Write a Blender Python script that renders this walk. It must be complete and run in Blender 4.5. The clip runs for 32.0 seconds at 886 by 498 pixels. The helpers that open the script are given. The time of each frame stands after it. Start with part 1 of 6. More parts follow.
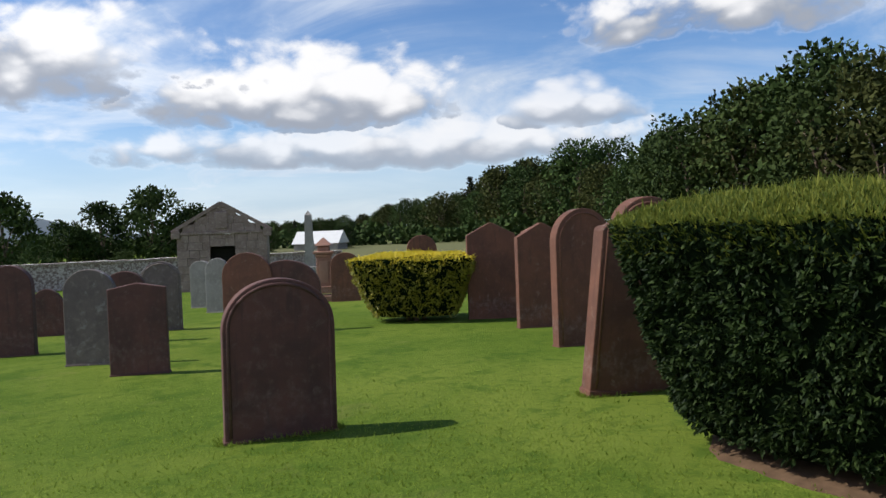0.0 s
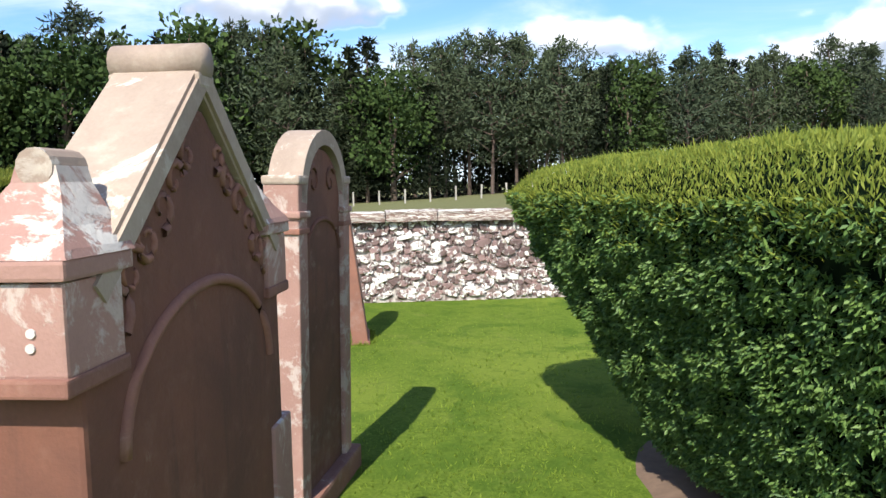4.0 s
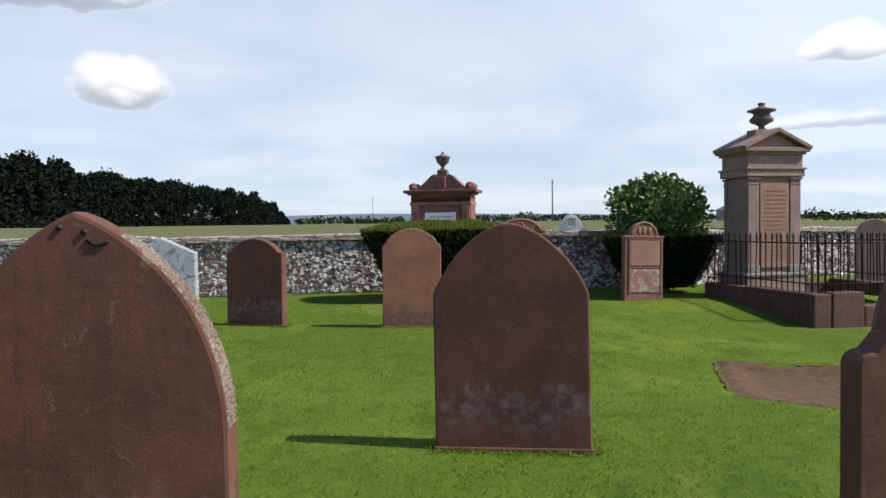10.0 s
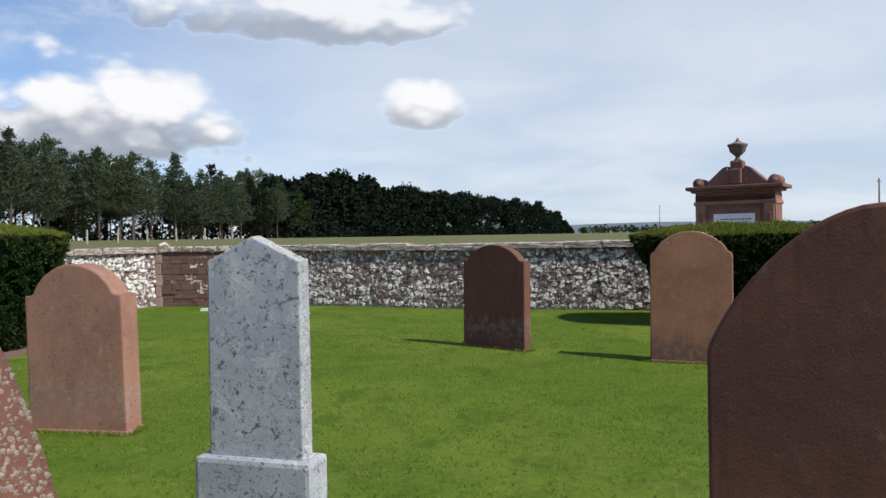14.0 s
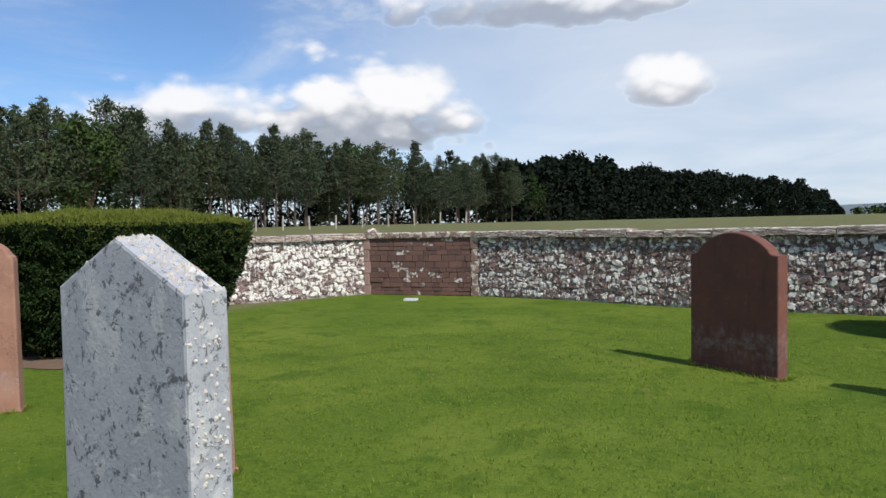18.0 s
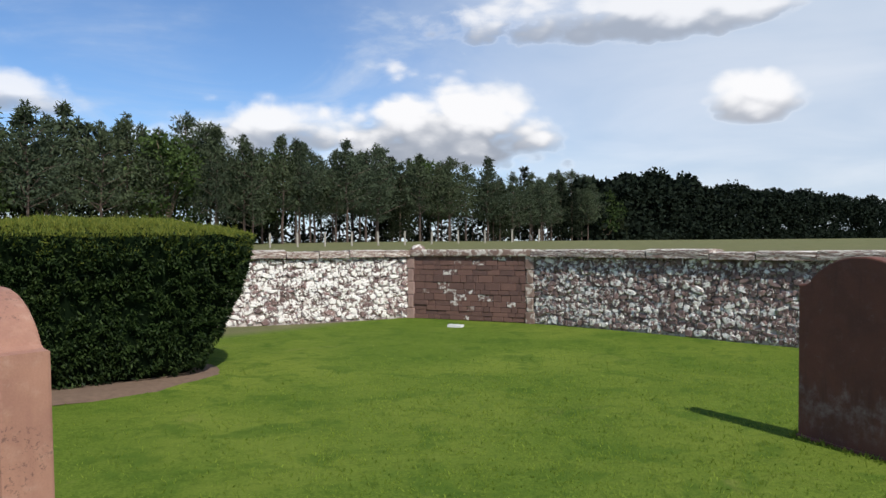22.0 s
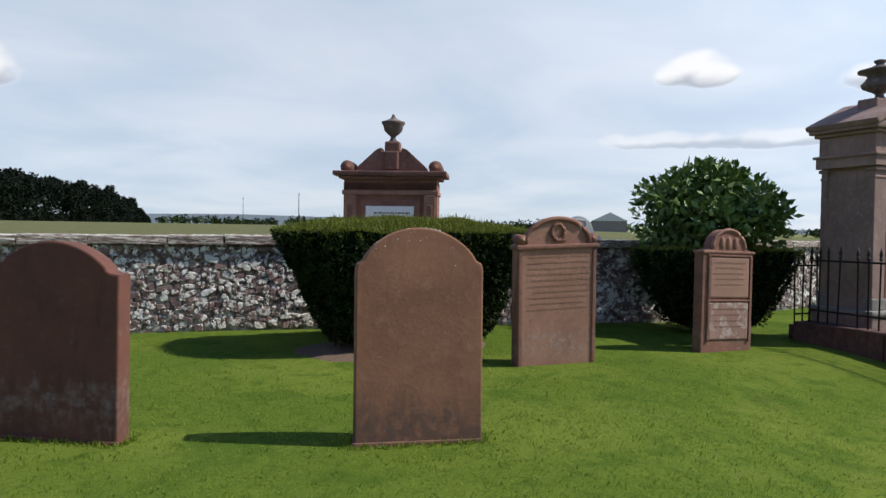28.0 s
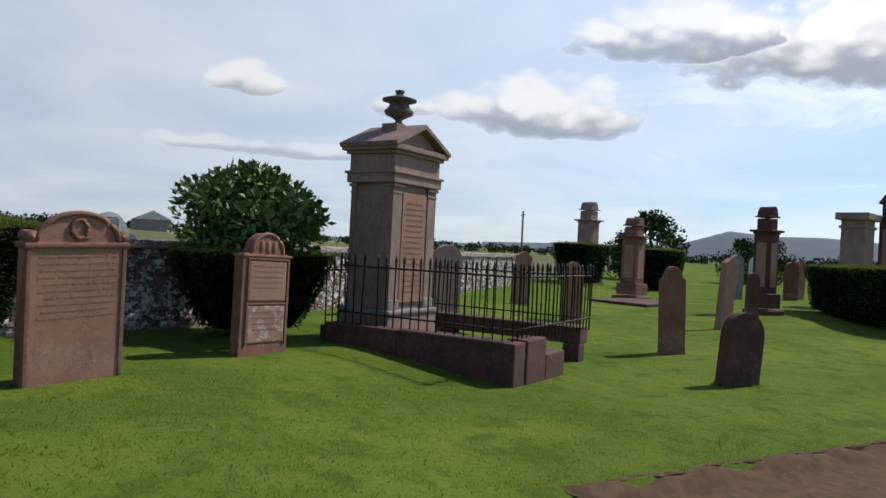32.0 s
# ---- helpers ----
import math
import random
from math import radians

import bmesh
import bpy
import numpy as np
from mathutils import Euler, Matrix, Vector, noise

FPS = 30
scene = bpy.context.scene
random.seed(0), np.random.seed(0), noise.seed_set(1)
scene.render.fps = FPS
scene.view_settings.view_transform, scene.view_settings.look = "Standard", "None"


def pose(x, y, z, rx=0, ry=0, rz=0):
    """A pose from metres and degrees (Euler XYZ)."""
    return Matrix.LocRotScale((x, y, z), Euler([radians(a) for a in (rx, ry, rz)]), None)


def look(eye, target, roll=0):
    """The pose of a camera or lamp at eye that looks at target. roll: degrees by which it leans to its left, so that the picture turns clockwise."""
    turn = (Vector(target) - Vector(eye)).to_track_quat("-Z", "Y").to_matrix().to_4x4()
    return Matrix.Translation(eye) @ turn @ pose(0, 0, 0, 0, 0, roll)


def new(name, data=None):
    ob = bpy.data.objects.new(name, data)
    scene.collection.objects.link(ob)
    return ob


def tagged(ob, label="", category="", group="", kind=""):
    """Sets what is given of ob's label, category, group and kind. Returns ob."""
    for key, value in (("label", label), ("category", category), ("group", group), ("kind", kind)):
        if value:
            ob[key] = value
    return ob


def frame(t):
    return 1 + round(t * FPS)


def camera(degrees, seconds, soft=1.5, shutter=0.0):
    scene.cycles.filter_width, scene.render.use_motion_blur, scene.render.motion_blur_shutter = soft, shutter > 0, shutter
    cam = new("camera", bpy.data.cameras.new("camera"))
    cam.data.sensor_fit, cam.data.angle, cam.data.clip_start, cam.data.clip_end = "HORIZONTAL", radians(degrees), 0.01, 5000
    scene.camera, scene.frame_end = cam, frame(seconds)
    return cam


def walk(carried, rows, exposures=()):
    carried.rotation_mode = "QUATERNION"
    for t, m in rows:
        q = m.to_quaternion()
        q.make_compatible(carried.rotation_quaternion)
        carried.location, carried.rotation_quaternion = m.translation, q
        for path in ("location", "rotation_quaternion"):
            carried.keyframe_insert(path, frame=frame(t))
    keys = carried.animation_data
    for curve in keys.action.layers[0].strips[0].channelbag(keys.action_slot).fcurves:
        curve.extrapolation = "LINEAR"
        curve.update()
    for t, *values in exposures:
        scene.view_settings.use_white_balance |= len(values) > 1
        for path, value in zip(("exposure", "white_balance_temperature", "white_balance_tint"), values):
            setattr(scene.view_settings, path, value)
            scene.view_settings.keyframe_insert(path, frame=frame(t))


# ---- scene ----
cam = camera(63.94, 32.0)
PATH = [
    (0, (-2.481, -2.981, 1.595), (-3.877, -4.412, 1.536), -2.2),
    (0.5, (-2.357, -3.028, 1.547), (-4.021, -4.136, 1.515), -2.16),
    (1, (-2.257, -3.106, 1.557), (-4.143, -3.771, 1.515), -1.14),
    (1.5, (-2.231, -3.067, 1.56), (-4.215, -3.311, 1.491), -1.13),
    (2, (-2.236, -3.019, 1.558), (-4.231, -2.913, 1.459), -0.68),
    (2.5, (-2.243, -2.96, 1.554), (-4.2, -2.57, 1.431), -0.35),
    (4.5, (-2.186, -2.667, 1.501), (-3.809, -1.512, 1.316), -1.27),
    (5, (-2.326, -2.608, 1.494), (-3.639, -1.11, 1.32), -1.22),
    (5.5, (-2.359, -2.685, 1.526), (-3.291, -0.924, 1.355), -1.03),
    (6, (-2.316, -2.789, 1.55), (-2.878, -0.878, 1.374), -0.91),
    (6.5, (-2.205, -2.868, 1.553), (-2.452, -0.888, 1.392), -0.92),
    (7, (-2.106, -2.94, 1.565), (-2.048, -0.946, 1.421), -0.83),
    (7.5, (-2.041, -2.963, 1.549), (-1.703, -0.995, 1.439), -0.82),
    (8, (-1.982, -2.99, 1.532), (-1.422, -1.072, 1.446), -0.81),
    (8.5, (-1.925, -2.98, 1.524), (-1.193, -1.12, 1.446), -0.82),
    (9, (-1.89, -2.967, 1.52), (-1.029, -1.164, 1.441), -0.88),
    (9.5, (-1.859, -2.952, 1.517), (-0.921, -1.186, 1.446), -0.78),
    (10, (-1.858, -2.943, 1.52), (-0.883, -1.198, 1.459), -0.8),
    (10.5, (-1.808, -2.849, 1.51), (-0.853, -1.092, 1.467), -1.05),
    (11, (-1.636, -2.655, 1.464), (-0.78, -0.847, 1.463), -2.13),
    (11.5, (-1.414, -2.423, 1.469), (-0.664, -0.569, 1.492), -3.75),
    (12, (-1.354, -2.152, 1.466), (-0.632, -0.287, 1.479), -3.22),
    (12.5, (-1.213, -1.96, 1.469), (-0.552, -0.074, 1.397), -3.01),
    (13, (-1.115, -1.591, 1.48), (-0.533, 0.321, 1.406), -0.12),
    (13.5, (-0.891, -1.374, 1.463), (-0.494, 0.586, 1.438), -0.25),
    (14, (-0.735, -1.0, 1.447), (-0.507, 0.987, 1.423), -0.9),
    (14.5, (-0.727, -0.886, 1.506), (-0.606, 1.109, 1.448), -0.86),
    (16.5, (-0.267, 0.052, 1.487), (-0.489, 2.038, 1.405), -0.69),
    (17, (-0.267, 0.349, 1.449), (-0.566, 2.324, 1.341), -0.95),
    (17.5, (-0.231, 0.624, 1.479), (-0.61, 2.585, 1.384), -1.27),
    (18, (-0.27, 0.86, 1.48), (-0.703, 2.811, 1.421), -1.14),
    (18.5, (-0.225, 0.893, 1.515), (-0.696, 2.835, 1.443), -0.87),
    (19, (-0.167, 1.078, 1.501), (-0.723, 2.998, 1.444), -0.81),
    (19.5, (-0.043, 1.404, 1.48), (-0.695, 3.294, 1.455), -1.17),
    (20, (-0.097, 1.644, 1.482), (-0.747, 3.535, 1.461), -0.96),
    (20.5, (-0.177, 1.827, 1.505), (-0.803, 3.726, 1.459), -0.84),
    (21, (-0.211, 2.025, 1.501), (-0.823, 3.928, 1.425), -0.95),
    (21.5, (-0.201, 2.365, 1.442), (-0.822, 4.266, 1.413), 0.19),
    (22, (-0.189, 2.67, 1.47), (-0.828, 4.565, 1.462), -0.29),
    (22.5, (-0.106, 2.78, 1.466), (-0.7, 4.689, 1.469), -0.24),
    (23, (-0.11, 2.922, 1.437), (-0.678, 4.84, 1.427), -0.1),
    (23.5, (-0.207, 2.842, 1.5), (-0.643, 4.793, 1.464), 0.01),
    (24, (-0.226, 2.853, 1.509), (-0.479, 4.836, 1.477), 0.51),
    (24.5, (-0.21, 2.871, 1.506), (-0.24, 4.871, 1.488), 1.03),
    (25, (-0.14, 2.863, 1.487), (0.069, 4.852, 1.484), 1.45),
    (25.5, (-0.194, 2.725, 1.494), (0.271, 4.67, 1.499), 1.39),
    (26, (-0.171, 2.721, 1.495), (0.525, 4.596, 1.491), 1.03),
    (26.5, (-0.112, 2.723, 1.492), (0.778, 4.513, 1.47), 0.57),
    (28.5, (-0.011, 2.831, 1.478), (1.355, 4.291, 1.434), 1.26),
    (29, (0.005, 2.789, 1.477), (1.468, 4.152, 1.441), 1.76),
    (29.5, (-0.012, 2.835, 1.458), (1.557, 4.075, 1.432), 2.21),
    (30, (0.061, 2.882, 1.47), (1.72, 4.0, 1.449), 2.69),
    (30.5, (0.132, 2.869, 1.468), (1.872, 3.854, 1.456), 2.83),
    (31, (0.224, 2.921, 1.446), (2.041, 3.757, 1.443), 2.97),
    (31.5, (0.241, 2.887, 1.461), (2.12, 3.572, 1.458), 2.87),
    (32, (0.275, 2.932, 1.486), (2.206, 3.451, 1.485), 2.92),
]
walk(cam, [(t, look(eye, target, roll)) for t, eye, target, roll in PATH],
     [(0.0, -0.1), (1.0, -0.1), (2.0, 0.5), (3.2, 0.6), (4.5, 0.7), (6.0, 0.7), (7.0, 0.6), (8.0, 0.25), (9.0, 0.1), (14.0, -0.1), (24.0, -0.1), (28.5, -0.15), (30.0, -0.26), (31.0, -0.32), (32.0, -0.38)])

# ---- world and sun ----
SUN_AZ, SUN_EL = 132.0, 46.0
sun_way = Vector((math.sin(radians(SUN_AZ)) * math.cos(radians(SUN_EL)), math.cos(radians(SUN_AZ)) * math.cos(radians(SUN_EL)), math.sin(radians(SUN_EL))))
sun = new("sun", bpy.data.lights.new("sun", "SUN"))
sun.data.energy, sun.data.angle, sun.data.color = 5.0, radians(0.55), (1.0, 0.95, 0.86)
sun.rotation_mode = "QUATERNION"
sun.rotation_quaternion = sun_way.to_track_quat("Z", "Y")


class Nodes:
    """Short hand for building node trees."""

    def __init__(self, tree):
        self.t = tree
        tree.nodes.clear()

    def add(self, kind, props=None, **ins):
        n = self.t.nodes.new(kind)
        for k, v in (props or {}).items():
            setattr(n, k, v)
        for k, v in ins.items():
            self.put(n, int(k[1:]) if k[0] == "i" and k[1:].isdigit() else k.replace("_", " "), v)
        return n

    def put(self, n, key, v):
        sock = n.inputs[key]
        if isinstance(v, bpy.types.Node):
            v = v.outputs[0]
        if isinstance(v, bpy.types.NodeSocket):
            self.t.links.new(v, sock)
        else:
            sock.default_value = v

    def m(self, op, a, b=0.0, c=0.0, clamp=False):
        n = self.add("ShaderNodeMath", {"operation": op, "use_clamp": clamp})
        for k, v in enumerate((a, b, c)):
            self.put(n, k, v)
        return n.outputs[0]

    def step(self, lo, hi, v):
        n = self.add("ShaderNodeMapRange", {"interpolation_type": "SMOOTHSTEP"})
        for k, q in zip(("Value", "From Min", "From Max"), (v, lo, hi)):
            self.put(n, k, q)
        return n.outputs[0]

    def noise(self, vec, scale, detail=4.0, rough=0.55, dist=0.0):
        n = self.add("ShaderNodeTexNoise", {}, Scale=scale, Detail=detail, Roughness=rough, Distortion=dist)
        if vec is not None:
            self.put(n, "Vector", vec)
        return n.outputs["Fac"]

    def mix(self, f, a, b, how="MIX"):
        n = self.add("ShaderNodeMix", {"data_type": "RGBA", "blend_type": how})
        for k, v in ((0, f), (6, a), (7, b)):
            if k and isinstance(v, (tuple, list)) and len(v) == 3:
                v = (*v, 1.0)
            self.put(n, k, v)
        return n.outputs[2]


world = bpy.data.worlds.new("sky")
scene.world = world
world.use_nodes = True
w = Nodes(world.node_tree)
sky = w.add("ShaderNodeTexSky", {"sky_type": "NISHITA", "sun_disc": False, "sun_elevation": radians(SUN_EL), "sun_rotation": radians(SUN_AZ), "air_density": 1.0, "dust_density": 0.2, "ozone_density": 1.6})
way = w.add("ShaderNodeTexCoord").outputs["Generated"]
sep = w.add("ShaderNodeSeparateXYZ", {}, i0=way)
sx, sy, sz = sep.outputs
azim = w.m("DEGREES", w.m("ARCTAN2", sx, sy))
elev = w.m("DEGREES", w.m("ARCSINE", sz))
up_z = w.m("ADD", w.m("MAXIMUM", sz, 0.0), 0.14)
flat = w.add("ShaderNodeCombineXYZ", {}, i0=w.m("DIVIDE", sx, up_z), i1=w.m("DIVIDE", sy, up_z), i2=0.0)
puff = w.add("ShaderNodeCombineXYZ", {}, i0=w.m("MULTIPLY", sx, 1.0), i1=sy, i2=w.m("MULTIPLY", sz, 1.7))
n_big = w.noise(puff, 4.2, 9.0, 0.60, 0.5)
n_fine = w.noise(puff, 15.0, 8.0, 0.66, 0.4)
n_veil = w.noise(flat, 1.1, 6.0, 0.6, 0.8)
# heaps of cumulus: azimuth, elevation of the base, half width, height, density
HEAPS = [
    (-149, 8.0, 16, 6.5, 1.0), (-172, 9.5, 20, 9.0, 1.0), (-125, 7.5, 6, 4.0, 0.8), (-113, 13.0, 12, 6.0, 1.0), (-140, 5.0, 30, 4.0, 0.8),
    (-148, 18.0, 9, 4.5, 0.9), (-92, 14.5, 9, 6.0, 0.9), (-76, 12.0, 10, 5.0, 0.9), (-54, 9.0, 9, 3.6, 0.8), (-35, 6.5, 9, 4.0, 0.75),
    (-18.5, 5.6, 10.6, 8.6, 1.1), (-32, 7.0, 6.5, 5.0, 0.95), (5, 9.0, 4.0, 4.0, 1.0), (59, 11.2, 3.0, 2.6, 0.9), (71, 10.2, 3.6, 2.0, 0.8), (82, 9.2, 9, 5.0, 0.9), (92, 15, 9, 4.5, 0.85), (106, 12.5, 15, 8.0, 1.0),
    (-6, 15.5, 14, 4.0, 0.8), (130, 9.0, 20, 8.0, 1.0), (66, 6.5, 14, 1.5, 0.5), (-165, 20.0, 16, 6.0, 0.9),
]
cover, shade = 0.0, 0.0
wob = w.m("MULTIPLY", w.m("SUBTRACT", n_big, 0.5), 5.2)
wob = w.m("ADD", wob, w.m("MULTIPLY", w.m("SUBTRACT", n_fine, 0.5), 2.2))
bent = w.add("ShaderNodeVectorMath", {"operation": "ADD"}, i0=puff, i1=w.add("ShaderNodeVectorMath", {"operation": "SCALE"}, i0=w.add("ShaderNodeTexNoise", {}, Vector=puff, Scale=9.0, Detail=4.0).outputs["Color"], Scale=0.06).outputs[0])
n_lump = w.add("ShaderNodeTexVoronoi", {"feature": "SMOOTH_F1"}, Vector=bent.outputs[0], Scale=15.0, Smoothness=0.35).outputs["Distance"]
n_knob = w.add("ShaderNodeTexVoronoi", {"feature": "SMOOTH_F1"}, Vector=bent.outputs[0], Scale=38.0, Smoothness=0.4).outputs["Distance"]
wob2 = w.m("ADD", w.m("MULTIPLY", w.m("SUBTRACT", 0.42, n_lump), 2.6), w.m("MULTIPLY", w.m("SUBTRACT", 0.42, n_knob), 1.1))
for a, e, ww, hh, dens in HEAPS:
    da = w.m("SUBTRACT", w.m("FLOORED_MODULO", w.m("ADD", azim, 180.0 - a), 360.0), 180.0)
    dx = w.m("DIVIDE", da, ww)
    dy = w.m("SUBTRACT", w.m("DIVIDE", w.m("SUBTRACT", elev, e), hh), 0.3)
    dy2 = w.m("MAXIMUM", w.m("DIVIDE", dy, 0.75), w.m("DIVIDE", dy, -0.36))
    r2 = w.m("ADD", w.m("MULTIPLY", dx, dx), w.m("MULTIPLY", dy2, dy2))
    body = w.m("ADD", w.m("SUBTRACT", 1.0, r2), w.m("ADD", w.m("MULTIPLY", wob, 0.26 if ww < 10.8 else 0.5), w.m("MULTIPLY", wob2, 0.40)))
    body = w.m("MULTIPLY", w.step(-0.14, 0.66, body), dens, clamp=True)
    cover = w.m("MAXIMUM", cover, body)
    low = w.m("MULTIPLY", w.m("MULTIPLY", w.step(0.34, -0.24, w.m("ADD", dy, w.m("ADD", w.m("MULTIPLY", wob, 0.08), w.m("MULTIPLY", wob2, 0.16)))), w.step(0.0, 0.38, body)), 1.0 if ww > 5 else 0.78)
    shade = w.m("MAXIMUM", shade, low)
veil = w.m("MULTIPLY", w.step(0.36, 0.72, n_veil), 0.85)
# the veil is thin where the sky shows blue
hole = 1.0
for a, e, ra, re in ((-125, 17, 16, 8), (-39, 16, 18, 7), (-60, 14, 9, 4), (-150, 15, 8, 3)):
    da = w.m("SUBTRACT", w.m("FLOORED_MODULO", w.m("ADD", azim, 180.0 - a), 360.0), 180.0)
    q = w.m("ADD", w.m("POWER", w.m("DIVIDE", da, ra), 2.0), w.m("POWER", w.m("DIVIDE", w.m("SUBTRACT", elev, e), re), 2.0))
    hole = w.m("MULTIPLY", hole, w.step(-0.4, 2.2, w.m("ADD", q, w.m("ADD", w.m("MULTIPLY", wob, 0.5), w.m("MULTIPLY", w.m("SUBTRACT", n_veil, 0.5), 3.0)))))
even = w.m("MULTIPLY", w.step(-50.0, 10.0, azim), w.step(150.0, 60.0, azim))
veil = w.m("MULTIPLY", w.m("MAXIMUM", veil, w.m("MULTIPLY", even, 0.86)), w.m("ADD", w.m("MULTIPLY", hole, 0.86), 0.14))
haze = w.m("MULTIPLY", w.step(11.0, 0.0, elev), 0.75)
veil = w.m("MAXIMUM", veil, haze)
lit = w.mix(w.step(0.15, 1.0, shade), (0.98, 0.98, 1.0), (0.37, 0.41, 0.49))
veil_rgb = w.mix(w.step(0.28, 0.72, w.noise(flat, 1.0, 5.0, 0.5, 0.4)), (0.63, 0.735, 0.88), (0.84, 0.895, 0.98))
blue = w.add("ShaderNodeBackground", {}, Color=w.mix(1.0, sky.outputs[0], (0.70, 0.90, 1.15), "MULTIPLY"), Strength=0.125)
# thin cloud scatters more light towards the sun's side
near_sun = w.m("POWER", w.m("MAXIMUM", w.m("ADD", w.m("ADD", w.m("MULTIPLY", sx, sun_way.x), w.m("MULTIPLY", sy, sun_way.y)), w.m("MULTIPLY", sz, sun_way.z)), 0.0), 2.0)
b_veil = w.add("ShaderNodeBackground", {}, Color=veil_rgb, Strength=w.m("ADD", w.m("MULTIPLY", near_sun, 1.15), 0.99))
b_heap = w.add("ShaderNodeBackground", {}, Color=lit, Strength=w.m("ADD", w.m("MULTIPLY", near_sun, 0.5), 1.06))
thin = w.step(44.0, 24.0, elev)
veil = w.m("MULTIPLY", veil, thin)
cover = w.m("MULTIPLY", cover, thin)
mx = w.add("ShaderNodeMixShader", {}, i0=veil, i1=blue.outputs[0], i2=b_veil.outputs[0])
mx2 = w.add("ShaderNodeMixShader", {}, i0=cover, i1=mx.outputs[0], i2=b_heap.outputs[0])
w.add("ShaderNodeOutputWorld", {}, Surface=mx2.outputs[0])

# ---- materials ----


def material(name, build):
    mat = bpy.data.materials.new(name)
    mat.use_nodes = True
    n = Nodes(mat.node_tree)
    bsdf = n.add("ShaderNodeBsdfPrincipled")
    n.add("ShaderNodeOutputMaterial", {}, Surface=bsdf.outputs[0])
    build(n, bsdf)
    return mat


def coords(n, which="Object"):
    return n.add("ShaderNodeTexCoord").outputs[which]


def bump(n, bsdf, height, strength=0.4, dist=0.01):
    b = n.add("ShaderNodeBump", {}, Strength=strength, Distance=dist, Height=height)
    n.put(bsdf, "Normal", b.outputs[0])


def stone(name, base, deep, pale, lichen=0.3, lichen_rgb=(0.55, 0.54, 0.47), foot=0.0, streak=0.4, rough=0.86, spots=(0.04, 0.035, 0.03), spotty=0.0, damp=0.0):
    def build(n, bsdf):
        c = coords(n)
        rnd = n.add("ShaderNodeObjectInfo").outputs["Random"]
        off = n.add("ShaderNodeVectorMath", {"operation": "ADD"}, i0=c, i1=n.add("ShaderNodeCombineXYZ", {}, i0=n.m("MULTIPLY", rnd, 37.0), i1=n.m("MULTIPLY", rnd, 11.0), i2=0.0).outputs[0]).outputs[0]
        up = n.add("ShaderNodeMapping", {}, Vector=off)
        up.inputs["Scale"].default_value = (9.0, 9.0, 1.0)
        big = n.noise(off, 2.2, 5.0, 0.6, 0.4)
        mid = n.noise(off, 14.0, 5.0, 0.65)
        fine = n.noise(off, 120.0, 3.0, 0.6)
        run = n.noise(up.outputs[0], 1.6, 4.0, 0.6)
        col = n.mix(n.step(0.25, 0.75, big), base, deep)
        col = n.mix(n.m("MULTIPLY", n.step(0.52, 0.72, run), streak), col, deep)
        col = n.mix(n.m("MULTIPLY", n.step(0.5, 0.8, mid), 0.55), col, pale)
        z = n.add("ShaderNodeSeparateXYZ", {}, i0=c).outputs[2]
        if foot > 0:
            edge = n.m("ADD", z, n.m("MULTIPLY", n.m("SUBTRACT", run, 0.5), 0.55))
            mask = n.m("MULTIPLY", n.m("MULTIPLY", n.step(0.46, 0.34, edge), n.step(0.02, 0.30, edge)), n.step(0.35, 0.75, mid))
            col = n.mix(n.m("MULTIPLY", mask, foot), col, (0.33, 0.27, 0.25))
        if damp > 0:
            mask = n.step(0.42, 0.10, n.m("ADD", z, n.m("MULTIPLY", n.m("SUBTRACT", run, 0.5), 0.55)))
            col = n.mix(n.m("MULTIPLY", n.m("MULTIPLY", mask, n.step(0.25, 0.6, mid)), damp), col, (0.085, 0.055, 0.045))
        patch = n.step(0.62 - 0.16 * lichen, 0.70 - 0.16 * lichen, n.noise(off, 7.0, 7.0, 0.72, 0.6))
        top = n.add("ShaderNodeNewGeometry").outputs["Normal"]
        nz = n.add("ShaderNodeSeparateXYZ", {}, i0=top).outputs[2]
        patch = n.m("MULTIPLY", patch, n.m("ADD", 0.25 + 0.3 * lichen, n.m("MULTIPLY", n.m("MAXIMUM", nz, 0.0), 0.9)), clamp=True)
        col = n.mix(n.m("MULTIPLY", patch, min(1.0, 0.35 + lichen)), col, lichen_rgb)
        if spotty > 0:
            dots = n.m("MAXIMUM", n.step(0.575, 0.605, n.noise(off, 46.0, 6.0, 0.75, 0.5)), n.step(0.585, 0.625, n.noise(off, 21.0, 8.0, 0.78, 0.9)))
            if spotty >= 0.8:
                dots = n.m("MAXIMUM", dots, n.step(0.60, 0.635, n.noise(off, 10.0, 7.0, 0.68, 0.5)))
            else:
                dots = n.m("MULTIPLY", dots, n.step(0.44, 0.56, n.noise(off, 3.1, 3.0, 0.5)))
            col = n.mix(n.m("MULTIPLY", dots, spotty), col, spots)
        col = n.mix(0.14, col, n.mix(fine, (0.02, 0.02, 0.02), (0.9, 0.9, 0.9)), "OVERLAY")
        n.put(bsdf, "Base Color", col)
        n.put(bsdf, "Roughness", rough)
        h = n.m("ADD", n.m("MULTIPLY", mid, 0.6), n.m("MULTIPLY", fine, 0.25))
        bump(n, bsdf, n.m("ADD", h, n.m("MULTIPLY", patch, 0.3)), 0.35, 0.012)
    return material(name, build)


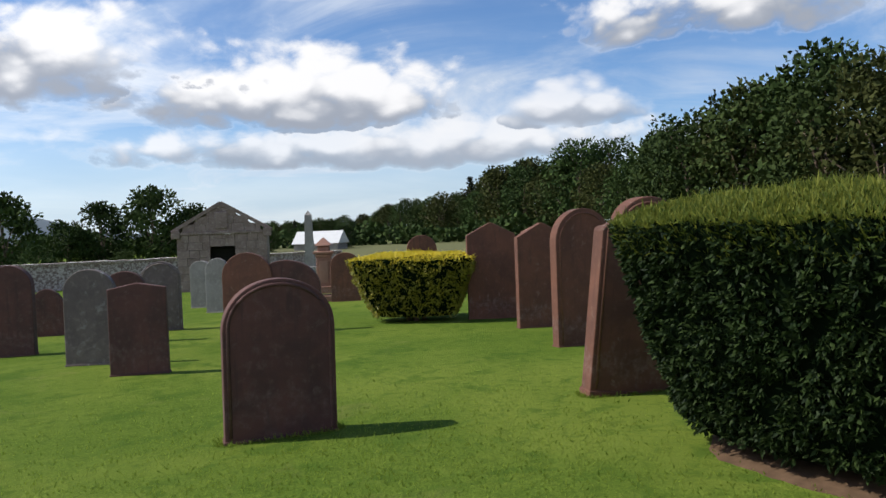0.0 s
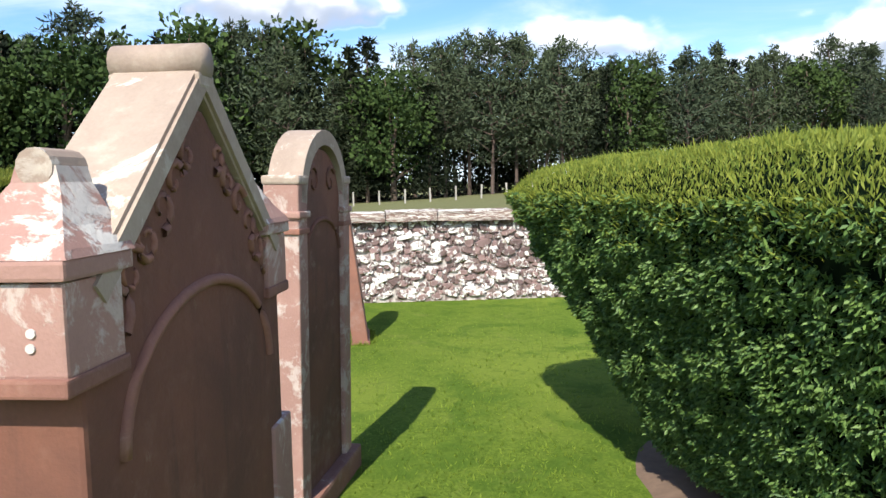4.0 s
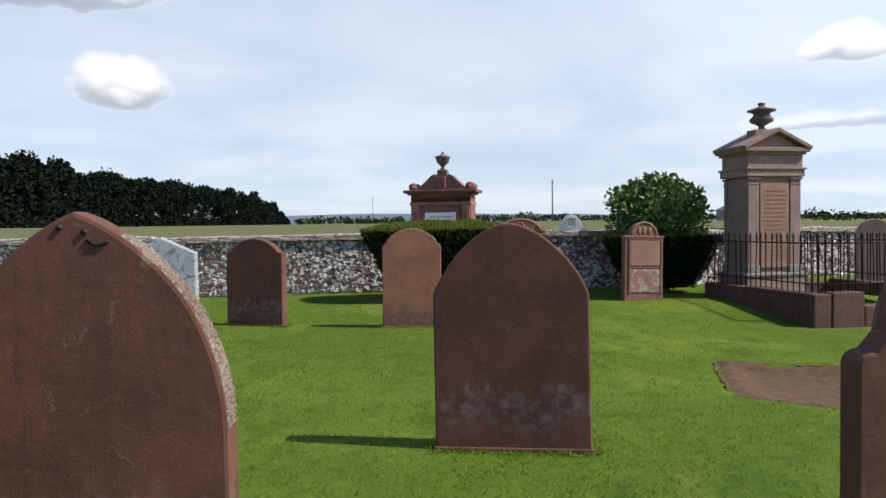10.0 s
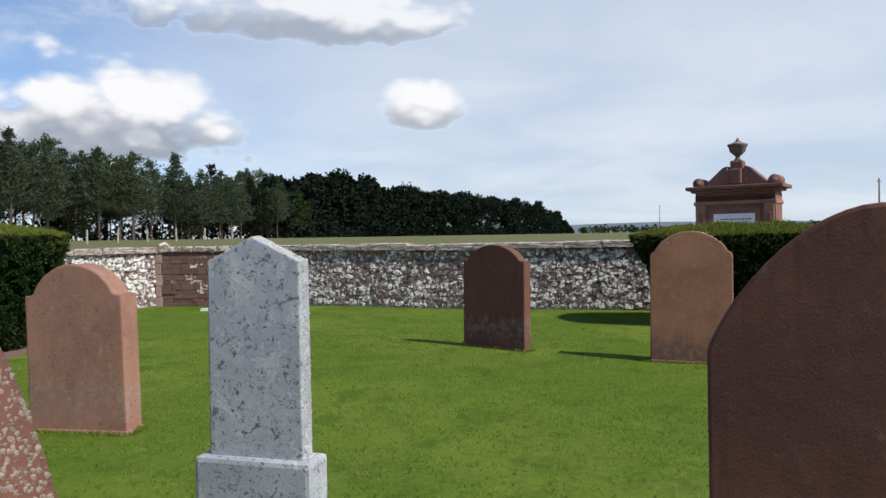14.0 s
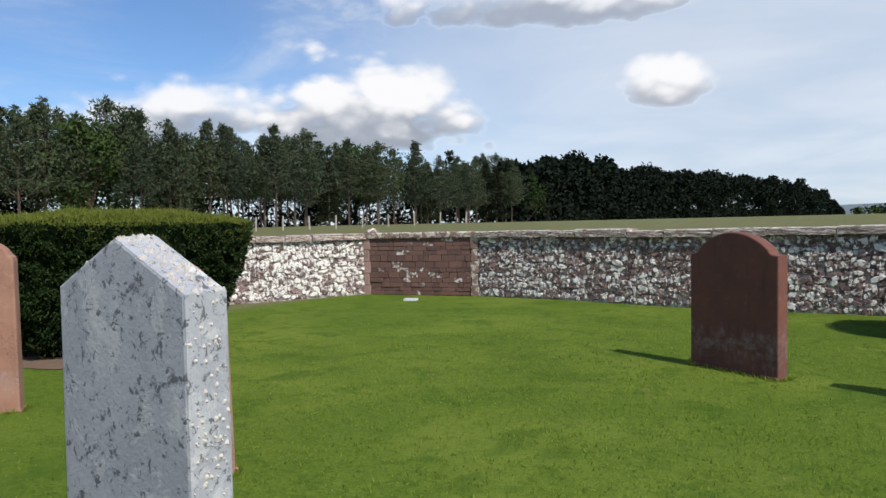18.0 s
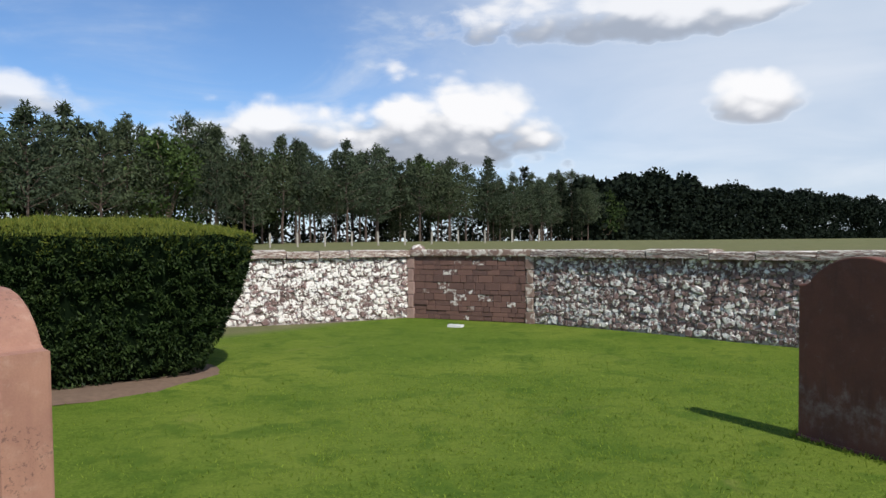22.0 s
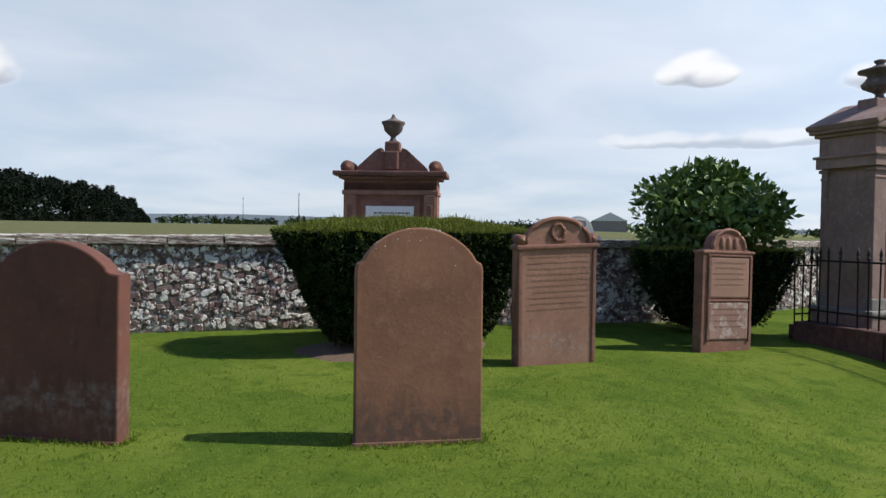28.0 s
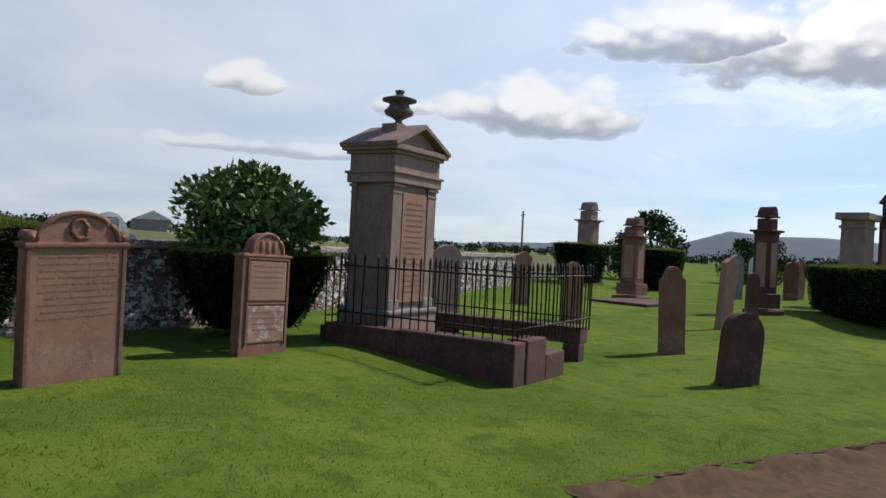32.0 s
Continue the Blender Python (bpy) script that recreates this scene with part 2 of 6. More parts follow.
DUSK = stone("dusky_sandstone", (0.125, 0.050, 0.040), (0.066, 0.032, 0.028), (0.17, 0.10, 0.085), 0.10, (0.26, 0.22, 0.19), 0.12, 0.8)
RED = stone("red_sandstone", (0.275, 0.122, 0.082), (0.17, 0.078, 0.058), (0.31, 0.19, 0.145), 0.18, (0.42, 0.34, 0.27), 0.35, 0.45)
DARK = stone("dark_sandstone", (0.180, 0.065, 0.043), (0.105, 0.042, 0.031), (0.185, 0.092, 0.072), 0.12, (0.30, 0.26, 0.22), 0.5, 0.8)
PINK = stone("pink_sandstone", (0.36, 0.188, 0.128), (0.25, 0.122, 0.088), (0.42, 0.265, 0.195), 0.06, (0.45, 0.40, 0.33), 0.55, 0.5, spotty=0.7, spots=(0.10, 0.055, 0.042))
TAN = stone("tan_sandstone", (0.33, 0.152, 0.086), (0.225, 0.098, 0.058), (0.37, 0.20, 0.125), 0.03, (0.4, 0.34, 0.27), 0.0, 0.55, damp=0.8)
REDMON = stone("red_monument_stone", (0.235, 0.112, 0.085), (0.14, 0.066, 0.052), (0.30, 0.18, 0.145), 0.12, (0.40, 0.35, 0.29), 0.2, 0.6)
# red sandstone darkened: the shade on faces turned from the sun is in the colour
REDSHADE = stone("shaded_red_sandstone", (0.172, 0.068, 0.041), (0.098, 0.041, 0.028), (0.215, 0.108, 0.072), 0.13, (0.46, 0.40, 0.31), 0.25, 0.75)
BLOTCH = stone("blotched_sandstone", (0.36, 0.205, 0.165), (0.27, 0.15, 0.12), (0.42, 0.29, 0.24), 0.66, (0.60, 0.56, 0.50), 0.0, 0.3)
CRUST = stone("grey_lichen", (0.40, 0.335, 0.27), (0.28, 0.22, 0.175), (0.50, 0.44, 0.37), 0.0)
LICHEN = stone("white_lichen", (0.58, 0.55, 0.50), (0.44, 0.40, 0.36), (0.66, 0.63, 0.58), 0.0)
PALE = stone("pale_granite", (0.41, 0.42, 0.45), (0.30, 0.31, 0.34), (0.53, 0.54, 0.56), 0.6, (0.58, 0.58, 0.56), 0.0, 0.35, spotty=0.9, spots=(0.085, 0.09, 0.10))
ASHLAR = stone("pale_pink_ashlar", (0.30, 0.225, 0.20), (0.17, 0.115, 0.10), (0.44, 0.37, 0.34), 0.35, (0.56, 0.53, 0.48), 0.0, 0.5)
MON = stone("monument_sandstone", (0.365, 0.240, 0.205), (0.225, 0.145, 0.125), (0.47, 0.38, 0.34), 0.16, (0.42, 0.40, 0.35), 0.3, 0.6)
PANEL = stone("inscription_panel", (0.37, 0.205, 0.145), (0.30, 0.165, 0.12), (0.42, 0.26, 0.20), 0.05, (0.4, 0.36, 0.3), 0.0, 0.2)
ROOFST = stone("mossy_coping", (0.38, 0.30, 0.235), (0.27, 0.20, 0.155), (0.50, 0.43, 0.34), 0.40, (0.64, 0.60, 0.52), 0.0, 0.4)
GREYST = stone("grey_ashlar", (0.29, 0.265, 0.25), (0.20, 0.18, 0.17), (0.42, 0.40, 0.37), 0.3, (0.5, 0.48, 0.42), 0.0, 0.5)
WHITE = stone("white_marble", (0.72, 0.72, 0.72), (0.55, 0.56, 0.57), (0.80, 0.80, 0.80), 0.1, (0.6, 0.6, 0.55), 0.0, 0.4, 0.55)
SLATE = stone("slate_stone", (0.185, 0.142, 0.130), (0.11, 0.084, 0.078), (0.28, 0.235, 0.215), 0.35, (0.45, 0.45, 0.42), 0.2, 0.5)


def plain(name, rgb, rough=0.8, metal=0.0, var=0.25, scale=20.0, shine=0.4):
    def build(n, bsdf):
        c = coords(n)
        f = n.noise(c, scale, 5.0, 0.6)
        n.put(bsdf, "Base Color", n.mix(f, tuple(v * (1 - var) for v in rgb), tuple(min(1, v * (1 + var)) for v in rgb)))
        n.put(bsdf, "Roughness", rough)
        n.put(bsdf, "Metallic", metal)
        n.put(bsdf, "Specular IOR Level", shine)
        bump(n, bsdf, f, 0.25, 0.004)
    return material(name, build)


IRON = plain("rusted_iron", (0.035, 0.026, 0.024), 0.6, 0.35, 0.5, 60.0)
BARK = plain("bark", (0.13, 0.095, 0.07), 0.95, 0.0, 0.5, 6.0)
PINEBARK = plain("pine_bark", (0.10, 0.072, 0.058), 0.95, 0.0, 0.5, 4.0)
POST = plain("weathered_post", (0.38, 0.35, 0.30), 0.9, 0.0, 0.3, 9.0)
INK = plain("cut_lettering", (0.28, 0.150, 0.108), 0.9)
TABLET = plain("white_tablet", (0.80, 0.80, 0.79), 0.5, 0.0, 0.08, 8.0)
EARTH = plain("dark_earth", (0.118, 0.074, 0.045), 1.0, 0.0, 0.7, 9.0, 0.1)
SOIL = plain("bare_soil", (0.145, 0.096, 0.066), 0.97, 0.0, 0.45, 14.0)
DOORSHADE = plain("doorway_shade", (0.012, 0.011, 0.011), 0.9)
ROOFING = plain("pale_roofing", (0.62, 0.62, 0.62), 0.6, 0.0, 0.1, 2.0)


def leafy(name, a, b, c, rough=0.55, sheen=0.25, each=0.0, through_light=0.0):
    def build(n, bsdf):
        r = n.add("ShaderNodeNewGeometry").outputs["Random Per Island"]
        p = n.add("ShaderNodeNewGeometry").outputs["Position"]
        big = n.noise(p, 0.9, 4.0, 0.6)
        col = n.mix(r, a, b)
        col = n.mix(n.m("MULTIPLY", n.step(0.45, 0.75, big), 0.6), col, c)
        if each:
            own = n.add("ShaderNodeObjectInfo").outputs["Random"]
            col = n.mix(n.m("MULTIPLY", own, each), col, tuple(0.45 * v for v in a))
            col = n.mix(n.m("MULTIPLY", n.m("FRACT", n.m("MULTIPLY", own, 5.3)), 0.35 * each), col, (0.10, 0.11, 0.03))
        n.put(bsdf, "Base Color", col)
        n.put(bsdf, "Roughness", rough)
        n.put(bsdf, "Specular IOR Level", sheen)
        if through_light:
            out = bsdf.outputs[0].links[0].to_node
            thin_leaf = n.add("ShaderNodeBsdfTranslucent", {}, Color=col)
            both = n.add("ShaderNodeMixShader", {}, i0=through_light, i1=bsdf.outputs[0], i2=thin_leaf.outputs[0])
            n.put(out, "Surface", both.outputs[0])
    return material(name, build)


# yew leaf with the shade of the unlit sides put into its colour
YEWSHADE = leafy("yew_leaf", (0.005, 0.013, 0.004), (0.034, 0.055, 0.014), (0.016, 0.034, 0.008), 0.6, 0.12)
# the same leaf lightened, sunlight put into the colour for the big yew
YEWSUNLIT = leafy("sunlit_yew_leaf", (0.026, 0.066, 0.017), (0.132, 0.208, 0.050), (0.082, 0.148, 0.038), 0.55, 0.25)
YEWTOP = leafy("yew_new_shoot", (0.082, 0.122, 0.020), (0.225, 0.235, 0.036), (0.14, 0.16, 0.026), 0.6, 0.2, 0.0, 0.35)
# the yew shoot lightened the same way, as if in sun
SUNLITTOP = leafy("sunlit_yew_shoot", (0.115, 0.172, 0.028), (0.300, 0.325, 0.052), (0.19, 0.225, 0.036), 0.6, 0.2, 0.0, 0.35)
# near black, to paint the deep shade between the leaf sprays
YEWCORE = plain("yew_gap_shade", (0.006, 0.011, 0.005), 1.0, 0.0, 0.5, 12.0, 0.0)
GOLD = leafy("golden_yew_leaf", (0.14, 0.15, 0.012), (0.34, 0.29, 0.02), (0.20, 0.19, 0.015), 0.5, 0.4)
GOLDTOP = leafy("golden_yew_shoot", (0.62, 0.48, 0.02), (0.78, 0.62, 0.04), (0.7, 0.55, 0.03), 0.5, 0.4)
PINE = leafy("pine_needles", (0.034, 0.050, 0.030), (0.085, 0.110, 0.065), (0.058, 0.080, 0.050), 0.8, 0.08, 0.5)
# needles darkened to near black: the shade over the wood sits in this colour
FIRSHADE = leafy("shade_dark_needles", (0.004, 0.008, 0.006), (0.011, 0.018, 0.012), (0.007, 0.013, 0.009), 0.8, 0.08, 0.4)
BROAD = leafy("broad_leaf", (0.024, 0.048, 0.014), (0.056, 0.092, 0.024), (0.044, 0.066, 0.018), 0.75, 0.1, 0.6)
AUTUMN = leafy("olive_leaf", (0.036, 0.046, 0.013), (0.066, 0.072, 0.021), (0.05, 0.054, 0.016), 0.75, 0.1, 0.5)
ELDER = leafy("elder_leaf", (0.058, 0.120, 0.024), (0.155, 0.240, 0.055), (0.10, 0.170, 0.036), 0.5, 0.4)
BLADE = leafy("grass_blade", (0.140, 0.212, 0.028), (0.255, 0.330, 0.050), (0.205, 0.275, 0.038), 0.7, 0.1, 0.0, 0.5)


def lawn(n, bsdf):
    p = n.add("ShaderNodeNewGeometry").outputs["Position"]
    big = n.noise(p, 0.35, 5.0, 0.6, 0.5)
    mid = n.noise(p, 1.7, 6.0, 0.68, 0.6)
    tuft = n.noise(p, 9.0, 6.0, 0.7, 0.8)
    fine = n.noise(p, 46.0, 4.0, 0.7)
    fib = n.noise(p, 160.0, 2.0, 0.6)
    col = n.mix(n.step(0.25, 0.75, fine), (0.062, 0.108, 0.013), (0.148, 0.212, 0.030))
    col = n.mix(n.m("MULTIPLY", n.step(0.42, 0.66, big), 0.75), col, (0.178, 0.226, 0.036))
    col = n.mix(n.m("MULTIPLY", n.step(0.50, 0.63, mid), 0.72), col, (0.066, 0.122, 0.016))
    col = n.mix(n.m("MULTIPLY", n.step(0.50, 0.66, tuft), 0.5), col, (0.052, 0.096, 0.012))
    col = n.mix(n.m("MULTIPLY", n.step(0.46, 0.32, tuft), 0.45), col, (0.158, 0.206, 0.037))
    dry = n.m("MULTIPLY", n.step(0.58, 0.72, n.noise(p, 1.1, 7.0, 0.74, 0.8)), 0.34)
    col = n.mix(dry, col, (0.23, 0.215, 0.075))
    far = n.m("SQRT", n.m("ADD", n.m("POWER", n.add("ShaderNodeSeparateXYZ", {}, i0=p).outputs[0], 2.0), n.m("POWER", n.add("ShaderNodeSeparateXYZ", {}, i0=p).outputs[1], 2.0)))
    fields = n.add("ShaderNodeTexVoronoi", {}, Vector=p, Scale=0.006)
    crop = n.mix(n.add("ShaderNodeSeparateXYZ", {}, i0=fields.outputs["Color"]).outputs[0], (0.07, 0.12, 0.03), (0.22, 0.21, 0.09))
    col = n.mix(n.step(130.0, 260.0, far), col, crop)
    meadow = n.mix(n.noise(p, 1.2, 5.0, 0.7), (0.10, 0.12, 0.05), (0.19, 0.175, 0.09))
    sp = n.add("ShaderNodeSeparateXYZ", {}, i0=p)
    out_w = n.m("ADD", n.m("MULTIPLY", n.m("ADD", sp.outputs[0], 9.3), -0.935), n.m("MULTIPLY", n.m("SUBTRACT", sp.outputs[1], 5.2), 0.352))
    out_n = n.m("MINIMUM", n.m("ADD", n.m("MULTIPLY", n.m("SUBTRACT", sp.outputs[0], 4.0), 0.46), n.m("SUBTRACT", sp.outputs[1], 12.75)), n.m("ADD", n.m("MULTIPLY", sp.outputs[0], 0.08), n.m("SUBTRACT", sp.outputs[1], 10.6)))
    col = n.mix(n.m("MULTIPLY", n.step(0.4, 1.2, n.m("MAXIMUM", out_w, out_n)), n.step(260.0, 130.0, far)), col, meadow)
    n.put(bsdf, "Base Color", col)
    n.put(bsdf, "Roughness", 0.95)
    n.put(bsdf, "Specular IOR Level", 0.04)
    bump(n, bsdf, n.m("ADD", n.m("MULTIPLY", tuft, -0.8), n.m("ADD", n.m("MULTIPLY", fine, 0.7), n.m("MULTIPLY", fib, 0.5))), 0.55, 0.045)


GRASS = material("mown_grass", lawn)


def rubble(n, bsdf, source):
    c = n.add("ShaderNodeNewGeometry").outputs["Position"]
    r = n.add("ShaderNodeObjectInfo").outputs["Random"] if source == "object" else n.add("ShaderNodeNewGeometry").outputs["Random Per Island"]
    r2 = n.m("FRACT", n.m("MULTIPLY", r, 7.31))
    sp = n.add("ShaderNodeSeparateXYZ", {}, i0=c)
    west = n.m("MULTIPLY", n.step(-4.0, -5.6, sp.outputs[0]), n.step(3.0, 9.0, sp.outputs[1]))
    mid = n.noise(c, 13.0, 7.0, 0.72, 0.5)
    wide = n.noise(c, 1.6, 4.0, 0.6)
    body = n.mix(r2, (0.10, 0.066, 0.062), (0.27, 0.175, 0.16))
    body = n.mix(n.step(0.5, 0.75, mid), body, (0.23, 0.185, 0.175))
    limit = n.m("SUBTRACT", n.m("ADD", 0.51, n.m("MULTIPLY", n.m("SUBTRACT", 0.5, wide), 0.28)), n.m("MULTIPLY", west, 0.045))
    wash = n.step(n.m("ADD", limit, 0.01), n.m("ADD", limit, 0.06), n.m("ADD", n.m("MULTIPLY", mid, 0.9), n.m("MULTIPLY", r, 0.14)))
    col = n.mix(n.m("MULTIPLY", wash, 0.95), body, (0.78, 0.75, 0.71))
    n.put(bsdf, "Base Color", col)
    n.put(bsdf, "Roughness", 0.92)
    bump(n, bsdf, n.m("ADD", mid, n.m("MULTIPLY", wash, 0.3)), 0.6, 0.025)


RUBBLE = material("limewashed_rubble", lambda n, b: rubble(n, b, "object"))
RUBBLE_FAR = material("limewashed_rubble_run", lambda n, b: rubble(n, b, "island"))


def mortar(n, bsdf):
    c = n.add("ShaderNodeNewGeometry").outputs["Position"]
    f = n.noise(c, 9.0, 6.0, 0.7)
    n.put(bsdf, "Base Color", n.mix(n.step(0.42, 0.60, f), (0.16, 0.115, 0.105), (0.50, 0.45, 0.42)))
    n.put(bsdf, "Roughness", 0.95)
    bump(n, bsdf, f, 0.6, 0.02)


MORTAR = material("lime_mortar", mortar)


def brickred(n, bsdf):
    c = n.add("ShaderNodeNewGeometry").outputs["Position"]
    r = n.add("ShaderNodeObjectInfo").outputs["Random"]
    f = n.noise(c, 12.0, 6.0, 0.7)
    col = n.mix(r, (0.095, 0.052, 0.044), (0.145, 0.076, 0.060))
    col = n.mix(n.step(0.5, 0.8, f), col, (0.21, 0.12, 0.095))
    col = n.mix(n.m("MULTIPLY", n.m("MULTIPLY", n.step(0.86, 0.9, n.m("FRACT", n.m("MULTIPLY", r, 13.7))), n.step(0.5, 0.56, f)), 0.9), col, (0.62, 0.59, 0.55))
    n.put(bsdf, "Base Color", col)
    n.put(bsdf, "Roughness", 0.9)
    bump(n, bsdf, f, 0.5, 0.01)


BLOCKED = material("blocked_gate_stone", brickred)
COPING = stone("wall_coping", (0.22, 0.145, 0.115), (0.14, 0.085, 0.07), (0.40, 0.33, 0.28), 0.9, (0.72, 0.69, 0.62), 0.0, 0.3)
# the blue haze of distance is mixed into the hill colour
HILL = plain("hazed_hill", (0.12, 0.15, 0.17), 1.0, 0.0, 0.25, 0.006)

# ---- building helpers ----
rng = np.random.default_rng(7)


def sm(a, b, x):
    t = max(0.0, min(1.0, (x - a) / (b - a)))
    return t * t * (3 - 2 * t)


def ground_z(x, y):
    """Height of the churchyard and the land round it."""
    z = -0.28 * sm(3, 6, x) * sm(7.2, 3.6, y)
    s = (x + 2.5) * -0.55 + (y + 3) * -0.83
    if s > -2:
        z -= 0.0225 * max(0, min(s, 60) - 2) * sm(-2, 8, s)
    r, az = math.hypot(x + 1, y - 1), math.degrees(math.atan2(x + 1, y - 1))
    far = min(r, 1500)
    z += (2.0 * sm(22, 80, r) + 0.007 * max(0, far - 80)) * sm(-80, -20, az) * sm(75, 40, az)
    z += (0.6 * sm(60, 120, r) + 0.004 * max(0, far - 120)) * sm(40, 75, az) * sm(150, 112, az)
    return z + 0.02 * math.sin(0.9 * x + 0.4) * math.sin(0.8 * y) * sm(60, 20, r)


def meshed(name, verts, faces, smooth=False):
    me = bpy.data.meshes.new(name)
    me.from_pydata([tuple(v) for v in verts], [], faces)
    if smooth:
        me.polygons.foreach_set("use_smooth", [True] * len(me.polygons))
    me.update()
    return me


def from_bm(name, bm, smooth=False):
    me = bpy.data.meshes.new(name)
    bm.normal_update()
    bm.to_mesh(me)
    bm.free()
    if smooth:
        me.polygons.foreach_set("use_smooth", [True] * len(me.polygons))
    return me


def part(name, me, material, parent, label="", at=None, smooth=False):
    if isinstance(me, bmesh.types.BMesh):
        me = from_bm(name, me, smooth)
    if material and not me.materials:
        me.materials.append(material)
    ob = new(name, me)
    ob.parent = parent
    if at is not None:
        ob.matrix_basis = at
    return tagged(ob, label)


def thing(name, m, label, category, group="", kind=""):
    ob = new(name)
    ob.empty_display_size = 0.2
    ob.matrix_basis = m
    return tagged(ob, label, category, group, kind)


def solid(name, me, material, m, label, category="", group="", kind="", smooth=False):
    ob = part(name, me, material, None, label, m, smooth)
    return tagged(ob, "", category, group, kind)


def box(bm, sx, sy, sz, x=0, y=0, z=0, bev=0.0, rz=0.0):
    """A box with its foot at z, bevelled."""
    vs = bmesh.ops.create_cube(bm, size=1.0, matrix=Matrix.Translation((x, y, z + sz / 2)) @ Matrix.Rotation(rz, 4, "Z") @ Matrix.Diagonal((sx, sy, sz, 1)))["verts"]
    if bev:
        es = list({e for v in vs for e in v.link_edges})
        bmesh.ops.bevel(bm, geom=es, offset=bev, segments=2, affect="EDGES", profile=0.6)
    return bm


def boxed(*a, **k):
    return box(bmesh.new(), *a, **k)


def lathe(profile, seg=24):
    """A turned shape from (radius, height) pairs."""
    verts, faces = [], []
    for r, z in profile:
        verts += [(r * math.cos(2 * math.pi * k / seg), r * math.sin(2 * math.pi * k / seg), z) for k in range(seg)]
    for i in range(len(profile) - 1):
        faces += [(i * seg + k, i * seg + (k + 1) % seg, (i + 1) * seg + (k + 1) % seg, (i + 1) * seg + k) for k in range(seg)]
    faces += [tuple(range(seg))[::-1], tuple((len(profile) - 1) * seg + k for k in range(seg))]
    return meshed("turned", verts, faces, True)


def tube(points, radii, seg=7):
    verts, faces = [], []
    for i, (p, r) in enumerate(zip(points, radii)):
        p = Vector(p)
        d = (Vector(points[min(i + 1, len(points) - 1)]) - Vector(points[max(i - 1, 0)])).normalized()
        u = d.orthogonal().normalized()
        v = d.cross(u)
        verts += [p + r * (math.cos(2 * math.pi * k / seg) * u + math.sin(2 * math.pi * k / seg) * v) for k in range(seg)]
    for i in range(len(points) - 1):
        faces += [(i * seg + k, i * seg + (k + 1) % seg, (i + 1) * seg + (k + 1) % seg, (i + 1) * seg + k) for k in range(seg)]
    faces.append(tuple((len(points) - 1) * seg + k for k in range(seg)))
    return verts, faces


def joined(pieces):
    verts, faces = [], []
    for v, f in pieces:
        k = len(verts)
        verts += list(v)
        faces += [tuple(i + k for i in q) for q in f]
    return verts, faces


def cards(name, centre, axis, side, length, width):
    """Many small folded leaves in one mesh: two triangles each, as arrays."""
    n = len(centre)
    a, s = axis * length[:, None], side * width[:, None]
    nrm = np.cross(axis, side) * (width * 0.35)[:, None]
    v = np.stack([centre - 0.1 * a, centre + 0.45 * a + s + nrm, centre + a, centre + 0.45 * a - s + nrm], 1).reshape(-1, 3)
    me = bpy.data.meshes.new(name)
    me.vertices.add(4 * n)
    me.vertices.foreach_set("co", v.ravel())
    me.loops.add(6 * n)
    base = 4 * np.arange(n)[:, None]
    me.loops.foreach_set("vertex_index", (base + np.array([0, 1, 2, 0, 2, 3])).ravel())
    me.polygons.add(2 * n)
    me.polygons.foreach_set("loop_start", 3 * np.arange(2 * n))
    me.update(calc_edges=True)
    return me


def unit(v):
    return v / np.maximum(np.linalg.norm(v, axis=1, keepdims=True), 1e-9)


def leaf_axes(normal, spread, lift=0.0):
    n = len(normal)
    axis = unit(normal + spread * rng.normal(size=(n, 3)) + np.array([0, 0, lift]))
    side = unit(np.cross(axis, rng.normal(size=(n, 3))))
    return axis, side


# ---- ground ----
def build_ground():
    rings = [0.2 * k for k in range(60)] + [12 + 0.5 * k for k in range(66)] + [45 * 1.075 ** k for k in range(1, 62)]
    seg = 240
    verts, faces = [(0.0, 3.0, ground_z(0, 3))], []
    for r in rings[1:]:
        for k in range(seg):
            x, y = r * math.sin(2 * math.pi * k / seg), 3 + r * math.cos(2 * math.pi * k / seg)
            verts.append((x, y, ground_z(x, y) - hollow(x, y)))
    faces += [(0, 1 + (k + 1) % seg, 1 + k) for k in range(seg)]
    for i in range(len(rings) - 2):
        a, b = 1 + i * seg, 1 + (i + 1) * seg
        faces += [(a + k, a + (k + 1) % seg, b + (k + 1) % seg, b + k) for k in range(seg)]
    solid("ground", meshed("ground", verts, faces, True), GRASS, Matrix(), "close-mown green churchyard grass with worn dry patches", "ground", "", "structure")


SOIL_AT, SOIL_TURN, SOIL_HALF = (6.25, 0.55), radians(-47), (2.4, 1.5)


def hollow(x, y):
    """The sunk bare plot is cut a little below the turf."""
    dx, dy = x - SOIL_AT[0], y - SOIL_AT[1]
    u = dx * math.cos(SOIL_TURN) + dy * math.sin(SOIL_TURN)
    v = -dx * math.sin(SOIL_TURN) + dy * math.cos(SOIL_TURN)
    inside = min(SOIL_HALF[0] - abs(u), SOIL_HALF[1] - abs(v))
    return 0.14 * sm(-0.03, 0.13, inside)


build_ground()

# ---- boundary wall ----
WALL_T, WALL_H = 0.45, 1.27
CORNER_W, CORNER_N = Vector((-5.50, 16.24)), Vector((-2.87, 15.93))
WEST_END, WEST_BEND, WEST_TURN = Vector((-12.6, -4.5)), Vector((-8.95, 5.2)), Vector((-8.7, 13.0))
NORTH_BEND, NORTH_END = Vector((10.5, 9.75)), Vector((34.0, 7.9))


